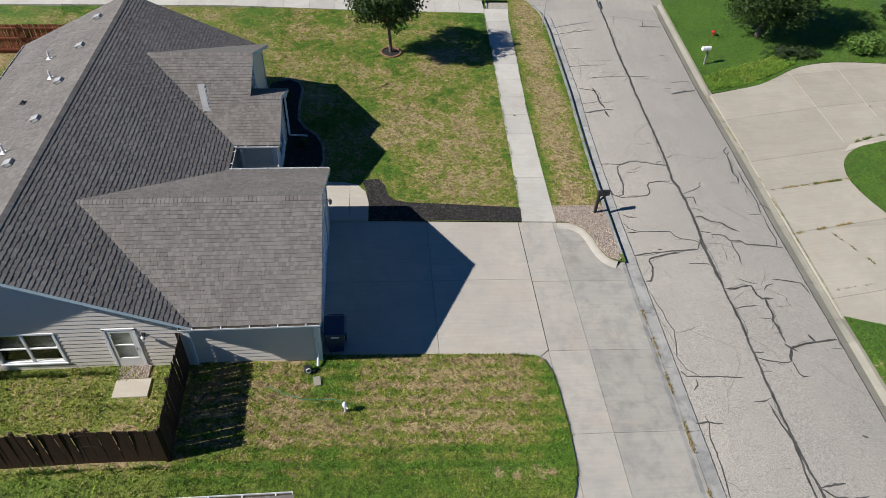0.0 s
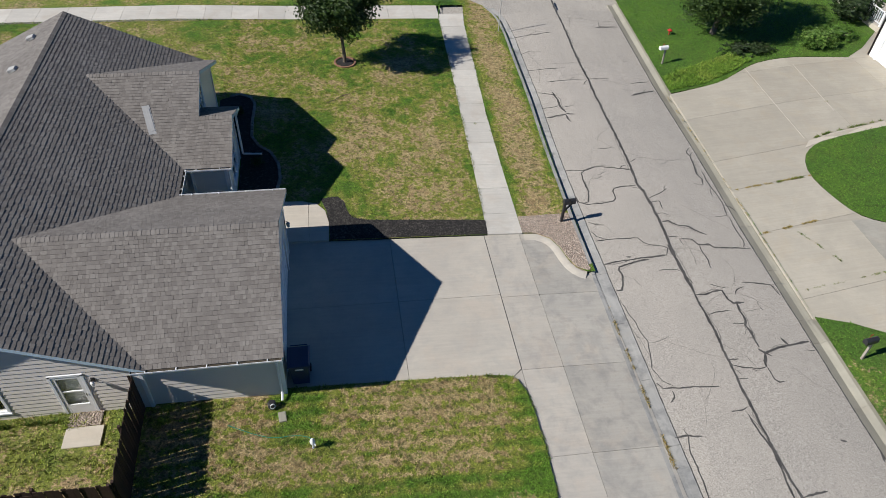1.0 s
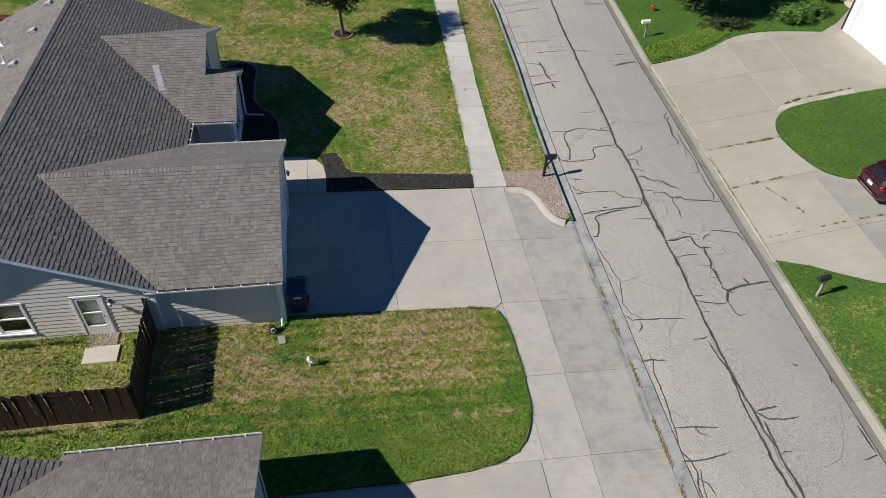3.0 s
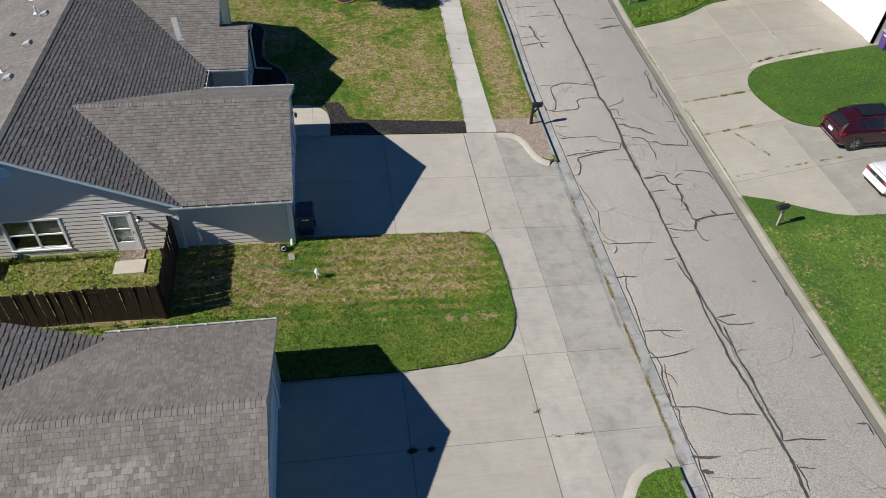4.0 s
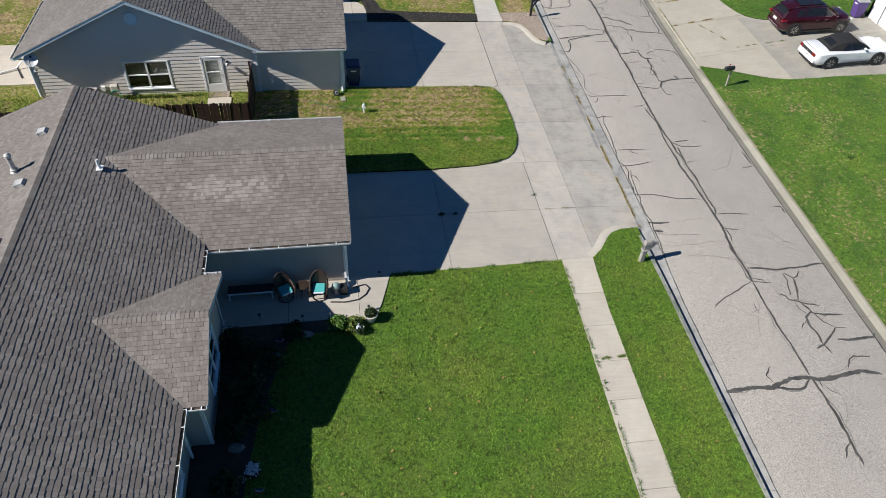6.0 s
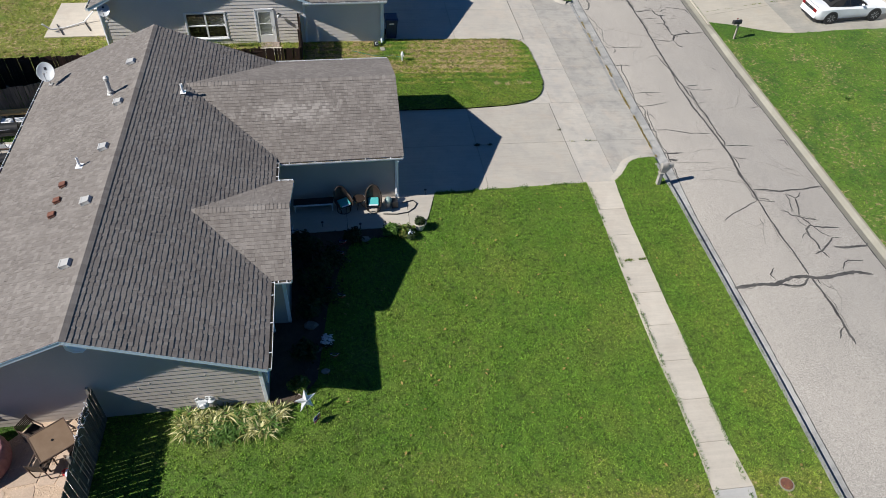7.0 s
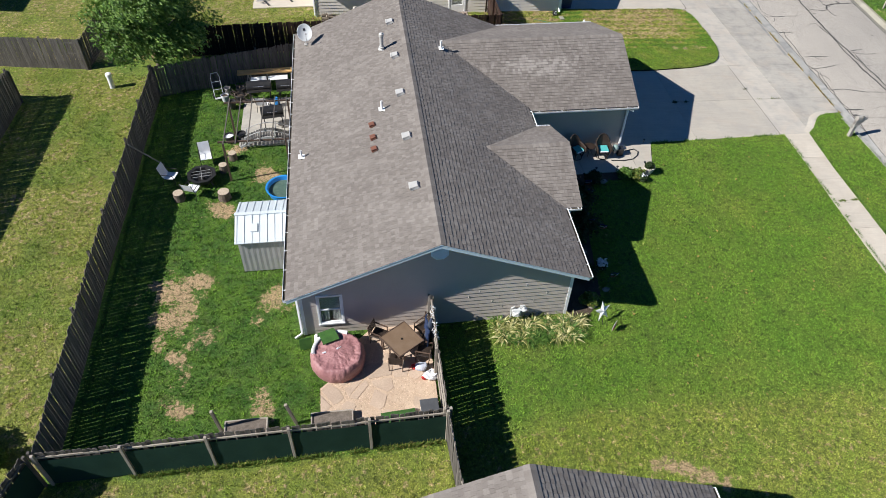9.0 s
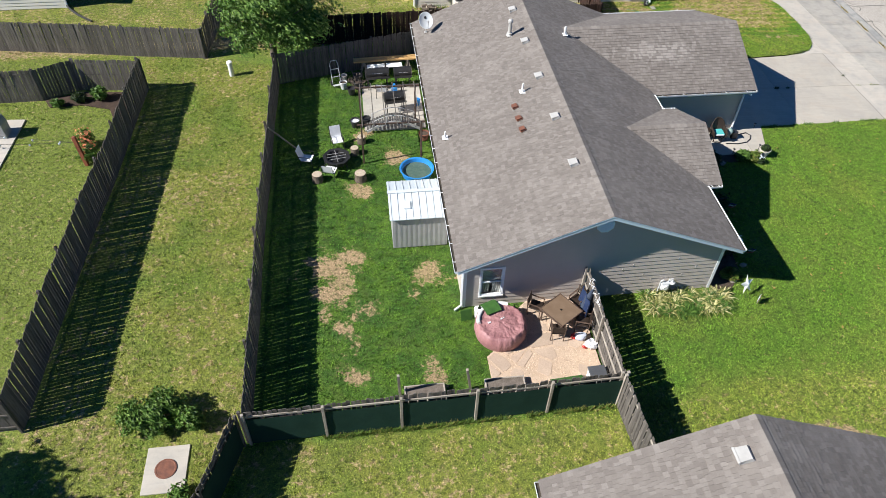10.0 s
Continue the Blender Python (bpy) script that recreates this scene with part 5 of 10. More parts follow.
crack([(14.54, -0.63), (13.81, -1.02), (13.02, -1.38), (12.66, -1.59), (12.41, -1.81)], 0.05)
crack([(14.79, -5.63), (14.78, -6)], 0.06)
crack([(13.68, -2.32), (14.24, -2.13)], 0.03)
crack([(14.57, -5.54), (14.61, -6.31), (14.64, -7.05), (14.63, -7.84), (14.57, -8.43), (14.53, -9.08)], 0.12)

# fine unsealed cracks that wander through the asphalt
for i in range(46):
    x, y = random.uniform(12, 18.6), random.uniform(-14, 44)
    a = random.choice((0.1, 1.5, 1.6, 3.0)) + random.uniform(-0.5, 0.5)
    pts = [(x, y)]
    for _ in range(random.randint(3, 7)):
        a += random.uniform(-0.5, 0.5)
        pts.append((pts[-1][0] + 0.5 * math.cos(a), pts[-1][1] + 0.5 * math.sin(a)))
    if all(west_kerb(q) + 0.5 < p < east_kerb(q) - 0.5 for p, q in pts):
        crack(pts, 0.016)

# ---- materials of loose things ----
BLACK = surface("black_plastic", (0.018, 0.018, 0.02), (0.03, 0.03, 0.032), 0.45, 3, 40, 0.0006, fine_mix=0.1)
BLACK_METAL = surface("black_painted_metal", (0.02, 0.02, 0.021), (0.035, 0.034, 0.033), 0.4, 3, 40, 0.0006, metal=0.2, fine_mix=0.1)
NAVY = surface("navy_plastic", (0.015, 0.03, 0.085), (0.02, 0.04, 0.10), 0.45, 2, 40, 0.0008, fine_mix=0.1)
PURPLE = surface("purple_plastic", (0.09, 0.05, 0.20), (0.11, 0.06, 0.24), 0.45, 2, 40, 0.0008, fine_mix=0.1)
GREY_PLASTIC = surface("grey_plastic", (0.30, 0.30, 0.30), (0.36, 0.36, 0.355), 0.5, 2, 40, 0.0008, fine_mix=0.1)
STONE_GREY = surface("grey_stone_paint", (0.33, 0.31, 0.28), (0.40, 0.375, 0.34), 0.7, 3, 30, 0.003)
MULCH = surface("black_mulch", (0.012, 0.011, 0.010), (0.03, 0.026, 0.023), 0.9, 6, 30, 0.03, fine_mix=0.5)
CHIP = surface("mulch_chip", (0.014, 0.013, 0.013), (0.085, 0.075, 0.066), 0.85, 6, 30, 0.002, spread=0.5, islands=True)
PEBBLE = surface("river_pebble", (0.30, 0.235, 0.19), (0.42, 0.35, 0.29), 0.7, 7, 40, 0.002, spread=0.45, islands=True)
BRICK = surface("edging_brick", (0.33, 0.17, 0.11), (0.25, 0.125, 0.085), 0.85, 4, 30, 0.003, spread=0.2)
STONE = surface("edging_stone", (0.22, 0.19, 0.165), (0.30, 0.265, 0.23), 0.85, 4, 30, 0.004, spread=0.2)
SOIL = surface("garden_soil", (0.055, 0.04, 0.029), (0.09, 0.065, 0.048), 0.95, 3, 20, 0.02)
BARK = surface("tree_bark", (0.11, 0.085, 0.065), (0.17, 0.14, 0.11), 0.9, 6, 25, 0.02)
TEAL = surface("turquoise_cushion", (0.06, 0.40, 0.40), (0.09, 0.47, 0.46), 0.85, 4, 60, 0.002, fine_mix=0.15)
WICKER = surface("brown_wicker", (0.024, 0.016, 0.012), (0.04, 0.026, 0.019), 0.5, 8, 60, 0.004)
LIGHT_FABRIC = surface("white_sling_fabric", (0.68, 0.69, 0.72), (0.76, 0.77, 0.79), 0.8, 4, 60, 0.001, fine_mix=0.1)
BROWN_METAL = surface("brown_patio_metal", (0.085, 0.055, 0.04), (0.12, 0.08, 0.06), 0.5, 3, 40, 0.0008)
RUBBER = surface("tyre_rubber", (0.016, 0.016, 0.016), (0.026, 0.026, 0.026), 0.8, 5, 50, 0.001)
CHROME = surface("bright_alloy", (0.62, 0.62, 0.63), (0.70, 0.70, 0.70), 0.25, 5, 50, 0.0, metal=0.9, fine_mix=0.05)
RED = surface("red_plastic", (0.50, 0.035, 0.03), (0.42, 0.03, 0.025), 0.4, 3, 40, 0.0005, fine_mix=0.1)
BLUE_PLASTIC = surface("bright_blue_plastic", (0.02, 0.20, 0.55), (0.03, 0.25, 0.62), 0.35, 3, 40, 0.0005, fine_mix=0.1)
LUMBER = surface("fresh_lumber", (0.60, 0.36, 0.13), (0.68, 0.44, 0.19), 0.7, 4, 30, 0.002, streak=(1, 8, 8))
STUMP_TOP = surface("cut_wood", (0.42, 0.34, 0.25), (0.52, 0.44, 0.34), 0.85, 8, 40, 0.004)
TERRACOTTA = surface("cream_pottery", (0.55, 0.50, 0.43), (0.62, 0.57, 0.50), 0.6, 5, 30, 0.002)
HOSE_GREEN = surface("green_hose", (0.02, 0.20, 0.13), (0.03, 0.26, 0.17), 0.4, 5, 40, 0.0004)


def leaf_material(name, c1, c2, c3, vein=0.0):
    m, nt, bsdf = material(name)
    r = nt.nodes.new("ShaderNodeNewGeometry").outputs["Random Per Island"]
    rmp = nt.nodes.new("ShaderNodeValToRGB")
    e = rmp.color_ramp.elements
    e[0].color, e[1].color = (*c1, 1), (*c3, 1)
    e.new(0.55).color = (*c2, 1)
    nt.links.new(r, rmp.inputs["Fac"])
    col = mix(nt, ramp(nt, noise_tex(nt, 18, 3, 0.6, place(nt)), 0.35, 0.7, 0, 0.4), rmp.outputs["Color"], c1)
    nt.links.new(col, bsdf.inputs["Base Color"])
    bsdf.inputs["Roughness"].default_value = 0.5
    bsdf.inputs["Specular IOR Level"].default_value = 0.35
    thin = nt.nodes.new("ShaderNodeBsdfTranslucent")
    nt.links.new(col, thin.inputs["Color"])
    both = nt.nodes.new("ShaderNodeMixShader")
    both.inputs[0].default_value = 0.25
    nt.links.new(bsdf.outputs[0], both.inputs[1])
    nt.links.new(thin.outputs[0], both.inputs[2])
    nt.links.new(both.outputs[0], nt.nodes["Material Output"].inputs["Surface"])
    return m


LEAF = leaf_material("tree_leaf", (0.016, 0.038, 0.008), (0.034, 0.07, 0.013), (0.078, 0.125, 0.026))
LEAF_BRIGHT = leaf_material("bright_leaf", (0.05, 0.115, 0.018), (0.09, 0.185, 0.03), (0.16, 0.27, 0.06))
LEAF_DARK = leaf_material("dark_shrub_leaf", (0.018, 0.036, 0.012), (0.032, 0.06, 0.018), (0.06, 0.095, 0.03))
LEAF_YELLOW = leaf_material("variegated_leaf", (0.035, 0.07, 0.012), (0.50, 0.48, 0.17), (0.86, 0.80, 0.46))
WEED = leaf_material("weed_leaf", (0.06, 0.12, 0.02), (0.12, 0.20, 0.035), (0.32, 0.26, 0.08))
LEAF_FRESH = leaf_material("fresh_leaf", (0.05, 0.115, 0.016), (0.11, 0.21, 0.034), (0.24, 0.36, 0.085))
PETAL = leaf_material("petal", (0.75, 0.30, 0.14), (0.70, 0.22, 0.12), (0.80, 0.45, 0.25))
PETAL_WHITE = leaf_material("white_petal", (0.72, 0.76, 0.82), (0.80, 0.82, 0.85), (0.62, 0.68, 0.80))


# ---- beds ----
def heap(name, plan, z, base_mat, bit_mat, count, size, label, category, flat=0.45):
    """A bed with loose bits lying on it."""
    top = thing(name, label, category, kind="structure")
    part("bed_base", Geo().prism(plan, lambda x, y: z(x, y) - 0.1, lambda x, y: z(x, y) + 0.02), base_mat, top)
    g = Geo()
    xs, ys_ = [p[0] for p in plan], [p[1] for p in plan]
    made = 0
    while made < count:
        x, y = random.uniform(min(xs), max(xs)), random.uniform(min(ys_), max(ys_))
        if not inside((x, y), plan):
            continue
        s = size * random.uniform(0.6, 1.4)
        g.m = pose(x, y, z(x, y) + 0.02 + 0.2 * s, random.uniform(-30, 30), random.uniform(-30, 30), random.uniform(0, 360))
        a, b, c = s, s * random.uniform(0.5, 0.9), s * flat
        g.add([(a, 0, 0), (0.3 * a, b, 0), (-a, 0.4 * b, 0), (-0.6 * a, -b, 0), (0.5 * a, -0.8 * b, 0), (0, 0, c), (0, 0, -c)], [(0, 1, 5), (1, 2, 5), (2, 3, 5), (3, 4, 5), (4, 0, 5), (1, 0, 6), (2, 1, 6), (3, 2, 6), (4, 3, 6), (0, 4, 6)])
        made += 1
    tagged(part("bits", g, bit_mat, top), kind="stuff")
    return top


heap("mulch_bed", [(0.0, 22.95), (7.0, 22.74), (7.08, 23.7), (4.0, 23.95), (1.6, 24.15), (1.15, 24.3), (0.92, 24.6), (0.8, 25.0), (0.72, 25.5), (0.45, 25.9), (-0.35, 25.8), (-0.1, 24.95), (0.0, 24.1)], lawn_z, MULCH, CHIP, 3200, 0.035, "strip of black rubber mulch beside the driveway", "mulch bed", 0.25)
heap("gravel_bed", [(8.62, 22.72), (9.2, 22.66), (9.8, 22.25), (10.08, 21.6), (10.22, 20.95), (10.47, 20.35), (10.88, 20.1), (11.02, 20.1), (11.1, 22.6), (11.12, 23.85), (8.66, 23.8)], lawn_z, PEBBLE, PEBBLE, 3800, 0.035, "bed of tan river pebbles beside the kerb", "gravel bed", 0.7)
BED_A = [(-5.0, 34.9), (-4.5, 35.15), (-3.9, 34.8), (-3.65, 34.1), (-3.72, 32.4), (-3.68, 31.0), (-3.3, 30.2), (-2.7, 29.6), (-2.3, 28.6), (-2.2, 27.4), (-2.4, 26.2), (-2.5, 25.7), (-4.1, 25.7), (-4.1, 29.3), (-5.5, 29.3), (-5.5, 34.6)]
heap("planting_bed", BED_A, lawn_z, MULCH, CHIP, 1500, 0.04, "black mulched planting bed in front of the windows", "mulch bed", 0.25)
edging = thing("bed_edging", "row of brown edging stones round the mulch bed", "edging", kind="structure")
for (x0, y0), (x1, y1) in zip(BED_A[:11], BED_A[1:12]):
    n = max(1, round(math.hypot(x1 - x0, y1 - y0) / 0.26))
    for i in range(n):
        x, y = x0 + (x1 - x0) * (i + 0.5) / n, y0 + (y1 - y0) * (i + 0.5) / n
        part("stone", Geo().box(-0.12, 0.12, -0.07, 0.07, -0.05, 0.09, 0.015), STONE, edging, m=pose(x, y, lawn_z(x, y), 0, 0, math.degrees(math.atan2(y1 - y0, x1 - x0)) + random.uniform(-5, 5)))
BED_B = [(-7.6, -9.6), (-6.7, -9.5), (-6.0, -8.6), (-5.77, -7.0), (-5.55, -5.3), (-5.2, -4.0), (-4.9, -2.8), (-4.4, -1.75), (-2.4, -1.5), (-1.7, -1.15), (-3.0, -1.05), (-7.6, -1.2)]
heap("planting_bed", BED_B, lawn_z, SOIL, SOIL, 700, 0.04, "earth planting bed along the house front", "planting bed", 0.4)


# ---- plants ----
def foliage(geo, centre, radii, count, size, seed=0, hollow=0.45, droop=0.3):
    """Single leaves scattered through an uneven crown."""
    rnd = random.Random(seed)
    c = Vector(centre)
    made = tries = 0
    while made < count and tries < count * 12:
        tries += 1
        d = Vector((rnd.gauss(0, 1), rnd.gauss(0, 1), rnd.gauss(0, 1))).normalized()
        lobe = 0.78 + 0.34 * noise.noise(d * 2.4 + Vector((seed, 0, 0))) + 0.22 * noise.noise(d * 5.5 + Vector((0, seed, 0)))
        r = lobe * (hollow + (1 - hollow) * rnd.random() ** 0.5)
        p = c + Vector((d.x * radii[0], d.y * radii[1], d.z * radii[2])) * r
        if noise.noise(p * 1.6 + Vector((seed, seed, 0))) < -0.22:
            continue
        s = size * rnd.uniform(0.6, 1.3)
        n = (d + Vector((rnd.gauss(0, 0.55), rnd.gauss(0, 0.55), rnd.gauss(0, 0.55) + 0.3))).normalized()
        a = n.cross(Vector((rnd.random(), rnd.random(), rnd.random()))).normalized()
        b = n.cross(a)
        geo.add([p - a * s, p + b * s * 0.5 + n * s * 0.15, p + a * s - n * s * droop, p - b * s * 0.5 + n * s * 0.15], [(0, 1, 2), (0, 2, 3)])
        made += 1
    return geo


def tree(label, x, y, z, trunk_h, r, crown_c, radii, leaves, size, mat, seed, limbs=6):
    t = thing("tree", label, "tree", at=pose(x, y, z))
    rnd = random.Random(seed)
    c = Vector(crown_c)
    top = Vector((c.x * 0.6, c.y * 0.6, trunk_h))
    part("trunk", Geo().tube([(0, 0, -0.2), (0, 0, 0.1), (top.x * 0.3, top.y * 0.3, trunk_h * 0.5), top, c], [r * 1.5, r * 1.1, r * 0.9, r * 0.75, r * 0.2], 9), BARK, t, smooth=True)
    for i in range(limbs):
        a = 2 * math.pi * i / limbs + rnd.uniform(-0.3, 0.3)
        end = c + Vector((math.cos(a) * radii[0] * 0.75, math.sin(a) * radii[1] * 0.75, radii[2] * rnd.uniform(-0.3, 0.6)))
        mid = top.lerp(end, 0.5) + Vector((0, 0, 0.2))
        part("limb", Geo().tube([top, mid, end], [r * 0.5, r * 0.3, r * 0.08], 6), BARK, t, smooth=True)
    g = Geo()
    foliage(g, c, radii, int(leaves * 0.55), size, seed)
    for i in range(11):
        d = Vector((rnd.gauss(0, 1), rnd.gauss(0, 1), rnd.gauss(0, 0.8))).normalized()
        q = c + Vector((d.x * radii[0], d.y * radii[1], d.z * radii[2])) * 0.68
        foliage(g, q, [0.42 * v for v in radii], int(leaves * 0.045), size, seed + i + 1, 0.2)
    part("crown", g, mat, t)
    return t


def shrub(label, x, y, z, rx, ry, h, leaves, size, mat, seed, name="shrub", category="shrub"):
    s = thing(name, label, category, at=pose(x, y, z))
    g = Geo()
    for i in range(5):
        a = 2.4 * i + seed
        g.tube([(0, 0, -0.05), (0.25 * rx * math.cos(a), 0.25 * ry * math.sin(a), 0.4 * h), (0.6 * rx * math.cos(a), 0.6 * ry * math.sin(a), 0.8 * h)], [0.02, 0.014, 0.005], 5)
    part("stem", g, BARK, s)
    g = Geo()
    foliage(g, (0, 0, h * 0.52), (rx, ry, h * 0.56), leaves, size, seed, 0.35)
    part("foliage", g, mat, s)
    return s


tree("young broadleaf tree in a ring of bricks on the lawn", 1.4, 38.55, lawn_z(1.4, 38.55), 1.5, 0.11, (-0.15, 0.0, 3.85), (2.75, 2.7, 2.35), 13500, 0.105, LEAF, 11)
ring = thing("tree_ring", "ring of red bricks round the tree foot", "edging", kind="structure")
part("soil", Geo().lathe([(0.52, 0.0), (0.5, 0.04), (0.05, 0.07)], 20, (1.4, 38.55, lawn_z(1.4, 38.55))), MULCH, ring)
for i in range(18):
    a = 2 * math.pi * i / 18
    part("brick", Geo().box(-0.1, 0.1, -0.05, 0.05, -0.04, 0.08, 0.008), BRICK, ring, m=pose(1.4 + 0.6 * math.cos(a), 38.55 + 0.6 * math.sin(a), lawn_z(1.4, 38.5), 0, 0, math.degrees(a) + 90))
tree("large dense tree with low crown beside the street", 25.6, 40.2, 0.4, 1.0, 0.2, (0.2, 0.2, 3.9), (3.65, 3.5, 3.7), 24000, 0.095, LEAF, 23)
tree("leafy backyard tree overhanging the fences", -25.6, 10.0, 0.45, 1.6, 0.18, (0.5, -1.3, 3.7), (3.7, 3.2, 2.7), 22000, 0.1, LEAF_FRESH, 37)
tree("tall garden tree behind the fence", -39.5, -18.0, 0.45, 2.6, 0.2, (0, 0, 5.0), (3.4, 3.2, 2.5), 5000, 0.2, LEAF, 41)
shrub("dense rounded evergreen shrub by the house", 36.0, 41.0, 0.75, 2.1, 1.7, 1.9, 2600, 0.11, LEAF_DARK, 3)
shrub("loose leggy shrub at the driveway edge", 31.4, 37.7, 0.65, 1.7, 1.3, 1.2, 2200, 0.09, LEAF_FRESH, 4)
shrub("low weedy ground cover beside a driveway", 33.6, 38.6, 0.7, 1.4, 1.0, 0.7, 700, 0.11, LEAF_BRIGHT, 5)
shrub("ragged undergrowth below the large tree", 26.6, 37.5, 0.5, 2.2, 1.1, 0.6, 1500, 0.09, LEAF_DARK, 6)
shrub("leafy green bush beside the concrete utility slab", -28.4, -13.1, 0.45, 1.35, 0.95, 1.1, 4200, 0.075, LEAF_FRESH, 7)
shrub("small leafy bush beside the utility slab", -27.15, -13.5, 0.45, 0.55, 0.5, 0.9, 1500, 0.07, LEAF_FRESH, 8)
shrub("sprig of leaves by the slab corner", -27.2, -15.9, 0.45, 0.45, 0.4, 0.5, 300, 0.08, LEAF_BRIGHT, 9)
for i, (x, y, r, h, mt) in enumerate([(-6.4, -2.3, 0.95, 1.0, LEAF_DARK), (-6.0, -3.9, 1.15, 1.1, LEAF_DARK), (-6.2, -5.6, 0.7, 0.9, LEAF_DARK), (-6.4, -7.6, 0.6, 0.8, LEAF_DARK), (-4.4, -1.7, 0.5, 0.6, LEAF_DARK),
                                      (-2.75, -1.45, 0.5, 0.55, LEAF_BRIGHT), (-2.15, -1.5, 0.42, 0.5, WEED), (-5.4, -3.0, 1.0, 0.8, LEAF_DARK), (-5.6, -4.8, 0.9, 0.85, LEAF_DARK), (-6.6, -8.9, 0.45, 0.5, WEED)]):
    shrub("shaded garden shrub in the front bed" if mt is LEAF_DARK else "light green garden shrub in the front bed", x, y, lawn_z(x, y), r, r * 0.9, h, 650, 0.085, mt, 50 + i)
for i, (x, y) in enumerate([(-4.6, 26.6), (-4.4, 28.3), (-3.3, 28.6), (-4.7, 31.2), (-4.4, 33.2)]):
    shrub("small dark shrub in black mulch", x, y, lawn_z(x, y), 0.4, 0.4, 0.5, 260, 0.07, LEAF_DARK, 70 + i)


def strap_plant(label, x, y, z, n, length, mat, seed, group=""):
    """A clump of arching strap leaves."""
    rnd = random.Random(seed)
    g = Geo()
    for i in range(n):
        a, out = rnd.uniform(0, 2 * math.pi), rnd.uniform(0.35, 1.0)
        d, side = Vector((math.cos(a), math.sin(a), 0)), Vector((-math.sin(a), math.cos(a), 0))
        le, w = length * rnd.uniform(0.6, 1.2), rnd.uniform(0.02, 0.042)
        rows = []
        for k in range(4):
            t = k / 3
            p = d * (le * out * t) + Vector((0, 0, le * (0.85 * t - (0.25 + 0.5 * out) * t * t)))
            rows.append([p - side * w * (1.05 - t) * (0.6 + t), p + side * w * (1.05 - t) * (0.6 + t)])
        g.rings(rows, close=False, caps=False)
    p = thing("border_plant", label, "plant", at=pose(x, y, z), geo=g, material=mat, group=group)
    return p


rnd = random.Random(5)
for i in range(48):
    x = -10.35 + 3.05 * (i % 16) / 15 + rnd.uniform(-0.12, 0.12)
    y = -9.62 - 0.36 * (i // 16) + rnd.uniform(-0.14, 0.14) - 0.22 * math.sin((x + 10.5) * 0.95)
    mt = LEAF_BRIGHT if -9.1 < x < -8.5 and i > 15 else LEAF_YELLOW if rnd.random() < 0.78 else LEAF_BRIGHT
    strap_plant("variegated yellow and green strap-leaved border plant" if mt is LEAF_YELLOW else "fresh green strap-leaved border plant", x, y, lawn_z(x, y), rnd.randint(34, 46), rnd.uniform(0.45, 0.72), mt, 100 + i, "border plants along the wall")


# ---- street furniture ----
def mailbox(label, x, y, z, turn, post_mat, box_mat, h=1.05, kind=0):
    """A mailbox on a post; it faces local +x."""
    m = thing("mailbox", label, "mailbox", at=pose(x, y, z, 0, 0, turn))
    if kind == 0:
        part("post", Geo().box(-0.06, 0.06, -0.06, 0.06, -0.3, h, 0.008).bar((0.03, 0, h - 0.45), (0.34, 0, h - 0.05), 0.07, 0.07, bev=0.006).box(-0.05, 0.46, -0.06, 0.06, h - 0.06, h - 0.01, 0.006), post_mat, m)
    elif kind == 1:
        part("post", Geo().box(-0.09, 0.09, -0.09, 0.09, -0.3, h, 0.012).box(-0.13, 0.13, -0.13, 0.13, h - 0.35, h - 0.3, 0.01).rings([[(-0.09, -0.08, h - 0.5), (0.05, -0.08, h - 0.5), (0.05, 0.08, h - 0.5), (-0.09, 0.08, h - 0.5)], [(-0.09, -0.09, h), (0.42, -0.09, h), (0.42, 0.09, h), (-0.09, 0.09, h)]]), post_mat, m)
    else:
        part("post", Geo().bar((0, 0, -0.3), (0.06, 0, h + 0.2), 0.09, 0.09, bev=0.006).bar((-0.06, 0, h - 0.02), (0.42, 0, h - 0.02), 0.07, 0.05, bev=0.005), post_mat, m)
    arch = [(-0.105, 0), (0.105, 0), (0.105, 0.13), (0.09, 0.185), (0.05, 0.22), (0, 0.232), (-0.05, 0.22), (-0.09, 0.185), (-0.105, 0.13)]
    b = part("box", Geo().rings([[(q, y_, h + z_) for y_, z_ in arch] for q in (-0.08, 0.46)]), box_mat, m, smooth=True)
    part("door", Geo().rings([[(q, y_ * 1.04, h - 0.004 + z_ * 1.03) for y_, z_ in arch] for q in (0.46, 0.475)]), box_mat, b)
    part("flag", Geo().box(0.16, 0.19, -0.122, -0.112, h + 0.1, h + 0.3).box(0.1, 0.19, -0.122, -0.112, h + 0.24, h + 0.3), RED if kind == 2 else box_mat, b)
    return m


mailbox("black metal mailbox on a black post beside the kerb", 10.6, 23.3, lawn_z(10.6, 23.3), 4, BLACK, BLACK, 1.1, 0)
mailbox("grey stone-coloured mailbox on a moulded post", 10.25, 1.05, lawn_z(10.2, 1), 4, STONE_GREY, STONE_GREY, 1.0, 1)
mailbox("black mailbox on a leaning pale wooden post", 20.1, 14.15, 0.14, 188, WOOD_RAIL, BLACK, 1.05, 2)
mailbox("white mailbox on a weathered wooden post", 20.95, 37.1, 0.16, 188, WOOD_RAIL, WHITE, 1.0, 2)
hyd = thing("red_marker", "small red metal yard marker in the grass", "marker", at=pose(22.75, 40.6, 0.3) @ Matrix.Diagonal((0.75, 0.75, 0.75, 1)))
part("cap", Geo().lathe([(0.05, 0), (0.05, 0.35), (0.2, 0.36), (0.22, 0.42), (0.1, 0.52), (0.02, 0.55)], 12), RED, hyd, smooth=True)
post = thing("sign_post", "thin galvanised street sign post", "sign post", at=pose(11.6, 42.3, 0.0))
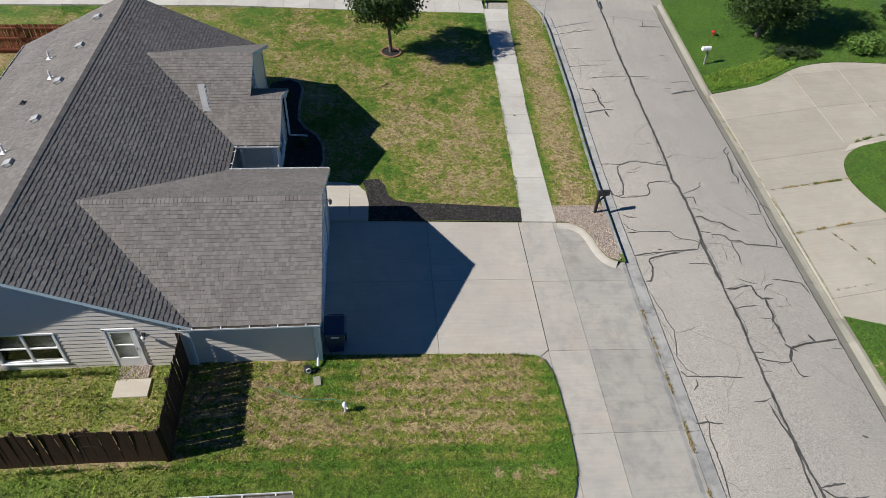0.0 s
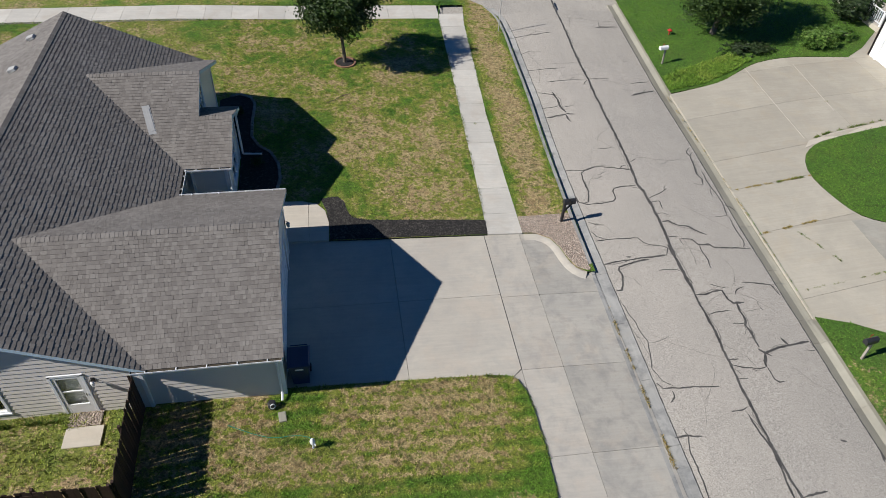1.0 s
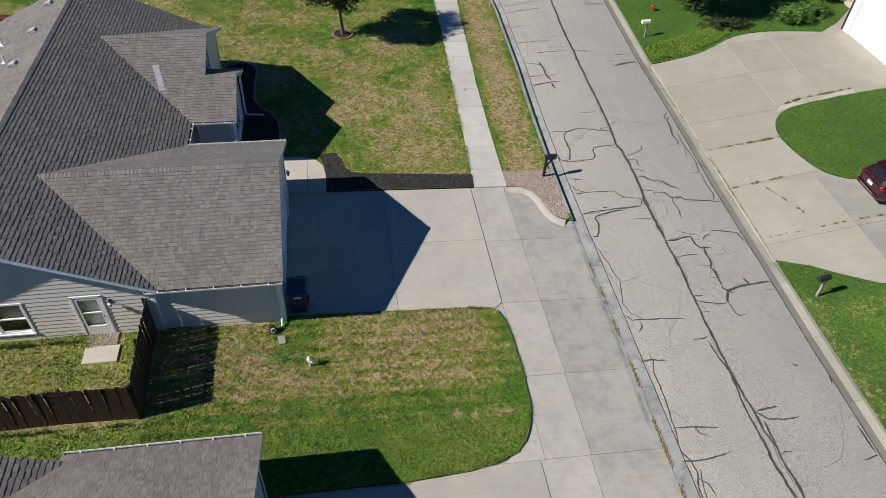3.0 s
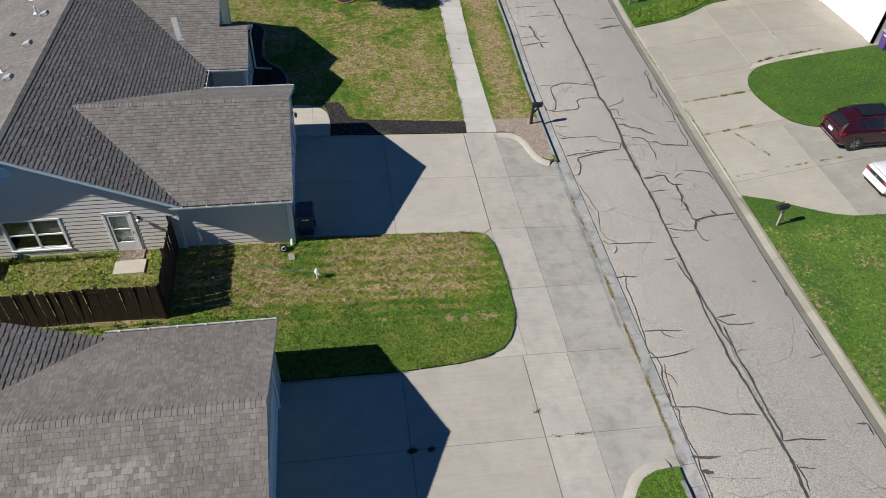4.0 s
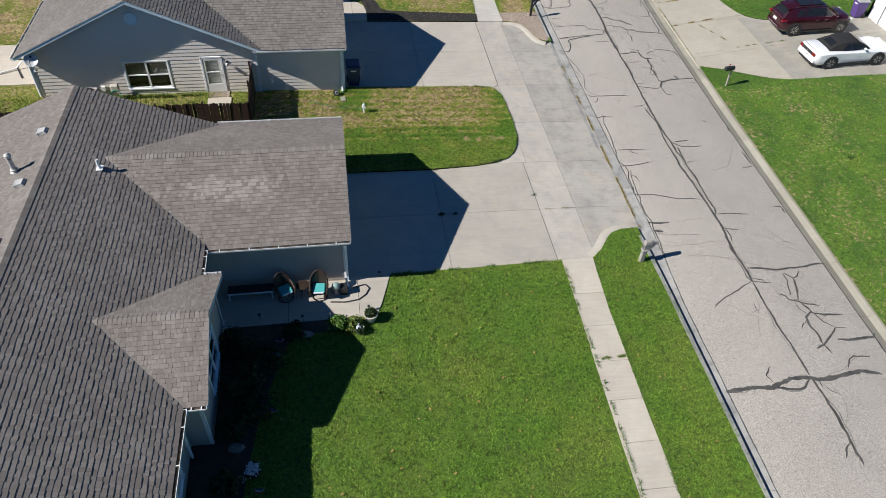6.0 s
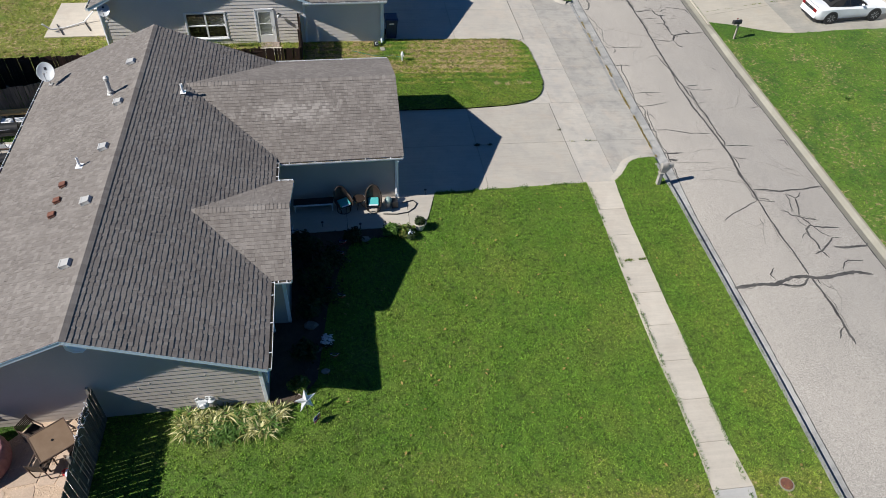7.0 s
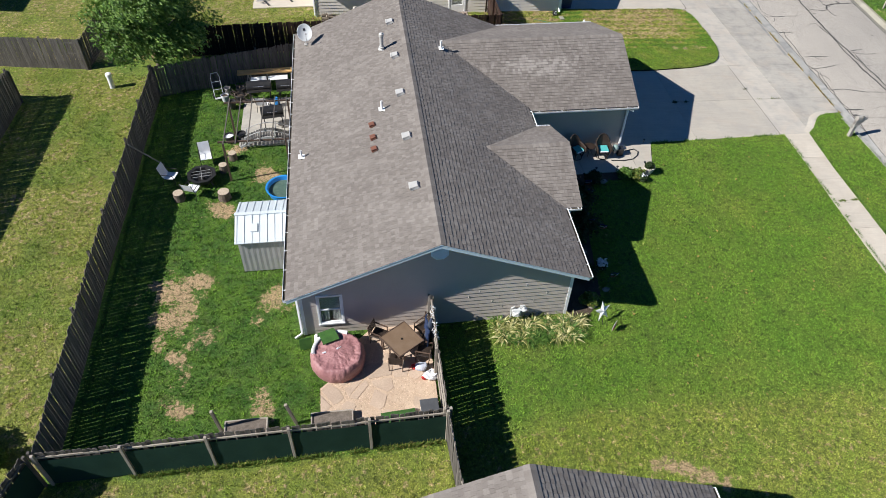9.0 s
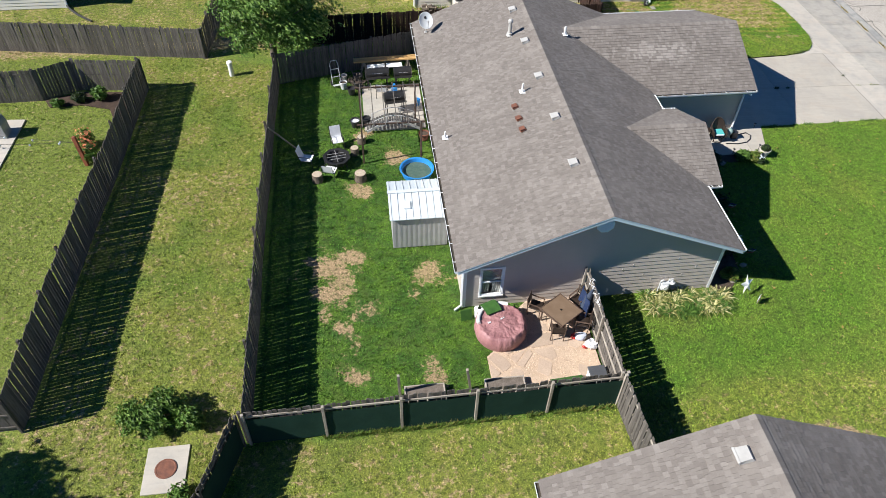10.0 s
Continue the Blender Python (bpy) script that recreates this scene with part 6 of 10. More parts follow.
part("pole", Geo().tube([(0, 0, -0.3), (0, 0, 2.9)], 0.03, 8), PALE_METAL, post)
part("sign", Geo().box(-0.3, 0.3, -0.01, 0.01, 2.45, 2.9, 0.004), PALE_METAL, post, m=pose(0, 0, 0, 0, 0, 9))
CAP_BLUE = surface("dull_blue_plastic", (0.035, 0.055, 0.09), (0.06, 0.085, 0.13), 0.6, 6, 40, 0.002)
for x, y, r, mt, lab in ((9.05, -14.15, 0.2, RUST, "round rusty meter cover in the verge"), (5.74, -14.8, 0.13, CAP_BLUE, "small dark blue-grey utility cap in the grass")):
    c = thing("meter_cover", lab, "utility cover", at=pose(x, y, lawn_z(x, y)))
    part("lid", Geo().lathe([(r, -0.05), (r, 0.025), (r * 0.85, 0.03), (r * 0.8, 0.022), (0.02, 0.022)], 20), mt, c)
    part("collar", Geo().lathe([(r * 1.25, -0.06), (r * 1.25, 0.012), (r * 1.02, 0.012)], 20, caps=False), KERB, c)


def wheelie_bin(label, x, y, z, turn, body, lid, s=1.0):
    """A two-wheeled refuse bin; its front faces local -y."""
    b = thing("wheelie_bin", label, "bin", at=pose(x, y, z, 0, 0, turn) @ Matrix.Diagonal((s, s, s, 1)))
    ring = lambda hx, y0, y1, zz: [(-hx, y0, zz), (hx, y0, zz), (hx, y1, zz), (-hx, y1, zz)]
    part("body", Geo().rings([ring(0.23, -0.24, 0.26, 0.04), ring(0.26, -0.29, 0.30, 0.55), ring(0.29, -0.34, 0.33, 0.96), ring(0.315, -0.37, 0.35, 0.97), ring(0.315, -0.37, 0.35, 1.01)]), body, b)
    part("lid", Geo().rings([ring(0.325, -0.40, 0.36, 1.01), ring(0.325, -0.40, 0.36, 1.035), ring(0.27, -0.32, 0.30, 1.085)]), lid, b)
    part("handle", Geo().tube([(-0.24, 0.36, 0.96), (-0.24, 0.43, 1.0), (0.24, 0.43, 1.0), (0.24, 0.36, 0.96)], 0.016, 6), body, b)
    part("label_bar", Geo().box(-0.12, 0.12, -0.345, -0.338, 0.80, 0.86), WHITE, b)
    for q in (-0.27, 0.27):
        part("wheel", Geo().rings([[(q + w, 0.27 + 0.13 * math.cos(k * math.pi / 7), 0.13 + 0.13 * math.sin(k * math.pi / 7)) for k in range(14)] for w in (-0.025, 0.025)]), RUBBER, b)
    return b


wheelie_bin("navy blue wheelie bin with navy lid", -1.25, 15.75, drive_z(-1.25, 15.75), 0, NAVY, NAVY, 1.22)
wheelie_bin("purple wheelie bin with grey lid beside a garage", 32.15, 20.95, 0.68, -90, PURPLE, GREY_PLASTIC, 1.1)
wheelie_bin("purple wheelie bin with grey lid by the corner", 34.75, 28.75, 0.72, -90, PURPLE, GREY_PLASTIC, 1.1)

# ---- fences ----
def fence(label, pts, mat, rail_mat, h=1.78, rail_side=1, pitch=0.152, width=0.137, screen=None, top_at=None, sway=0.02, group=""):
    """Dog-eared picket fence along points in plan; rails and posts on one side (1: left hand)."""
    f = thing("fence", label, "fence", group=group)
    e = 0.025
    def picket_mesh(hh):
        w = width / 2
        out = [(-w, -0.06), (w, -0.06), (w, hh - e), (w - e, hh), (-w + e, hh), (-w, hh - e)]
        return Geo().rings([[(p, y, q) for p, q in out] for y in (0.009, -0.009)]).mesh("picket", mat)
    meshes = [picket_mesh(h + d) for d in (-0.02, 0.0, 0.0, 0.015, 0.03)]
    for (x0, y0), (x1, y1) in zip(pts, pts[1:]):
        length = math.hypot(x1 - x0, y1 - y0)
        d, ang = Vector(((x1 - x0) / length, (y1 - y0) / length)), math.degrees(math.atan2(y1 - y0, x1 - x0))
        side = Vector((-d.y, d.x)) * rail_side
        base = lambda u: lawn_z(x0 + d.x * u, y0 + d.y * u)
        n = round(length / pitch)
        for i in range(n):
            u = length * (i + 0.5) / n
            wob = sway * math.sin(u * 0.9 + x0)
            part("picket", random.choice(meshes), None, f, m=pose(x0 + d.x * u + side.x * wob, y0 + d.y * u + side.y * wob, base(u), random.uniform(-0.8, 0.8), random.uniform(-0.7, 0.7), ang + random.uniform(-1.5, 1.5)))
        bays = max(1, round(length / 2.45))
        for i in range(bays + 1):
            u = length * i / bays
            g = Geo().box(-0.045, 0.045, -0.045, 0.045, -0.3, h + 0.04, 0.006)
            part("post", g, rail_mat, f, m=pose(x0 + d.x * u + side.x * 0.1, y0 + d.y * u + side.y * 0.1, base(u), 0, 0, ang))
        for i in range(bays):
            u0, u1 = length * i / bays, length * (i + 1) / bays
            for q in (0.25, 0.95, h - 0.22):
                a = Vector((x0 + d.x * u0 + side.x * 0.032, y0 + d.y * u0 + side.y * 0.032, base(u0) + q))
                b = Vector((x0 + d.x * u1 + side.x * 0.032, y0 + d.y * u1 + side.y * 0.032, base(u1) + q + random.uniform(-0.015, 0.015)))
                part("rail", Geo().bar(a, b, 0.04, 0.085, bev=0.004), rail_mat, f)
            if screen:
                rows = []
                for k in range(9):
                    u = u0 + 0.06 + (u1 - u0 - 0.12) * k / 8
                    out = 0.085 + 0.006 * math.sin(u * 5.1) + 0.004 * math.sin(u * 11)
                    c = Vector((x0 + d.x * u, y0 + d.y * u))
                    rows.append([(c.x + side.x * (out + v), c.y + side.y * (out + v), base(u) + q) for q, v in ((0.06, 0.02), (0.5, 0.0), (1.0, 0.012), (h - 0.30 - 0.03 * math.sin(math.pi * k / 8), 0.0))])
                part("screen", strip(rows), screen, f, "dark green windbreak cloth", True)
    return f


GREEN_CLOTH = surface("green_windbreak_cloth", (0.008, 0.034, 0.024), (0.012, 0.043, 0.031), 0.85, 2, 60, 0.001, spec=0.2)
fence("weathered grey picket fence beside the common strip", [(-25.2, -14.25), (-25.3, -6), (-25.25, 1), (-25.2, 7.0)], WOOD_GREY, WOOD_GREY, 1.80, 1)
# cloth added to this board fence only to close the gaps in its shadow
fence("dark picket fence running south, backed with added cloth", [(-25.5, -14.35), (-26.3, -16.7), (-27.1, -19.2)], WOOD_GREY, WOOD_GREY, 1.80, 1, screen=GREEN_CLOTH)
fence("weathered grey picket fence hung with green windbreak cloth", [(-25.2, -14.25), (-12.9, -14.1)], WOOD_GREY, WOOD_RAIL, 1.76, -1, screen=GREEN_CLOTH)
fence("sun-bleached picket fence closing the patio", [(-12.9, -14.1), (-12.86, -9.42)], WOOD_GREY, WOOD_RAIL, 1.76, 1)
fence("weathered picket fence running on between the gardens", [(-12.9, -14.1), (-12.8, -16.9), (-12.75, -18.0)], WOOD_GREY, WOOD_RAIL, 1.76, 1, screen=GREEN_CLOTH)
fence("dark weathered picket fence behind the grills", [(-25.2, 7.0), (-17.55, 8.9)], WOOD_GREY, WOOD_GREY, 1.78, 1)
fence("grey picket fence of the neighbouring garden with exposed rails", [(-32.62, -13.0), (-32.47, -6.5), (-32.15, 1.5), (-32.0, 7.0)], WOOD_GREY, WOOD_GREY, 1.95, 1)
fence("grey picket fence of the neighbouring garden", [(-32.0, 7.0), (-35.4, 7.35), (-37.1, 6.5), (-44, 6.3)], WOOD_GREY, WOOD_GREY, 1.78, -1)
fence("grey picket fence of the neighbouring garden", [(-46, -12.9), (-32.62, -13.0)], WOOD_GREY, WOOD_GREY, 1.78, -1)
fence("long grey picket fence along a garden", [(-46, 12.6), (-38, 11.4), (-29.3, 10.0), (-29.0, 14), (-28.8, 22)], WOOD_GREY, WOOD_GREY, 1.78, 1)
fence("dark brown stained picket fence by the house", [(-6.5, 15.02), (-6.42, 11.15)], WOOD_BROWN, WOOD_BROWN, 1.78, -1, width=0.147)
fence("dark brown stained picket fence between the gardens", [(-6.42, 11.15), (-15, 11.1), (-25.3, 11.0)], WOOD_BROWN, WOOD_BROWN, 1.78, -1, width=0.147)
WOOD_RED = surface("red_brown_fence_wood", (0.20, 0.055, 0.025), (0.27, 0.085, 0.04), 0.7, 2.5, 18, 0.003, spread=0.15, streak=(6, 6, 0.7))
fence("red-brown stained board fence behind the house", [(-28, 38.1), (-17.0, 38.0), (-16.8, 33.4)], WOOD_RED, WOOD_RED, 1.78, -1)

# ---- what is fixed to the houses ----
SCREEN_GLASS = surface("insect_screen", (0.09, 0.09, 0.09), (0.12, 0.12, 0.12), 0.5, 3, 60, 0.0005)
CURTAIN = surface("pale_curtain", (0.42, 0.42, 0.40), (0.50, 0.50, 0.47), 0.9, 3, 30, 0.002)
south = lambda x, y, z: pose(x, y, z)
east = lambda x, y, z: pose(x, y, z, 0, 0, 90)

# north house
window(house_a, south(-12.74, 15.0, 0.86), 2.1, 1.5, TRIM, 2, 2, "wide white-framed window with dark panes", blind=SCREEN_GLASS)
gable_vent(house_a, south(-11.78, 14.95, 4.7), 0.33, VENT_PALE)
door = part("storm_door", Geo().box(-0.09, 0.0, -0.05, 0.03, 0, 2.12, 0.006).box(0.9, 0.99, -0.05, 0.03, 0, 2.12, 0.006).box(-0.09, 0.99, -0.05, 0.03, 2.04, 2.13, 0.006), TRIM, house_a, "white storm door with two glass panes", m=south(-8.9, 15.0, 0.42))
part("door_leaf", Geo().box(0.01, 0.12, -0.035, 0.01, 0.02, 2.03, 0.004).box(0.78, 0.89, -0.035, 0.01, 0.02, 2.03, 0.004).box(0.12, 0.78, -0.035, 0.01, 0.02, 0.55, 0.004).box(0.12, 0.78, -0.03, 0.01, 1.22, 1.27).box(0.12, 0.78, -0.035, 0.01, 1.92, 2.03, 0.004), WHITE, door)
part("pane", Geo().box(0.12, 0.78, -0.015, -0.009, 0.55, 1.22), GLASS, door).visible_shadow = False
part("pane", Geo().box(0.12, 0.78, -0.015, -0.009, 1.27, 1.92), GLASS, door).visible_shadow = False
part("inner_door", Geo().box(0.0, 0.9, 0.10, 0.14, 0, 2.04), CURTAIN, door)
part("handle", Geo().bar((0.84, -0.06, 1.0), (0.84, -0.06, 1.12), 0.02).bar((0.84, -0.06, 1.06), (0.84, -0.03, 1.06), 0.02), BLACK_METAL, door)
part("threshold", Geo().box(-0.05, 0.95, -0.16, 0.0, -0.06, 0.0, 0.008), KERB, door)
lamp = part("wall_lamp", Geo().box(-0.06, 0.06, -0.03, 0, -0.1, 0.1, 0.006).tube([(0, -0.02, 0.05), (0, -0.12, 0.09), (0, -0.14, 0.03)], 0.014, 6), BLACK_METAL, house_a, "black wall lantern", m=south(-7.68, 14.99, 2.2))
part("shade", Geo().lathe([(0.05, -0.14), (0.07, 0.0), (0.03, 0.04)], 8, (0, -0.14, 0.0)), WHITE, lamp)
panel_garage_door(house_a, -1.76, 16.17, 21.27, 0.22, 2.13, WHITE)
lamp = part("wall_lamp", Geo().box(0, 0.03, -0.06, 0.06, -0.12, 0.12, 0.006).tube([(0.02, 0, 0.06), (0.12, 0, 0.1), (0.14, 0, 0.02)], 0.014, 6), BLACK_METAL, house_a, "black carriage lamp by the garage", m=pose(-1.74, 22.1, 2.1))
part("shade", Geo().lathe([(0.05, -0.2), (0.085, -0.02), (0.03, 0.05)], 8, (0.14, 0, 0.0)), GREY_PLASTIC, lamp)
window(house_a, east(-5.54, 28.3, 2.7), 2.2, 1.2, TRIM, 4, 2, "white-framed gable window")
window(house_a, east(-4.14, 26.4, 0.95), 1.6, 1.55, TRIM, 2, 2, "white-framed front window")
gutter(house_a, (-6.25, 14.47, 3.1), (-1.6, 14.47, 3.1), (0, -1, 0), TRIM)
gutter(house_a, (-5.8, 23.0, 3.1), (-1.6, 23.0, 3.1), (0, 1, 0), TRIM)
gutter(house_a, (-5.8, 23.05, 3.1), (-5.8, 24.75, 3.1), (1, 0, 0), TRIM)
gutter(house_a, (-5.75, 24.8, 3.1), (-3.85, 24.8, 3.1), (0, -1, 0), TRIM)
gutter(house_a, (-17.5, 14.45, 3.1), (-17.5, 34.0, 3.1), (-1, 0, 0), TRIM)
downspout(house_a, [(-1.85, 14.4, 2.98), (-1.9, 15.02, 2.75), (-1.9, 15.02, 0.5), (-1.9, 14.72, 0.38)], TRIM)
downspout(house_a, [(-17.55, 14.6, 2.98), (-17.18, 14.97, 2.7), (-17.18, 14.97, 0.6)], TRIM)
downspout(house_a, [(-4.0, 24.85, 2.98), (-4.05, 25.0, 2.7), (-4.05, 25.0, 0.6), (-3.6, 25.1, 0.55)], TRIM)
downspout(house_a, [(-3.9, 29.35, 2.95), (-4.0, 29.25, 2.7), (-4.0, 29.3, 0.55), (-3.1, 29.3, 0.48)], TRIM)
for y in (32.4, 29.5, 26.4, 23.5, 20.6):
    slot_vent(pose(-12.85, y, 5.34, 0, 0, 0) @ pose(0, 0, 0, 0, -25.4, 0) @ pose(0, 0, 0, 0, 0, 270), house_a, PALE_METAL)
pipe_vent(house_a, pose(-14.6, 29.87, 4.5), 0.045, 0.42, WHITE)
pipe_vent(house_a, pose(-13.6, 27.3, 4.96), 0.045, 0.40, WHITE)
pipe_vent(house_a, pose(-13.6, 21.8, 4.96), 0.045, 0.42, WHITE)
pipe_vent(house_a, pose(-14.4, 25.9, 4.6), 0.03, 0.15, BLACK, label="low dark roof vent")
fall = math.degrees(math.atan(1.96 / 4.6))
part("roof_patch", Geo().box(-0.16, 0.16, -0.75, 0.75, 0.03, 0.04, 0.003).box(-0.02, 0.12, -0.6, 0.6, 0.04, 0.055, 0.004), GREY_PLASTIC, house_a, "grey flashing patch", m=pose(-7.25, 27.1, 4.08, fall, 0, 16))

# south house
window(house_b, south(-16.91, -9.34, 1.08), 0.8, 1.45, TRIM, 1, 2, "white-framed sash window with pale curtain", room=CURTAIN, blind=CURTAIN)
for q0, q1 in ((0.04, 0.34), (0.46, 0.76)):
    part("curtain", Geo().rings([[(q0 + (q1 - q0) * k / 10, 0.1 + 0.02 * math.sin(k * 2.1), 0.03), (q0 + (q1 - q0) * k / 10, 0.1 + 0.02 * math.sin(k * 2.1), 1.42), (q0 + (q1 - q0) * k / 10, 0.11 + 0.02 * math.sin(k * 2.1), 1.42), (q0 + (q1 - q0) * k / 10, 0.11 + 0.02 * math.sin(k * 2.1), 0.03)] for k in range(11)]), CURTAIN, house_b, "pale drawn curtain", m=south(-16.91, -9.34, 1.08))
gable_vent(house_b, south(-12.62, -9.39, 4.4), 0.33, VENT_PALE)
panel_garage_door(house_b, -2.26, 1.85, 6.75, 0.22, 2.08, WHITE)
window(house_b, east(-6.92, -4.43, 1.1), 1.7, 1.4, TRIM, 2, 2, "white-framed front window with glazing bars")
window(house_b, east(-7.62, -8.9, 1.1), 1.6, 1.4, TRIM, 2, 2, "white-framed front window")
gutter(house_b, (-7.3, 0.42, 3.03), (-2.08, 0.42, 3.03), (0, -1, 0), TRIM)
gutter(house_b, (-7.5, 8.35, 3.03), (-2.08, 8.35, 3.03), (0, 1, 0), TRIM)
gutter(house_b, (-7.3, -0.9, 3.13), (-7.3, 0.3, 3.13), (1, 0, 0), TRIM)
gutter(house_b, (-7.3, -0.92, 3.12), (-6.62, -0.92, 3.12), (0, 1, 0), TRIM)
gutter(house_b, (-7.2, -6.23, 3.12), (-6.62, -6.23, 3.12), (0, -1, 0), TRIM)
gutter(house_b, (-7.3, -9.9, 3.13), (-7.3, -6.3, 3.13), (1, 0, 0), TRIM)
gutter(house_b, (-17.9, -9.9, 3.13), (-17.9, 8.05, 3.13), (-1, 0, 0), TRIM)
downspout(house_b, [(-2.3, 0.33, 2.83), (-2.34, 0.84, 2.6), (-2.34, 0.84, 0.5), (-2.3, 0.55, 0.36)], TRIM)
downspout(house_b, [(-17.96, -9.5, 3.05), (-17.63, -9.41, 2.8), (-17.63, -9.41, 0.65), (-17.9, -9.55, 0.56)], TRIM)
downspout(house_b, [(-7.2, -6.4, 3.0), (-7.5, -6.45, 2.8), (-7.5, -6.45, 0.6)], TRIM)
for y in (5.2, 2.15, -0.8, -3.8, -6.75):
    slot_vent(pose(-13.2, y, 5.11) @ pose(0, 0, 0, 0, -22.2, 0) @ pose(0, 0, 0, 0, 0, 270), house_b, PALE_METAL)
pipe_vent(house_b, pose(-13.75, 3.15, 4.88), 0.085, 0.62, PALE_METAL, True, "galvanised flue with storm cap")
pipe_vent(house_b, pose(-14.05, -1.4, 4.76), 0.045, 0.42, WHITE)
pipe_vent(house_b, pose(-17.45, -2.45, 3.36), 0.04, 0.34, WHITE)
pipe_vent(house_b, pose(-11.0, 3.4, 4.66), 0.055, 0.42, WHITE)
for y in (-2.2, -3.05, -3.8):
    part("roof_cap", Geo().rings([[(-0.12, -0.11, 0), (0.12, -0.11, 0), (0.12, 0.11, 0), (-0.12, 0.11, 0)], [(-0.12, -0.11, 0.10), (0.12, -0.11, 0.10), (0.12, 0.11, 0.06), (-0.12, 0.11, 0.06)]]).box(-0.14, 0.14, -0.13, 0.13, 0.0, 0.012), RUST, house_b, "rusty brown roof cap", m=pose(-14.5, y, 4.6) @ pose(0, 0, 0, 0, -22.2, 0) @ pose(0, 0, 0, 0, 0, 280))
# box vent stands in for a translucent roof dome
slot_vent(pose(-12.2, -19.0, 5.74) @ pose(0, 0, 0, 0, -24, 0) @ pose(0, 0, 0, 0, 0, 270) @ Matrix.Diagonal((1.2, 1.15, 1.1, 1)), house_c, PALE_METAL)
gutter(house_c, (-16.85, -33, 3.6), (-16.85, -18.1, 3.6), (-1, 0, 0), TRIM)
gutter(house_c, (-6.3, -33, 3.6), (-6.3, -18.1, 3.6), (1, 0, 0), TRIM)
wall(house_c, (-6.65, -32.6), (-6.65, -18.45), 0.5, lambda u: 3.5, (), SIDING_B)


def dish(label, at, aim, s=1.0):
    """A satellite dish on a bent mast; aim: pose of the bowl with its axis along z."""
    d = thing("satellite_dish", label, "satellite dish", at=at)
    part("mast", Geo().tube([(0, 0, 0), (0, 0, 0.25), (0.05, -0.02, 0.45), (0.02, 0, 0.62)], 0.022, 8).box(-0.08, 0.08, -0.1, 0.1, 0, 0.02), PALE_METAL, d)
    rings = [[(0.36 * s * q * math.cos(k * math.pi / 10), 0.42 * s * q * math.sin(k * math.pi / 10), 0.09 * q * q) for k in range(20)] for q in (0.08, 0.4, 0.75, 1.0, 1.03, 0.98, 0.7, 0.3)]
    for i, r in enumerate(rings):
        if i > 3:
            rings[i] = [(x, y, z - 0.012) for x, y, z in r]
    bowl = part("bowl", Geo().rings(rings), GREY_PALE, d, "pale grey reflector", True, m=pose(0, 0, 0.62) @ aim)
    part("emblem_bar", Geo().box(-0.05, 0.05, 0.1, 0.22, 0.025, 0.032), BLACK, bowl)
    part("arm", Geo().tube([(0, -0.36, 0.08), (0, -0.42, 0.25), (0, -0.2, 0.48)], 0.015, 6).ball((0, -0.16, 0.5), 0.045, 0.06, 0.04), GREY_PLASTIC, bowl)


GREY_PALE = surface("pale_grey_enamel", (0.52, 0.54, 0.55), (0.58, 0.60, 0.60), 0.4, 3, 40, 0.0004, fine_mix=0.06)
dish("grey satellite dish on the roof corner", pose(-17.35, 6.5, 3.42), pose(0, 0, 0, 50, 0, 10))
dish("grey satellite dish fixed to the house corner", pose(-16.75, 14.55, 2.3), pose(0, 0, 0, 50, 0, 10), 0.85)

# by the wall of the north house
thing("step_slab", "bare concrete step slab in the grass", "slab", at=pose(-8.27, 13.88, 0.49), kind="structure", geo=Geo().box(-0.6, 0.6, -0.26, 0.5, -0.1, 0.03, 0.01), material=WALKWAY)
ac = thing("air_conditioner", "beige outdoor air conditioner unit with round grille", "air conditioner", at=pose(-14.45, 13.9, 0.5) @ Matrix.Diagonal((1.18, 1.18, 1.15, 1)))
part("casing", Geo().box(-0.36, 0.36, -0.36, 0.36, 0.05, 0.82, 0.05), TERRACOTTA, ac)
part("grille", Geo().lathe([(0.31, 0.82), (0.31, 0.845), (0.28, 0.845), (0.27, 0.80)], 20), GREY_PLASTIC, ac)
part("fan_guard", Geo().lathe([(0.26, 0.80), (0.12, 0.83), (0.11, 0.86), (0.02, 0.865)], 20), BLACK_METAL, ac)
for k in range(9):
    part("louvre", Geo().box(-0.34, 0.34, -0.366, -0.36, 0.12 + 0.075 * k, 0.15 + 0.075 * k), GREY_PLASTIC, ac)
part("base_pad", Geo().box(-0.45, 0.45, -0.45, 0.45, -0.05, 0.05, 0.01), KERB, ac)
reel = thing("hose_reel", "wall-hung hose box with coiled green hose", "hose reel", at=pose(-13.4, 14.72, 1.0))
part("housing", Geo().box(-0.2, 0.2, -0.16, 0.1, -0.05, 0.32, 0.05), TERRACOTTA, reel)
part("coil", Geo().tube([(0.24 * math.cos(k * 0.5) * (1 + 0.1 * math.sin(k)), -0.2 + 0.02 * math.sin(k * 1.7), -0.18 + 0.26 * math.sin(k * 0.5)) for k in range(50)], 0.018, 5), HOSE_GREEN, reel)
part("tail", Geo().tube([(-0.2, -0.18, -0.1), (-0.35, -0.3, -0.4), (-0.3, -0.5, -0.5), (-0.1, -0.55, -0.5)], 0.014, 5), HOSE_GREEN, reel)
meter = thing("power_box", "small white electric box on the wall", "electric box", at=pose(-14.03, 14.95, 0.95), geo=Geo().box(-0.1, 0.1, -0.08, 0.03, -0.13, 0.13, 0.01).tube([(0, 0, -0.13), (0, 0, -0.5)], 0.02, 6), material=WHITE)
rnd = random.Random(9)
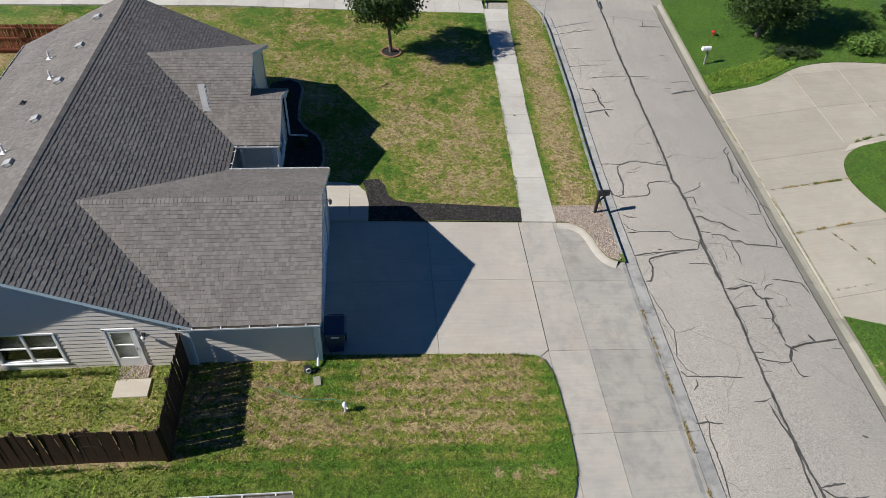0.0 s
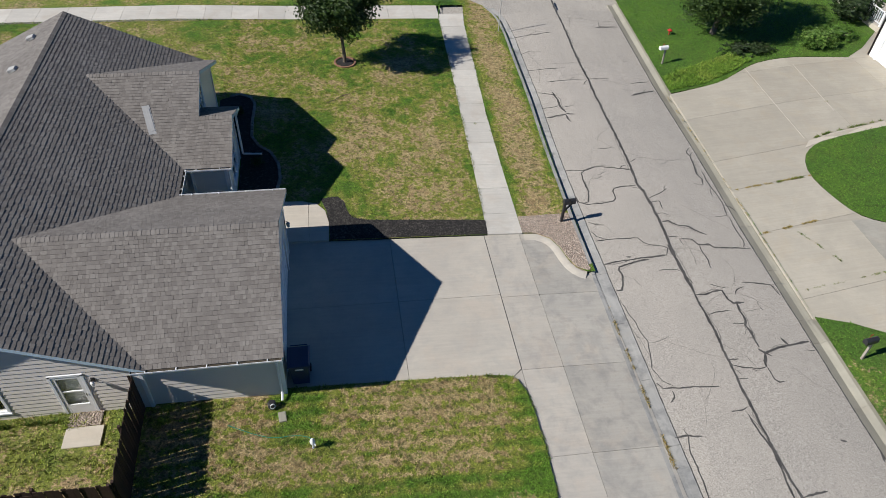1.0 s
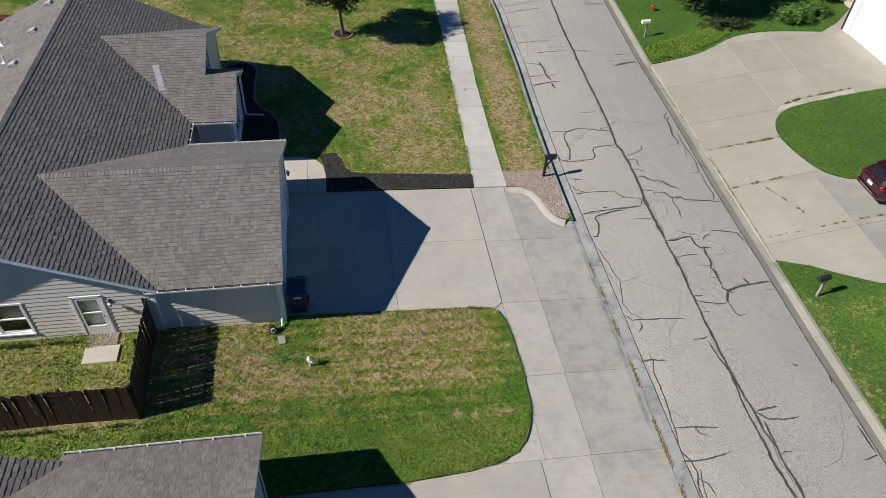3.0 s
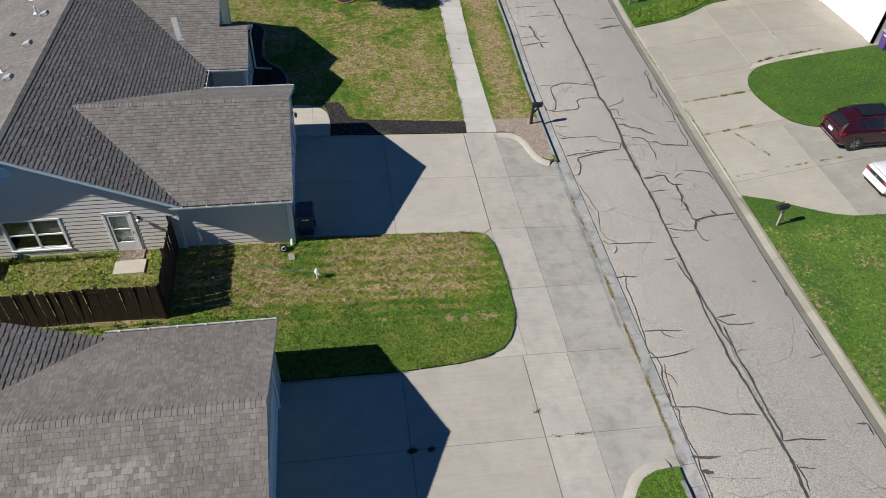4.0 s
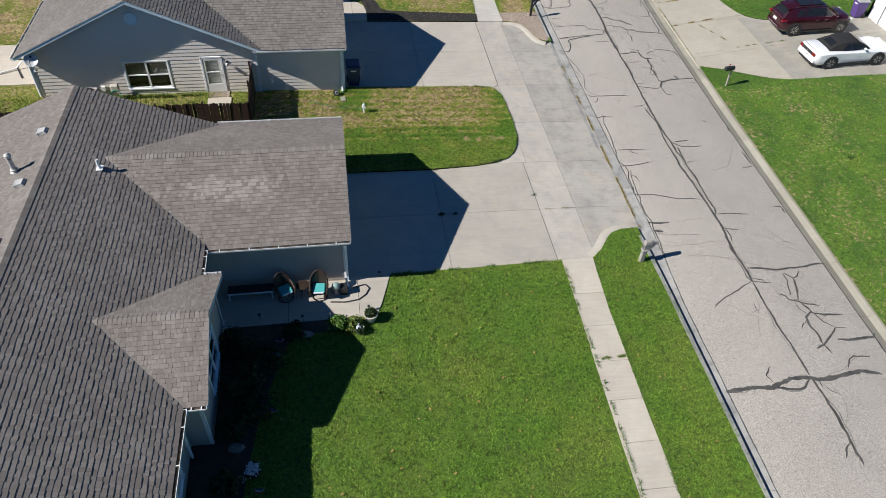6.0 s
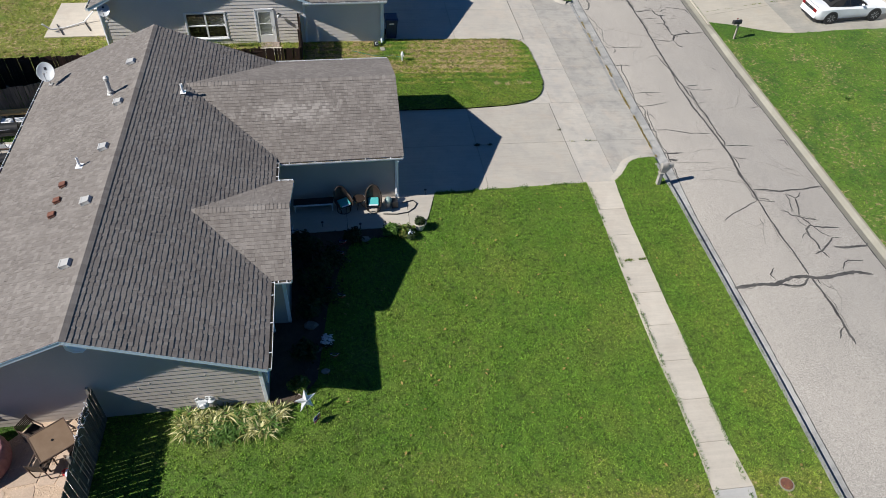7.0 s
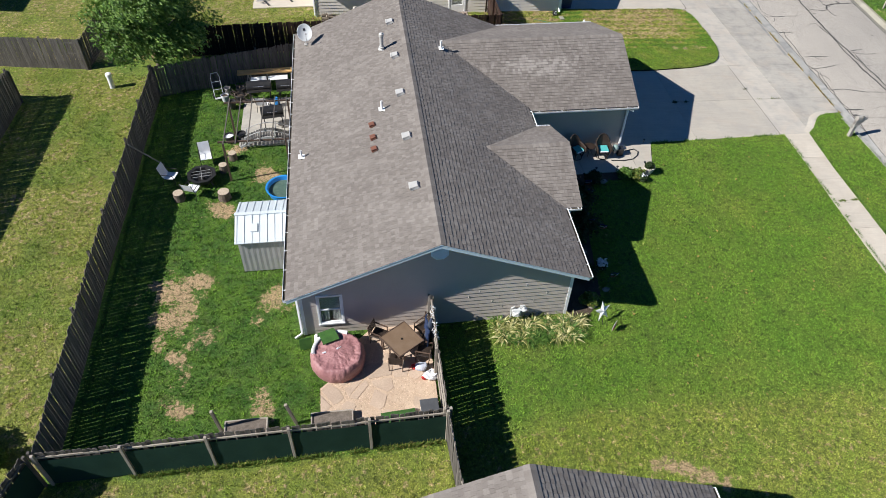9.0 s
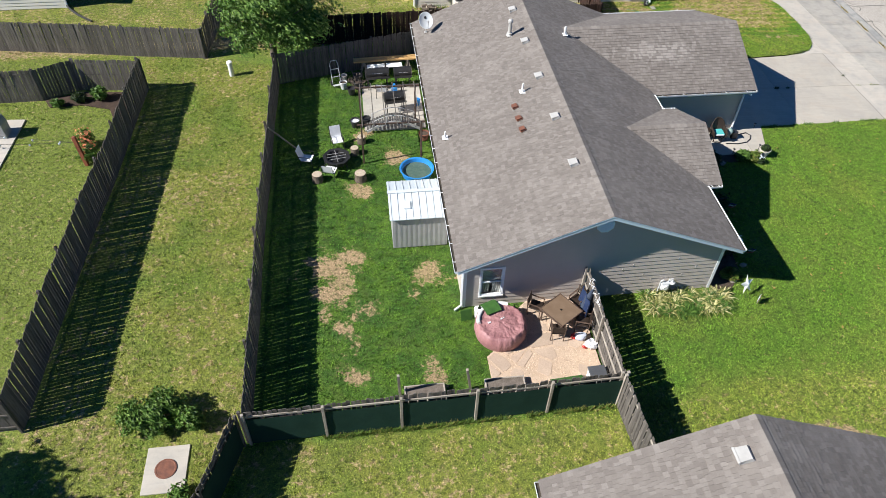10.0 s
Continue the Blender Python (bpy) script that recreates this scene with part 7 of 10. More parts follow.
for i in range(13):
    a = rnd.uniform(-25, 25)
    log = thing("log", "cut firewood log in a loose pile", "firewood", at=pose(-16.2 + rnd.uniform(-0.6, 0.6), 14.45 + rnd.uniform(-0.25, 0.2), 0.58 + 0.13 * (i // 5), 0, 0, a), group="firewood pile")
    r, l = rnd.uniform(0.06, 0.1), rnd.uniform(0.35, 0.6)
    part("bark", Geo().tube([(-l / 2, 0, 0), (l / 2, 0, 0.02)], r, 8), BARK, log)
    part("cut_face", Geo().tube([(-l / 2 - 0.004, 0, 0), (-l / 2 + 0.01, 0, 0)], r * 0.96, 8).tube([(l / 2 - 0.01, 0, 0.02), (l / 2 + 0.004, 0, 0.02)], r * 0.96, 8), STUMP_TOP, log)
heap("gravel_bed", [(-8.85, 14.42), (-7.8, 14.42), (-7.8, 14.97), (-8.85, 14.97)], lambda x, y: 0.48, PEBBLE, PEBBLE, 260, 0.04, "loose grey pebbles below the storm door", "gravel bed", 0.6)
hose = thing("garden_hose", "green garden hose lying across the dry grass", "hose", geo=Geo().tube([(x, y, lawn_z(x, y) + 0.03) for x, y in ((-3.7, 13.95), (-3.3, 13.75), (-2.9, 13.55), (-2.4, 13.36), (-2.0, 13.3), (-1.7, 13.33), (-1.3, 13.3), (-1.0, 13.2), (-0.9, 13.0))], 0.014, 6), material=HOSE_GREEN)
tap = thing("yard_sprinkler", "white lawn sprinkler standing on the grass", "sprinkler", at=pose(-0.88, 12.8, lawn_z(-0.88, 12.8)) @ Matrix.Diagonal((1.25, 1.25, 1.15, 1)))
part("stake", Geo().tube([(0, 0, 0), (0, 0, 0.3)], 0.03, 8), WHITE, tap)
part("head", Geo().lathe([(0.06, 0.28), (0.075, 0.36), (0.05, 0.44), (0.02, 0.5)], 10).tube([(0, 0, 0.34), (0.08, -0.1, 0.3)], 0.022, 6), WHITE, tap)
# black pot and tilted ring, shaped after a floodlight-like fitting
cam_pot = thing("ringed_pot", "black floodlight-like fitting with a white ring", "hose fitting", at=pose(-2.25, 14.55, lawn_z(-2.2, 14.5)))
part("pot", Geo().lathe([(0.12, 0), (0.15, 0.1), (0.14, 0.26), (0.09, 0.28)], 14), BLACK, cam_pot)
part("lid", Geo().lathe([(0.1, 0.0), (0.1, 0.03), (0.07, 0.03), (0.06, 0.0)], 14), WHITE, cam_pot, "white ring", m=pose(0.03, -0.1, 0.2, 70, 0, 20))
part("splash_block", Geo().box(-0.13, 0.13, -0.55, -0.15, -0.02, 0.05, 0.01), KERB, cam_pot, "grey concrete splash block", m=pose(0.3, -0.1, 0, 0, 0, 8))
thing("patio_slab", "concrete patio slab behind the house", "patio", kind="structure", geo=Geo().prism([(-21.0, 16.3), (-17.3, 16.3), (-17.3, 20.5), (-21.0, 20.5)], 0.35, 0.54), material=WALKWAY)
ham = thing("hammock_stand", "pale metal arc of a hammock stand", "hammock stand", at=pose(-19.6, 17.3, 0.54))
part("arc", Geo().tube([(-1.4, -0.6, 0.6), (-1.1, -0.4, 0.15), (-0.4, 0, 0.05), (0.5, 0.5, 0.1), (1.3, 1.0, 0.75)], 0.05, 8), WHITE, ham)
for s in (-1, 1):
    part("foot", Geo().bar((s * 0.7 - 0.3, s * 0.2 + 0.6, 0.03), (s * 0.7 + 0.3, s * 0.2 - 0.6, 0.03), 0.06, 0.06), BLACK_METAL, ham)

# ---- porch of the south house ----
def wicker_chair(label, x, y, turn):
    c = thing("wicker_chair", label, "chair", at=pose(x, y, lawn_z(x, y) + 0.045, 0, 0, turn), group="porch seats")
    part("seat", Geo().box(-0.29, 0.29, -0.28, 0.28, 0.36, 0.42, 0.02), WICKER, c)
    arch = [(0.31 * math.cos(a), 0.27, 0.62 + 0.42 * math.sin(a)) for a in [math.pi * k / 12 for k in range(13)]]
    arch = [(0.29, 0.25, 0.40)] + arch + [(-0.29, 0.25, 0.40)]
    lean = [(x * (1 + 0.1 * (z - 0.4)), y + 0.22 * (z - 0.4) - 0.12 * (x / 0.31) ** 2, z) for x, y, z in arch]
    half = [(0.0, 0.25 + 0.22 * (z - 0.4), z) for x, y, z in arch]
    back = part("backrest", Geo().rings([[(p[0], p[1], p[2]), (q[0], q[1], q[2]), (q[0], q[1] + 0.03, q[2]), (p[0], p[1] + 0.03, p[2])] for p, q in zip(lean, half)]), WICKER, c)
    part("rim", Geo().tube(lean, 0.03, 8), WICKER, back)
    for s in (-1, 1):
        part("arm", Geo().tube([(s * 0.31, 0.3, 0.66), (s * 0.34, 0.0, 0.64), (s * 0.33, -0.26, 0.6), (s * 0.30, -0.30, 0.4)], 0.042, 8), WICKER, c)
        for t in (-0.24, 0.26):
            part("leg", Geo().tube([(s * 0.26, t, 0.38), (s * 0.2, t * 0.8, 0.03)], 0.022, 7), WICKER, c)
        part("side_panel", Geo().rings([[(s * 0.30, y, 0.38), (s * 0.325, y, z), (s * 0.345, y, z), (s * 0.32, y, 0.38)] for y, z in ((-0.27, 0.59), (0.0, 0.63), (0.24, 0.65))]), WICKER, c)
    part("rocker_ring", Geo().tube([(0.3 * math.cos(k * math.pi / 8), 0.3 * math.sin(k * math.pi / 8), 0.03) for k in range(17)], 0.018, 6), WICKER, c)
    part("cushion", Geo().box(-0.25, 0.25, -0.27, 0.22, 0.42, 0.52, 0.035), TEAL, c, "turquoise seat cushion")
    part("pillow", Geo().box(-0.2, 0.2, -0.30, -0.22, 0.44, 0.50, 0.02), LIGHT_FABRIC, c, "patterned pale front edge")
    return c


wicker_chair("brown wicker chair with turquoise cushion", -4.7, 0.18, 24)
wicker_chair("brown wicker chair with turquoise cushion", -3.4, 0.17, -3)
tb = thing("side_table", "small round brown side table on the porch", "table", at=pose(-4.02, 0.32, lawn_z(-4, 0.3) + 0.045))
part("tabletop", Geo().lathe([(0.24, 0.5), (0.26, 0.51), (0.26, 0.53), (0.22, 0.535)], 20), WICKER, tb)
for k in range(3):
    a = 2.1 * k
    part("leg", Geo().tube([(0.16 * math.cos(a), 0.16 * math.sin(a), 0.5), (0.06 * math.cos(a), 0.06 * math.sin(a), 0.25), (0.2 * math.cos(a), 0.2 * math.sin(a), 0.0)], 0.014, 6), BROWN_METAL, tb)
bench = thing("porch_bench", "dark bench with white legs against the garage", "bench", at=pose(-6.0, 0.35, lawn_z(-6, 0.3) + 0.045))
part("seat", Geo().box(-0.85, 0.85, -0.2, 0.2, 0.40, 0.45, 0.01), BLACK, bench)
part("apron", Geo().box(-0.85, 0.85, -0.215, -0.195, 0.34, 0.42, 0.004), WHITE, bench)
for s in (-0.8, 0.8):
    for t in (-0.17, 0.17):
        part("leg", Geo().box(s - 0.03, s + 0.03, t - 0.03, t + 0.03, 0, 0.40, 0.006), WHITE, bench)
pot = thing("planter", "cream pot with a clipped round shrub", "planter", at=pose(-1.5, -1.2, lawn_z(-1.5, -1.2)))
part("pot", Geo().lathe([(0.14, 0), (0.22, 0.2), (0.25, 0.36), (0.28, 0.38), (0.28, 0.42), (0.24, 0.42), (0.22, 0.36)], 20), TERRACOTTA, pot, smooth=True)
part("shrub", foliage(Geo(), (0, 0, 0.46), (0.27, 0.27, 0.2), 700, 0.045, 3, 0.7), LEAF_DARK, pot)
FLAG_BLUE = surface("flag_blue_cloth", (0.02, 0.035, 0.16), (0.03, 0.05, 0.22), 0.7, 4, 40, 0.001)
for x, y, turn in ((-5.0, -2.3, 10), (-5.1, -2.85, -15), (-5.6, -4.85, 12), (-5.15, -5.15, -10), (-6.95, -1.6, 20), (-5.5, -7.95, 5)):
    fl = thing("garden_flag", "small red, white and blue garden flag on a wire stake", "garden ornament", at=pose(x, y, lawn_z(x, y), 0, 0, turn), group="garden flags")
    part("stake", Geo().tube([(0, 0, 0), (0, 0, 0.75), (0.06, 0, 0.78)], 0.008, 6), BLACK_METAL, fl)
    for k, (m_, z0) in enumerate(((FLAG_BLUE, 0.56), (PETAL_WHITE, 0.47), (RED, 0.38))):
        part("cloth", Geo().rings([[(0.01 + 0.1 * j, 0.035 * math.sin(j * 1.9 + k), z0), (0.02 + 0.1 * j, 0.05 * math.sin(j * 1.9 + k + 0.6) - 0.09, z0 + 0.12), (0.02 + 0.1 * j, 0.05 * math.sin(j * 1.9 + k + 0.6) - 0.08, z0 + 0.124)] for j in range(4)]), m_, fl)
globe = thing("gazing_globe", "grey-green glazed ball beside the chair", "garden ornament", at=pose(-2.75, 0.25, lawn_z(-2.7, 0.2) + 0.045))
part("stand", Geo().lathe([(0.12, 0), (0.08, 0.1), (0.1, 0.28)], 12), STONE_GREY, globe)
part("ball", Geo().ball((0, 0, 0.42), 0.17, n=14), surface("green_glaze", (0.22, 0.32, 0.30), (0.28, 0.38, 0.36), 0.15, 4, 30, 0.0, fine_mix=0.05), globe, smooth=True)
thing("storage_pot", "black square pot by the garage corner", "planter", at=pose(-2.45, 0.3, lawn_z(-2.1, 0.2) + 0.045), geo=Geo().box(-0.14, 0.14, -0.16, 0.16, 0, 0.4, 0.02), material=BLACK)
thing("garden_hose", "dark hose curled on the porch slab", "hose", geo=Geo().tube([(x, y, lawn_z(x, y) + 0.065) for x, y in ((-2.1, 0.5), (-1.6, 0.62), (-1.45, 0.4), (-1.6, 0.1), (-1.9, -0.15), (-2.4, -0.25), (-3.0, -0.2))], 0.025, 6), material=BLACK)
for x, y in ((-5.65, -0.85), (-4.05, -1.05), (-3.0, -1.0), (-1.0, 1.0), (-1.55, -0.75)):
    s = thing("solar_light", "small black solar path light", "path light", at=pose(x, y, lawn_z(x, y)), group="solar path lights")
    part("stake", Geo().tube([(0, 0, 0), (0, 0, 0.26)], 0.012, 6), BLACK, s)
    part("lens", Geo().lathe([(0.035, 0.26), (0.04, 0.32)], 8), GREY_PLASTIC, s)
    part("cap", Geo().lathe([(0.06, 0.32), (0.055, 0.345), (0.01, 0.36)], 10), BLACK, s)


def five_star(label, at, r, mat):
    pts = [((r if k % 2 == 0 else 0.4 * r) * math.sin(math.pi * k / 5), (r if k % 2 == 0 else 0.4 * r) * math.cos(math.pi * k / 5)) for k in range(10)]
    g = Geo()
    g.add([(x, 0, z) for x, z in pts] + [(0, -0.2 * r, 0), (0, 0.05 * r, 0)], [(i, (i + 1) % 10, 10) for i in range(10)] + [((i + 1) % 10, i, 11) for i in range(10)])
    s = thing("metal_star", label, "garden ornament", at=at)
    part("star", g, mat, s)
    part("stake", Geo().tube([(0, 0.02, -1.6 * r), (0, 0.02, 0)], 0.012, 6), BLACK_METAL, s)


five_star("large white metal star leaning in the flower bed", pose(-6.35, -9.75, 0.95, -25, 8, 25), 0.42, WHITE)
five_star("grey metal star hung beside the front window", pose(-6.95, -1.3, 0.75, -20, 0, 60), 0.3, GREY_PALE)
for i, (x, y, mt) in enumerate([(-5.5, -7.0, PETAL_WHITE), (-1.95, -1.75, PETAL_WHITE), (-33.9, 2.3, PETAL), (-33.6, 1.3, PETAL)]):
    f = thing("flower_clump", "clump of white flowers on thin stems" if mt is PETAL_WHITE else "coral flowers on a tall garden plant", "flowers", at=pose(x, y, lawn_z(x, y)))
    tall = 0.5 if mt is PETAL_WHITE else 1.2
    part("leaves", foliage(Geo(), (0, 0, tall * 0.4), (0.3, 0.3, tall * 0.45) if tall < 1 else (0.6, 0.6, 0.6), 160 if tall < 1 else 900, 0.06, 200 + i, 0.3), LEAF_DARK if tall < 1 else LEAF_BRIGHT, f)
    part("petals", foliage(Geo(), (0, 0, tall * 0.75), (0.26, 0.2, 0.16) if tall < 1 else (0.55, 0.55, 0.4), (16 if x > -3 and x < 0 else 46), 0.055 if tall < 1 else 0.08, 220 + i, 0.5), mt, f)
pale = thing("flower_clump", "clump of pale bluish-white flowers in the bed", "flowers", at=pose(-5.6, -7.2, lawn_z(-5.6, -7.2)))
part("leaves", foliage(Geo(), (0, 0, 0.22), (0.28, 0.24, 0.2), 220, 0.06, 61, 0.4), LEAF_DARK, pale)
tagged(part("petals", foliage(Geo(), (0, 0, 0.42), (0.34, 0.3, 0.2), 110, 0.07, 63, 0.3), PETAL_WHITE, pale), kind="stuff")
for x, y, s in ((-6.2, -6.2, 0.28), (-6.0, -7.3, 0.2), (-3.9, -1.7, 0.22), (-6.5, -9.1, 0.18), (-5.7, -8.3, 0.16)):
    thing("garden_rock", "rounded pale field stone in the bed", "rock", at=pose(x, y, lawn_z(x, y) + 0.05), geo=Geo().ball((0, 0, 0), s, s * 0.7, s * 0.45, 10, 0.35, x), material=STONE)
pin = thing("garden_flag", "small striped red, white and blue garden flag on a stake", "garden ornament", at=pose(-6.0, -10.3, 0.42, 0, 0, 50) @ Matrix.Diagonal((0.8, 0.8, 0.8, 1)))
part("stake", Geo().tube([(0, 0, 0), (0, 0, 0.55)], 0.012, 6), BLACK_METAL, pin)
part("cloth", Geo().rings([[(-0.2, 0.02 * math.sin(q * 5), q), (0.2, 0.02 * math.sin(q * 5 + 1), q), (0.2, 0.02 * math.sin(q * 5 + 1) + 0.008, q), (-0.2, 0.02 * math.sin(q * 5) + 0.008, q)] for q in (0.12, 0.25, 0.4, 0.55)]), LIGHT_FABRIC, pin, "white flag cloth")
for k in range(4):
    part("stripe", Geo().box(-0.19, 0.19, -0.028, -0.022, 0.16 + 0.1 * k, 0.205 + 0.1 * k), RED, pin, "red stripe")
part("corner_field", Geo().box(-0.2, -0.02, -0.034, -0.029, 0.38, 0.55), FLAG_BLUE, pin, "blue field")
gm = thing("gas_meter", "grey gas meter with pipes on the wall", "gas meter", at=pose(-9.65, -9.5, 0.5))
part("body", Geo().box(-0.17, 0.15, -0.14, 0.1, 0.34, 0.66, 0.05).box(-0.2, 0.18, -0.1, 0.06, 0.6, 0.7, 0.03), GREY_PALE, gm)
part("dial", Geo().lathe([(0.1, 0), (0.1, 0.05), (0.075, 0.06), (0.02, 0.055)], 14), WHITE, gm, "round dial face", m=pose(-0.02, -0.14, 0.52, 90, 0, 0))
part("regulator", Geo().lathe([(0.05, 0), (0.13, 0.02), (0.13, 0.05), (0.06, 0.09), (0.04, 0.15)], 14, (0.26, -0.02, 0.62)), GREY_PALE, gm)
part("pipe", Geo().tube([(-0.22, -0.02, 0), (-0.22, -0.02, 0.78), (-0.12, -0.02, 0.84), (-0.06, -0.02, 0.7)], 0.022, 6).tube([(0.1, -0.02, 0.66), (0.12, -0.02, 0.86), (0.26, -0.02, 0.86), (0.26, 0.0, 0.7)], 0.022, 6), GREY_PALE, gm)
for x, z in ((-11.5, 1.87), (-11.12, 2.1), (-10.62, 1.54), (-10.24, 1.22), (-9.38, 2.29), (-9.03, 1.36), (-8.57, 1.77)):
    part("joint_cover", Geo().box(-0.007, 0.007, -0.006, 0.0, 0, 0.13, 0.002), SIDING_A, house_b, "pale siding joint clip", m=pose(x, -9.366, z, 0, 4, 0))

# ---- back garden of the south house ----
YARD = 0.5
PATIO_GRAVEL = surface("patio_gravel", (0.49, 0.365, 0.262), (0.60, 0.465, 0.345), 0.9, 6, 40, 0.002, spread=0.25, islands=True)
SAND = surface("patio_sand", (0.50, 0.37, 0.265), (0.59, 0.45, 0.335), 0.9, 3, 24, 0.02)
FLAG = surface("flagstone", (0.45, 0.342, 0.26), (0.52, 0.40, 0.305), 0.8, 1.6, 16, 0.008, spread=0.1)
patio_plan = [(-15.1, -9.36), (-15.9, -10.1), (-16.4, -11.3), (-17.0, -11.8), (-17.0, -13.2), (-16.0, -13.7), (-13.0, -13.75), (-13.0, -9.36)]
patio = thing("flagstone_patio", "sandy patio laid with irregular tan flagstones", "patio", kind="structure")
part("sand_bed", Geo().prism(patio_plan, YARD - 0.08, YARD + 0.045), SAND, patio)
rnd = random.Random(17)
seeds = [(-17.1 + 0.72 * i + (0.36 if j % 2 else 0) + rnd.uniform(-0.4, 0.4), -13.8 + 0.62 * j + rnd.uniform(-0.36, 0.36)) for i in range(7) for j in range(8)]
for cx, cy in seeds:
    poly = [(cx - 1, cy - 1), (cx + 1, cy - 1), (cx + 1, cy + 1), (cx - 1, cy + 1)]
    for ox, oy in seeds:
        d = Vector((ox - cx, oy - cy))
        if 0 < d.length < 2:
            n, lim = d.normalized(), d.length / 2 - rnd.uniform(0.004, 0.03)
            new_poly = []
            for p, q in zip(poly, poly[1:] + poly[:1]):
                dp, dq = ((v[0] - cx) * n.x + (v[1] - cy) * n.y - lim for v in (p, q))
                if dp <= 0:
                    new_poly.append(p)
                if dp * dq < 0:
                    t = dp / (dp - dq)
                    new_poly.append((p[0] + t * (q[0] - p[0]), p[1] + t * (q[1] - p[1])))
            poly = new_poly
    poly = [(x + 0.02 * noise.noise(Vector((x * 5, y * 5, 1))), y + 0.02 * noise.noise(Vector((x * 5, y * 5, 8)))) for x, y in poly]
    shrink = rnd.uniform(0.7, 0.98)
    poly = [(cx + shrink * (x - cx), cy + shrink * (y - cy)) for x, y in poly]
    if len(poly) > 2 and inside((cx, cy), patio_plan) and rnd.random() < 0.68:
        while sum(not inside(p, patio_plan) for p in poly) > 0 and max(abs(p[0] - cx) + abs(p[1] - cy) for p in poly) > 0.2:
            poly = [(cx + 0.93 * (x - cx), cy + 0.93 * (y - cy)) if not inside((x, y), patio_plan) else (x, y) for x, y in poly]
        tip, top_z = rnd.uniform(-0.015, 0.015), YARD + 0.052 + rnd.uniform(0, 0.012)
        part("flagstone", Geo().prism(poly, YARD, lambda x, y: top_z + tip * (x - cx)), FLAG, patio)
pebbles = Geo()
for _ in range(6500):
    x, y = rnd.uniform(-17, -13), rnd.uniform(-13.75, -9.6)
    if inside((x, y), patio_plan):
        r = rnd.uniform(0.014, 0.042)
        a = rnd.uniform(0, 6.3)
        pebbles.add([(x + r * math.cos(a + q), y + r * math.sin(a + q), YARD + 0.043) for q in (0, 2.1, 4.2)] + [(x, y, YARD + 0.043 + r * 0.4)], [(0, 1, 3), (1, 2, 3), (2, 0, 3)])
tagged(part("gravel", pebbles, PATIO_GRAVEL, patio), kind="stuff")
bag = thing("rubbish_bag", "red and white plastic bags slumped by the fence", "bag", at=pose(-13.45, -11.35, YARD + 0.05))
part("sack", Geo().ball((0, 0, 0.13), 0.24, 0.18, 0.15, 12, 0.3, 4.0), PETAL_WHITE, bag, "crumpled white plastic sack", True)
part("inner_bag", Geo().ball((-0.22, 0.05, 0.09), 0.14, 0.12, 0.1, 10, 0.3, 7.0), RED, bag, "red plastic bag", True)
thing("folded_tarp", "navy tarpaulin hung over the fence rail", "tarpaulin", at=pose(-13.2, -10.3, YARD), geo=Geo().rings([[(0.05 * math.sin(k * 1.7), -0.45 + 0.15 * k, 0.1), (0.06 + 0.04 * math.sin(k * 2.3), -0.45 + 0.15 * k, 1.25), (0.10 + 0.04 * math.sin(k * 2.3), -0.45 + 0.15 * k, 1.25), (0.04 + 0.05 * math.sin(k * 1.7), -0.45 + 0.15 * k, 0.1)] for k in range(7)]), material=NAVY)

MAROON = surface("faded_maroon_cover", (0.30, 0.14, 0.145), (0.39, 0.20, 0.20), 0.55, 1.5, 10, 0.05, fine_mix=0.22)
TURF = surface("artificial_turf", (0.03, 0.10, 0.015), (0.045, 0.14, 0.02), 0.85, 5, 80, 0.012)
tub = thing("hot_tub", "round inflatable hot tub under a faded maroon cover", "hot tub", at=pose(-16.35, -10.75, YARD))
prof = [(0.80, 0.0), (0.92, 0.06), (0.97, 0.25), (0.97, 0.45), (0.93, 0.60), (0.86, 0.70)]
rings = []
for r, h in prof + [(0.83, 0.715), (0.79, 0.715), (0.75, 0.71), (0.71, 0.70), (0.66, 0.695), (0.61, 0.69), (0.56, 0.70), (0.5, 0.71), (0.44, 0.72), (0.38, 0.73), (0.32, 0.735), (0.26, 0.745), (0.2, 0.755), (0.13, 0.76), (0.06, 0.765)]:
    row = []
    for k in range(120):
        a = 2 * math.pi * k / 120
        x, y = r * math.cos(a), r * math.sin(a)
        fold = noise.noise(Vector((x * 4.5 + y, y * 7.0, h))) + 0.7 * noise.noise(Vector((x * 9 - 2 * y, y * 6, 4.0)))
        crimp = noise.noise(Vector((math.cos(a) * 7, math.sin(a) * 7, 0.6 * h)))
        w = 0.045 * crimp * (0.08 < h)
        swirl = noise.noise(Vector((x * 2.1, y * 2.1, 9.0)))
        ridge = 1 - 2 * abs(noise.noise(Vector((x * 5 + 3 * swirl, y * 5 - 3 * swirl, 2.0)))) - 0.6 * abs(noise.noise(Vector((x * 11 + 5 * swirl, y * 9, 6.0))))
        fold = fold * 0.4 + 0.42 * ridge + (0.7 * crimp if r > 0.6 else 0) - 0.3
        row.append(((r + w * (h < 0.71)) * math.cos(a), (r + w * (h < 0.71)) * math.sin(a), h + (0.045 * fold if h > 0.65 else 0)))
    rings.append(row)
part("cover", Geo().rings(rings), MAROON, tub, "wrinkled maroon cover", True)
part("rim", Geo().tube([(0.84 * math.cos(a), 0.84 * math.sin(a), 0.72) for a in [1.1 + 0.13 * k for k in range(17)]], 0.07, 8), WHITE, tub, "white inflated rim", True)
part("label_bar", Geo().box(-0.09, 0.09, -0.03, 0.03, 0.735, 0.75), PETAL_WHITE, tub, m=pose(0.05, 0.1, 0.01, 0, 0, 35))
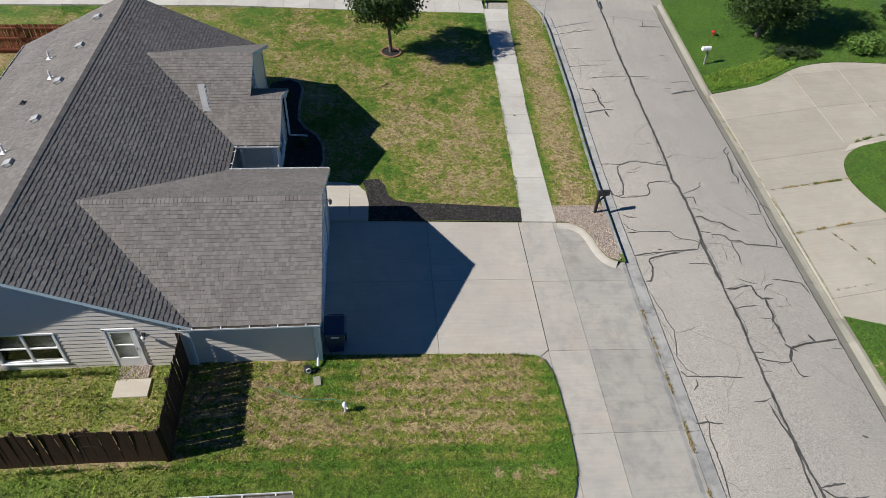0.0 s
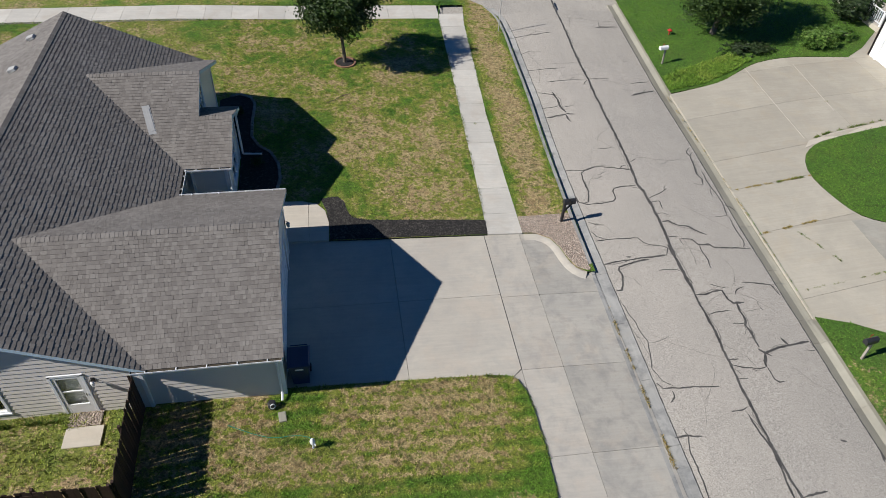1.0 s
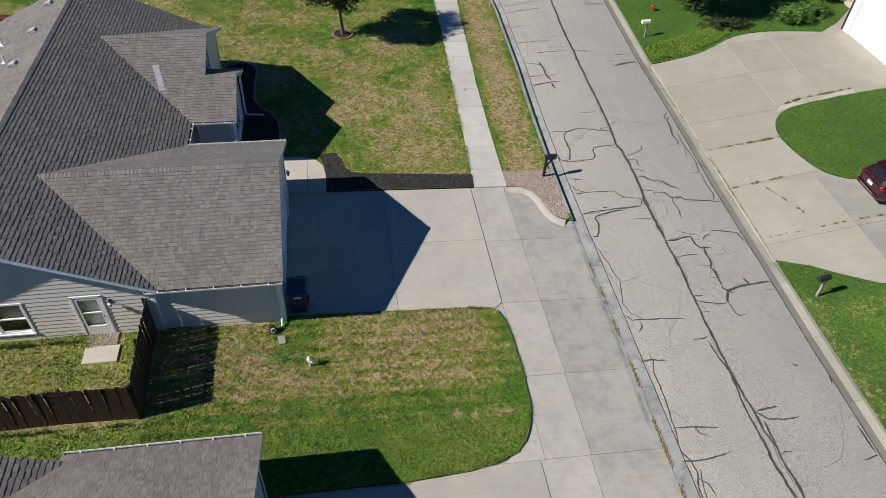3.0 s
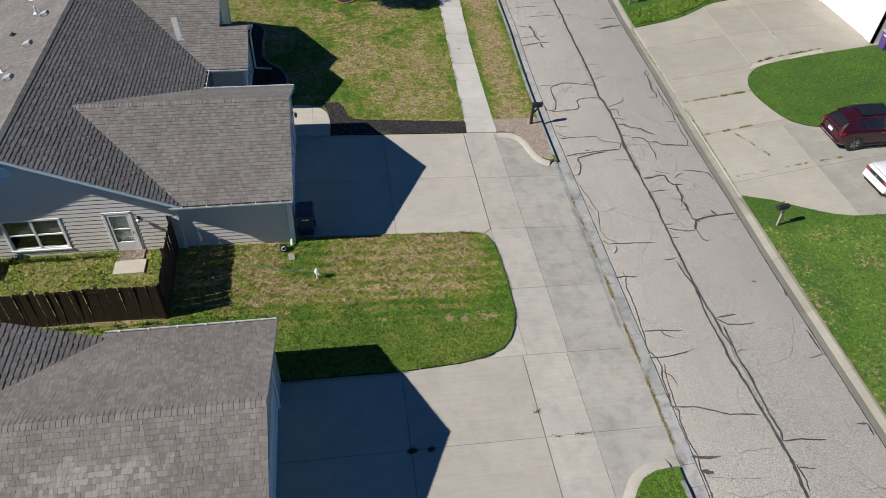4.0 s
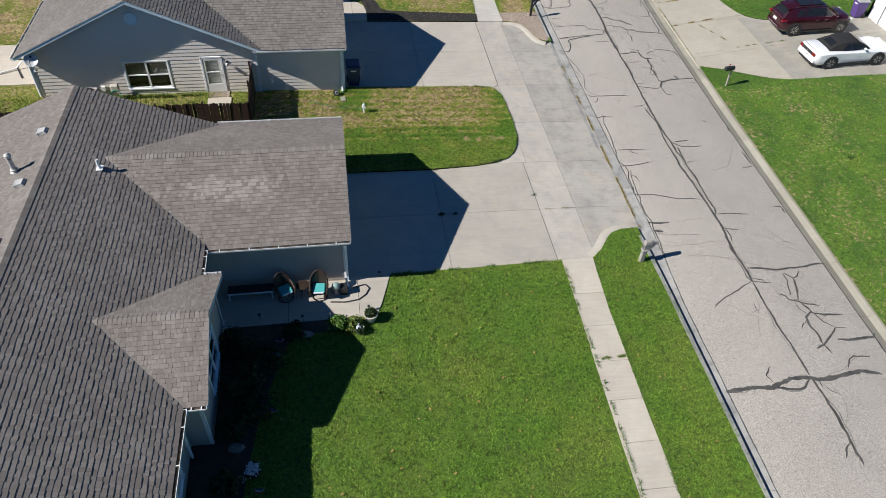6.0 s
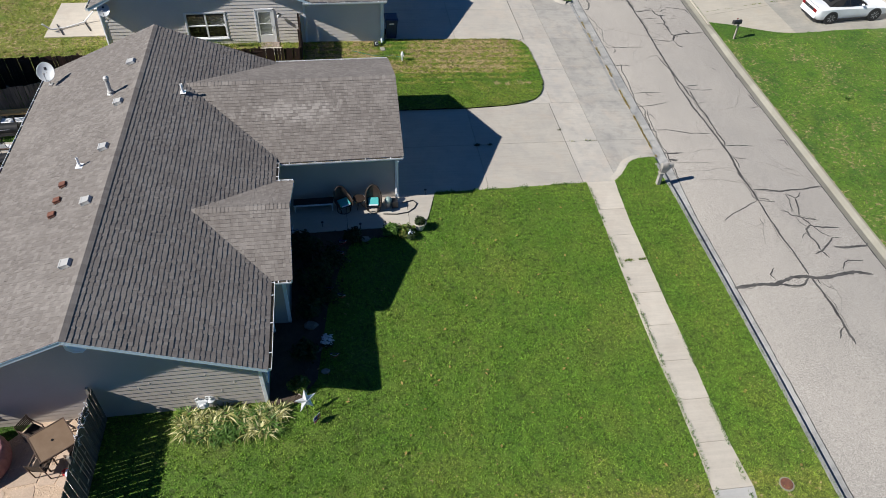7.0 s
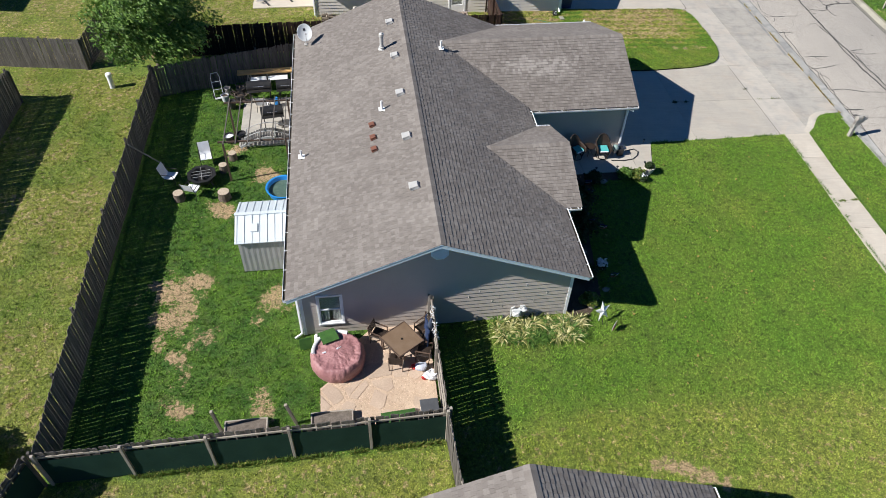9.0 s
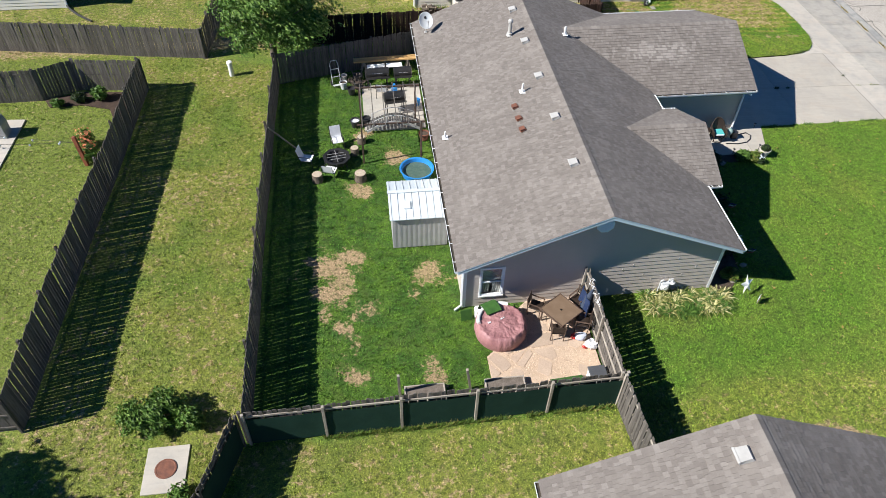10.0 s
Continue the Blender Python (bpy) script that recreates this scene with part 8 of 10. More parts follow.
part("label_bar", Geo().box(-0.06, 0.06, -0.03, 0.03, 0.72, 0.735), PETAL_WHITE, tub, m=pose(-0.45, -0.05, 0.02, 0, 0, 20))
mat_t = thing("turf_mat", "curled green artificial turf mat over the tub edge", "mat", at=pose(-16.65, -10.1, YARD + 0.78, 0, 0, 20))
part("mat", Geo().rings([[(-0.3, y, z), (0.3, y, z), (0.3, y, z + 0.03), (-0.3, y, z + 0.03)] for y, z in ((-0.32, 0.0), (-0.1, 0.05), (0.15, 0.03), (0.3, -0.08), (0.36, -0.3))]), TURF, mat_t)
pump = thing("tub_pump", "white hot tub pump beside the house wall", "pump", at=pose(-17.0, -9.85, YARD))
part("body", Geo().box(-0.18, 0.18, -0.16, 0.16, 0, 0.46, 0.06), WHITE, pump)
part("dial", Geo().lathe([(0.07, 0.46), (0.06, 0.475), (0.02, 0.48)], 12), BLACK, pump)
thing("turf_mat", "piece of green artificial turf against the house", "mat", at=pose(-17.5, -9.95, YARD + 0.2, 70, 0, 10), geo=Geo().box(-0.22, 0.22, -0.25, 0.25, -0.015, 0.015, 0.005), material=TURF)

# patio set
table = thing("patio_table", "square brown patio table with umbrella hole", "table", at=pose(-14.05, -10.5, YARD + 0.05, 0, 0, 34))
part("tabletop", Geo().box(-0.55, 0.55, -0.55, 0.55, 0.68, 0.71, 0.012), surface("brown_tabletop", (0.17, 0.115, 0.075), (0.20, 0.14, 0.095), 0.4, 3, 30, 0.001, fine_mix=0.1), table)
part("rim", Geo().box(-0.57, 0.57, -0.57, -0.54, 0.66, 0.725).box(-0.57, 0.57, 0.54, 0.57, 0.66, 0.725).box(-0.57, -0.54, -0.54, 0.54, 0.66, 0.725).box(0.54, 0.57, -0.54, 0.54, 0.66, 0.725), BROWN_METAL, table)
part("umbrella_ring", Geo().lathe([(0.04, 0.71), (0.04, 0.722), (0.025, 0.722), (0.02, 0.70)], 14), BLACK_METAL, table)
for sx in (-0.48, 0.48):
    for sy in (-0.48, 0.48):
        part("leg", Geo().box(sx - 0.025, sx + 0.025, sy - 0.025, sy + 0.025, 0, 0.68, 0.005), BROWN_METAL, table)


def patio_chair(x, y, turn):
    c = thing("patio_chair", "brown metal patio chair with slatted back", "chair", at=pose(x, y, YARD + 0.05, 0, 0, turn), group="chairs round the patio table")
    part("seat", Geo().box(-0.24, 0.24, -0.24, 0.24, 0.40, 0.44, 0.012), WICKER, c)
    for s in (-0.24, 0.24):
        part("back_post", Geo().bar((s, 0.23, 0.0), (s, 0.30, 0.88), 0.03, 0.03), BROWN_METAL, c)
        part("front_leg", Geo().bar((s, -0.23, 0), (s, -0.23, 0.62), 0.03, 0.03), BROWN_METAL, c)
        part("arm", Geo().bar((s, -0.26, 0.63), (s, 0.28, 0.65), 0.045, 0.025), BROWN_METAL, c)
    for k in range(6):
        part("back_slat", Geo().box(-0.23, 0.23, 0.245 + 0.009 * k, 0.26 + 0.009 * k, 0.5 + 0.065 * k, 0.55 + 0.065 * k, 0.003), WICKER, c)


for x, y, a in ((-14.85, -9.95, 60), (-13.2, -9.85, -55), (-14.3, -11.15, 170), (-13.3, -10.9, -110)):
    patio_chair(x, y, a)
cool = thing("deck_box", "dark grey plastic deck box with white sides", "storage box", at=pose(-13.35, -13.15, YARD + 0.05, 0, 0, 2))
part("body", Geo().box(-0.28, 0.28, -0.22, 0.22, 0, 0.42, 0.02), WHITE, cool)
part("lid", Geo().box(-0.31, 0.31, -0.25, 0.25, 0.42, 0.48, 0.02), surface("slate_plastic", (0.07, 0.075, 0.085), (0.09, 0.095, 0.105), 0.5, 3, 30, 0.001), cool)
thing("turf_roll", "folded green artificial turf by the fence", "mat", at=pose(-14.4, -13.3, YARD + 0.06, 0, 0, 4), geo=Geo().rings([[(-0.55, y, z), (0.55, y, z), (0.58, y, z + 0.05), (-0.58, y, z + 0.05)] for y, z in ((-0.28, 0.0), (-0.15, 0.12), (0.1, 0.16), (0.25, 0.08), (0.3, 0.0))]), material=TURF)
bag = thing("plastic_bag", "crumpled white and red plastic bag", "bag", at=pose(-13.15, -11.75, YARD + 0.05))
part("bag", Geo().ball((0, 0, 0.14), 0.26, 0.2, 0.16, 14, 0.6, 3.0), LIGHT_FABRIC, bag)
part("corner", Geo().ball((-0.24, -0.02, 0.08), 0.1, 0.09, 0.09, 8, 0.6, 5.0), RED, bag)
tow = thing("folded_umbrella", "dark blue folded umbrella leaning on the fence", "umbrella", at=pose(-13.1, -10.2, YARD + 0.05, 8, 4, 0))
part("canopy", Geo().lathe([(0.06, 0.25), (0.16, 0.5), (0.13, 1.1), (0.05, 1.6), (0.02, 1.7)], 10), surface("navy_fabric", (0.035, 0.05, 0.085), (0.05, 0.07, 0.11), 0.85, 4, 40, 0.003), tow)
part("pole", Geo().tube([(0, 0, 0), (0, 0, 1.75)], 0.02, 6), PALE_METAL, tow)
# bare tangled cable, no bulbs on it
thing("cable_tangle", "tangled white cable on the fence top", "light string", geo=Geo().tube([(-12.9 + 0.08 * math.sin(k * 0.7) + 0.05 * math.sin(k * 2.3), -9.9 - 0.02 * k - 0.1 * math.sin(k * 0.9), 2.16 + 0.09 * math.sin(k * 0.55) + 0.05 * math.sin(k * 1.7)) for k in range(70)], 0.009, 4), material=LIGHT_FABRIC)
BED_GRAVEL = surface("raised_bed_gravel", (0.13, 0.105, 0.085), (0.22, 0.185, 0.155), 0.95, 5, 22, 0.04, fine_mix=0.6)
for x0, x1 in ((-20.1, -18.7), (-17.3, -15.9)):
    b = thing("raised_bed", "grey timber raised bed filled with gravel", "planter box", at=pose((x0 + x1) / 2, -13.2, YARD))
    hx = (x1 - x0) / 2
    part("frame", Geo().box(-hx, hx, -0.33, -0.28, 0, 0.28, 0.006).box(-hx, hx, 0.28, 0.33, 0, 0.28, 0.006).box(-hx, -hx + 0.05, -0.28, 0.28, 0, 0.28, 0.006).box(hx - 0.05, hx, -0.28, 0.28, 0, 0.28, 0.006), WOOD_RAIL, b)
    part("fill", Geo().box(-hx + 0.05, hx - 0.05, -0.28, 0.28, 0.02, 0.24), BED_GRAVEL, b)
for x, lean in ((-20.25, -2), (-17.8, -8)):
    p = thing("timber_post", "leaning grey timber post by the fence", "post", at=pose(x, -13.05, YARD, 4, lean, 0), geo=Geo().box(-0.045, 0.045, -0.045, 0.045, -0.2, 1.35, 0.006), material=WOOD_RAIL)

# shed
shed = thing("garden_shed", "white corrugated metal shed with gable roof", "shed", at=pose(-18.85, -4.85, YARD))
SHED_WALL = surface("pale_corrugated_steel", (0.36, 0.365, 0.37), (0.42, 0.42, 0.42), 0.45, 2, 30, 0.001, metal=0.1, fine_mix=0.1)
SHED_ROOF = surface("white_steel_roof", (0.62, 0.69, 0.72), (0.68, 0.73, 0.75), 0.4, 2, 30, 0.001, metal=0.1, fine_mix=0.06)
for (x0, y0), (x1, y1) in (((-1.12, -1.1), (1.12, -1.1)), ((1.12, -1.1), (1.12, 1.1)), ((1.12, 1.1), (-1.12, 1.1)), ((-1.12, 1.1), (-1.12, -1.1))):
    d = Vector((x1 - x0, y1 - y0)) / 22
    o = Vector((d.y, -d.x)).normalized()
    rows = []
    for k in range(23):
        out = 0.008 if k % 2 else 0.0
        p = Vector((x0, y0)) + d * k + o * out
        rows.append([(p.x, p.y, 0.02), (p.x, p.y, 1.72 + (0.36 * (1 - abs(p.y) / 1.1) if abs(x1 - x0) < 0.1 else 0))])
    part("wall_panel", strip(rows), SHED_WALL, shed)
for s in (-1, 1):
    rf = part("roof_panel", Geo().add([(-1.22, s * 1.2, 1.68), (1.22, s * 1.2, 1.68), (1.22, 0, 2.12), (-1.22, 0, 2.12), (-1.22, s * 1.2, 1.65), (1.22, s * 1.2, 1.65), (1.22, 0, 2.09), (-1.22, 0, 2.09)], [(0, 1, 2, 3), (7, 6, 5, 4), (0, 4, 5, 1), (1, 5, 6, 2), (3, 7, 4, 0)]), SHED_ROOF, shed)
    for k in range(9):
        x = -1.15 + 2.3 * k / 8
        part("rib", Geo().bar((x, s * 1.2, 1.69), (x, 0.02 * s, 2.13), 0.025, 0.016), SHED_ROOF, rf)
part("skylight", Geo().box(-0.16, 0.16, -0.18, 0.18, 0.0, 0.05, 0.02), SHED_ROOF, shed, "clear roof light", m=pose(-0.5, -0.6, 1.91, 20.1, 0, 0))
part("ridge", Geo().bar((-1.24, 0, 2.13), (1.24, 0, 2.13), 0.16, 0.03), SHED_ROOF, shed)

# paddling pool
pool = thing("paddling_pool", "round blue plastic paddling pool holding water", "pool", at=pose(-18.55, -1.2, YARD))
part("shell", Geo().lathe([(0.68, 0.0), (0.74, 0.28), (0.80, 0.31), (0.80, 0.33), (0.72, 0.32), (0.64, 0.03), (0.02, 0.03)], 28), BLUE_PLASTIC, pool, smooth=True)
part("water", Geo().lathe([(0.67, 0.14), (0.02, 0.141)], 28), surface("murky_water", (0.07, 0.12, 0.10), (0.10, 0.15, 0.12), 0.08, 5, 12, 0.004), pool)

# seats round the fire pit
def sling_chair(x, y, turn):
    c = thing("sling_chair", "white sling garden chair with dark frame", "chair", at=pose(x, y, YARD, 0, 0, turn), group="chairs round the fire pit")
    part("sling", Geo().rings([[(-0.25, a, b), (0.25, a, b), (0.25, a + 0.012, b + 0.012), (-0.25, a + 0.012, b + 0.012)] for a, b in ((-0.26, 0.43), (-0.1, 0.40), (0.2, 0.39), (0.28, 0.5), (0.42, 0.95))]), LIGHT_FABRIC, c)
    for s in (-0.27, 0.27):
        part("side_frame", Geo().tube([(s, -0.3, 0), (s, -0.27, 0.44), (s, 0.2, 0.39), (s, 0.3, 0.5), (s, 0.44, 0.97)], 0.014, 6), BLACK_METAL, c)
        part("arm", Geo().tube([(s, 0.32, 0.62), (s, -0.2, 0.62), (s, -0.27, 0.44)], 0.016, 6), BLACK_METAL, c)
        part("rear_leg", Geo().tube([(s, 0.2, 0.4), (s, 0.34, 0)], 0.014, 6), BLACK_METAL, c)


sling_chair(-22.15, 1.15, 12)
sling_chair(-23.55, -0.1, 75)
sling_chair(-22.5, -1.1, 160)
pit = thing("fire_pit", "black octagonal metal fire pit", "fire pit", at=pose(-22.2, -0.15, YARD, 0, 0, 10))
octa = lambda r, h: [(r * math.cos(math.pi / 8 + k * math.pi / 4), r * math.sin(math.pi / 8 + k * math.pi / 4), h) for k in range(8)]
part("bowl", Geo().rings([octa(0.5, 0.16), octa(0.58, 0.4), octa(0.66, 0.42), octa(0.66, 0.45), octa(0.5, 0.44), octa(0.42, 0.22)]), BLACK_METAL, pit)
part("grate", Geo().bar((-0.45, 0, 0.46), (0.45, 0, 0.46), 0.02).bar((0, -0.45, 0.46), (0, 0.45, 0.46), 0.02).bar((-0.4, 0.2, 0.46), (0.4, 0.2, 0.46), 0.02).bar((-0.4, -0.2, 0.46), (0.4, -0.2, 0.46), 0.02), GREY_PLASTIC, pit)
for k in range(4):
    a = math.pi / 4 + k * math.pi / 2
    part("leg", Geo().bar((0.48 * math.cos(a), 0.48 * math.sin(a), 0.2), (0.58 * math.cos(a), 0.58 * math.sin(a), 0), 0.04), BLACK_METAL, pit)
for k in range(7):
    a = 0.9 * k
    part("charred_log", Geo().tube([(0.3 * math.cos(a), 0.3 * math.sin(a), 0.34), (-0.22 * math.cos(a + 0.4), -0.22 * math.sin(a + 0.4), 0.4)], 0.035, 6), BLACK, pit)
for x, y, r in ((-23.1, -1.25, 0.24), (-21.15, -1.35, 0.27), (-21.35, 0.55, 0.2), (-21.0, 1.4, 0.2)):
    s = thing("tree_stump", "sawn log stump used as a seat", "stump", at=pose(x, y, YARD), group="stump seats")
    part("bark", Geo().lathe([(r * 1.08, -0.05), (r, 0.1), (r * 0.97, 0.36)], 14), BARK, s)
    part("cut_face", Geo().lathe([(r * 0.93, 0.355), (r * 0.9, 0.368), (0.02, 0.37)], 14), STUMP_TOP, s)
thing("washing_line_post", "bare metal pole leaning out from the fence", "pole", geo=Geo().tube([(-25.18, 0.65, 2.2), (-24.14, 1.28, 0.45)], 0.035, 8), material=WOOD_RAIL)

# pergola frame over the grills
perg = thing("pergola_frame", "bare dark metal pergola frame without canopy", "pergola", at=pose(-19.6, 1.3, YARD))
for x in (-1.35, 1.35):
    for y in (-1.5, 1.5):
        part("post", Geo().box(x - 0.04, x + 0.04, y - 0.04, y + 0.04, 0, 2.15, 0.006), BROWN_METAL, perg)
for y in (-1.5, 1.5):
    part("beam", Geo().bar((-1.55, y, 2.17), (1.55, y, 2.17), 0.05, 0.07), BROWN_METAL, perg)
for k in range(6):
    x = -1.3 + 2.6 * k / 5
    part("rafter", Geo().bar((x, -1.75, 2.23), (x, 1.75, 2.23), 0.04, 0.05), WOOD_GREY, perg)
thing("patio_slab", "pale concrete slab under the grills", "patio", kind="structure", geo=Geo().prism([(-20.8, 2.3), (-17.75, 2.3), (-17.75, 6.3), (-20.8, 6.3)], 0.4, 0.545), material=APRON_GREY)


def barrel_grill(label, x, y, turn, l=1.1, lid=BLACK_METAL):
    g = thing("barrel_grill", label, "grill", at=pose(x, y, YARD + 0.05, 0, 0, turn))
    arc = lambda xx, r: [(xx, r * math.cos(k * math.pi / 8), 0.82 + r * math.sin(k * math.pi / 8)) for k in range(16)]
    part("barrel", Geo().rings([arc(-l / 2, 0.2), arc(-l / 2 + 0.03, 0.27), arc(l / 2 - 0.03, 0.27), arc(l / 2, 0.2)]), lid, g, smooth=True)
    part("handle", Geo().tube([(-0.25, -0.26, 0.95), (-0.25, -0.33, 0.97), (0.25, -0.33, 0.97), (0.25, -0.26, 0.95)], 0.012, 6), CHROME, g)
    part("shelf", Geo().box(-l / 2, l / 2, -0.44, -0.28, 0.70, 0.72, 0.004), BLACK_METAL, g)
    part("chimney", Geo().tube([(l / 2 - 0.15, 0.1, 1.0), (l / 2 - 0.15, 0.1, 1.4)], 0.04, 8), BLACK_METAL, g)
    for sx in (-l / 2 + 0.12, l / 2 - 0.12):
        for sy in (-0.2, 0.2):
            part("leg", Geo().bar((sx, sy, 0.65), (sx, sy * 1.3, 0), 0.04), BLACK_METAL, g)


barrel_grill("large black barrel smoker grill", -19.95, 6.2, 4, 1.25)
barrel_grill("black lidded gas grill with shelf", -18.6, 6.2, 2, 0.95)
barrel_grill("black barrel grill under the pergola", -19.2, 3.9, 8, 1.1)
BRIDGE = surface("weathered_white_slats", (0.40, 0.40, 0.395), (0.54, 0.54, 0.53), 0.7, 5, 30, 0.004, spread=0.15)
BRIDGE_DARK = surface("dark_slats", (0.05, 0.048, 0.046), (0.11, 0.105, 0.1), 0.8, 5, 30, 0.004, spread=0.3)
bridge = thing("garden_bridge", "small arched garden bridge, white rails and dark slats", "garden bridge", at=pose(-19.35, 2.45, YARD))
arch_z = lambda u: 0.16 + 0.5 * math.sin(math.pi * (u + 1.35) / 2.7)
for y in (-0.34, 0.34):
    part("side_beam", Geo().rings([[(u, y - 0.025, arch_z(u) - 0.14), (u, y + 0.025, arch_z(u) - 0.14), (u, y + 0.025, arch_z(u)), (u, y - 0.025, arch_z(u))] for u in [-1.35 + 0.15 * k for k in range(19)]]), BRIDGE, bridge)
    part("handrail", Geo().tube([(u, y, arch_z(u) + 0.32) for u in [-1.05 + 0.15 * k for k in range(15)]], 0.022, 6), BRIDGE, bridge)
    for u in (-1.05, -0.35, 0.35, 1.05):
        part("post", Geo().box(u - 0.025, u + 0.025, y - 0.025, y + 0.025, arch_z(u) - 0.1, arch_z(u) + 0.34, 0.004), BRIDGE, bridge)
for k in range(22):
    u = -1.29 + 0.123 * k
    part("slat", Geo().box(-0.05, 0.05, -0.33, 0.33, 0, 0.02, 0.004), BRIDGE_DARK, bridge, "dark slat", m=pose(u, 0, arch_z(u) + 0.004, 0, -math.degrees(math.atan(0.5 * math.pi / 2.7 * math.cos(math.pi * (u + 1.35) / 2.7))), 0))
for k, (x, y, r, h, mt) in enumerate(((-21.35, 5.6, 0.2, 0.34, BLACK), (-20.95, 6.75, 0.24, 0.4, BLACK), (-21.7, 6.95, 0.17, 0.3, TERRACOTTA), (-20.7, 2.9, 0.22, 0.3, BLACK), (-18.0, 4.3, 0.15, 0.3, BLUE_PLASTIC))):
    pt = thing("plant_pot" if mt is not BLUE_PLASTIC else "bucket", "empty dark plant pot by the grills" if mt is BLACK else "small clay plant pot by the grills" if mt is TERRACOTTA else "blue plastic bucket beside a grill", "pot", at=pose(x, y, YARD + 0.045))
    part("wall", Geo().lathe([(r * 0.75, 0), (r, h), (r * 1.08, h), (r * 1.08, h + 0.03), (r * 0.9, h + 0.02), (r * 0.85, h - 0.05), (0.02, h - 0.06)], 14), mt, pt, smooth=True)
brush = Geo()
rnd = random.Random(31)
for _ in range(60):
    a, e, s = rnd.uniform(0, 6.3), rnd.uniform(0.1, 0.7), rnd.uniform(0.3, 0.65)
    o = Vector((rnd.gauss(0, 0.12), rnd.gauss(0, 0.12), 0.1))
    brush.tube([o, o + Vector((math.cos(a) * s * 0.6, math.sin(a) * s * 0.6, e * s)), o + Vector((math.cos(a) * s, math.sin(a) * s, e * s * 1.3))], [0.014, 0.009, 0.003], 4)
thing("brush_pile", "pile of cut dark branches beside the grills", "brush pile", kind="stuff", at=pose(-21.0, 6.15, YARD), geo=brush, material=BARK)
sling_chair(-19.75, 5.3, 170)
wt = thing("folding_table", "white folding table against the fence", "table", at=pose(-19.5, 7.15, YARD, 0, 0, 3))
part("tabletop", Geo().box(-0.95, 0.95, -0.2, 0.2, 0.68, 0.72, 0.01), WHITE, wt)
for sx in (-0.8, 0.8):
    part("leg", Geo().bar((sx, -0.15, 0), (sx, 0.15, 0.68), 0.03).bar((sx, 0.15, 0), (sx, -0.15, 0.68), 0.03), GREY_PLASTIC, wt)
for k in range(3):
    thing("timber_board", "fresh yellow timber board stacked along the fence", "timber", at=pose(-19.4, 7.55 + 0.11 * k, YARD + 0.75 + 0.02 * k, 0, 0, 2.5), group="stacked boards", geo=Geo().box(-1.75, 1.75, -0.05, 0.05, 0, 0.09, 0.004), material=LUMBER)
for x in (-20.6, -18.2):
    thing("saw_horse", "rough timber trestle under the boards", "trestle", at=pose(x, 7.66, YARD), geo=Geo().bar((0, -0.22, 0.72), (0, 0.22, 0.72), 0.07).bar((-0.2, -0.2, 0), (0, -0.18, 0.7), 0.05).bar((0.2, -0.2, 0), (0, -0.18, 0.7), 0.05).bar((-0.2, 0.2, 0), (0, 0.18, 0.7), 0.05).bar((0.2, 0.2, 0), (0, 0.18, 0.7), 0.05), material=WOOD_RAIL)
hand = thing("hand_truck", "grey metal hand truck leaning by a pot", "hand truck", at=pose(-22.1, 6.6, YARD, -18, 0, 15))
part("frame", Geo().tube([(-0.22, 0, 0.05), (-0.22, 0, 1.1), (-0.15, 0, 1.3), (0.15, 0, 1.3), (0.22, 0, 1.1), (0.22, 0, 0.05)], 0.02, 6).bar((-0.22, 0, 0.45), (0.22, 0, 0.45), 0.03).bar((-0.22, 0, 0.85), (0.22, 0, 0.85), 0.03), GREY_PALE, hand)
part("toe_plate", Geo().box(-0.24, 0.24, -0.3, 0.0, 0.02, 0.04), GREY_PALE, hand)
for q in (-0.27, 0.27):
    part("wheel", Geo().rings([[(q + w, 0.08 + 0.13 * math.cos(k * math.pi / 6), 0.13 + 0.13 * math.sin(k * math.pi / 6)) for k in range(12)] for w in (-0.03, 0.03)]), RUBBER, hand)
for x, y, r, mt, lab in ((-21.75, 6.25, 0.2, GREY_PALE, "pale plastic pot filled with earth"), (-21.25, 2.75, 0.24, BLACK, "black plastic pot with a white rag"), (-21.0, 6.2, 0.22, BLACK, "black plastic pot by the grill"), (-17.95, 1.4, 0.25, RUST, "rusty red drum by the wall")):
    p = thing("plant_pot", lab, "pot", at=pose(x, y, YARD))
    part("pot", Geo().lathe([(r * 0.75, 0), (r, 0.36), (r * 1.08, 0.38), (r * 0.95, 0.4), (r * 0.9, 0.3)], 16), mt, p)
    part("fill", Geo().lathe([(r * 0.9, 0.31), (0.02, 0.34)], 16), SOIL if mt is not BLACK else LIGHT_FABRIC if x > -21.5 and y < 5 else SOIL, p)
heapy = thing("scrap_pile", "pile of dark branches and scrap by the grill", "scrap", at=pose(-21.15, 6.8, YARD))
for k in range(14):
    part("branch", Geo().tube([(random.uniform(-0.4, 0.4), random.uniform(-0.3, 0.3), 0.05), (random.uniform(-0.4, 0.4), random.uniform(-0.3, 0.3), random.uniform(0.2, 0.55))], 0.03, 5), BARK, heapy)
thing("gas_bottle", "blue gas bottle beside a grill", "gas bottle", at=pose(-19.1, 5.55, YARD + 0.05), geo=Geo().lathe([(0.14, 0), (0.16, 0.05), (0.16, 0.32), (0.1, 0.4), (0.05, 0.42), (0.07, 0.5)], 14), material=BLUE_PLASTIC)

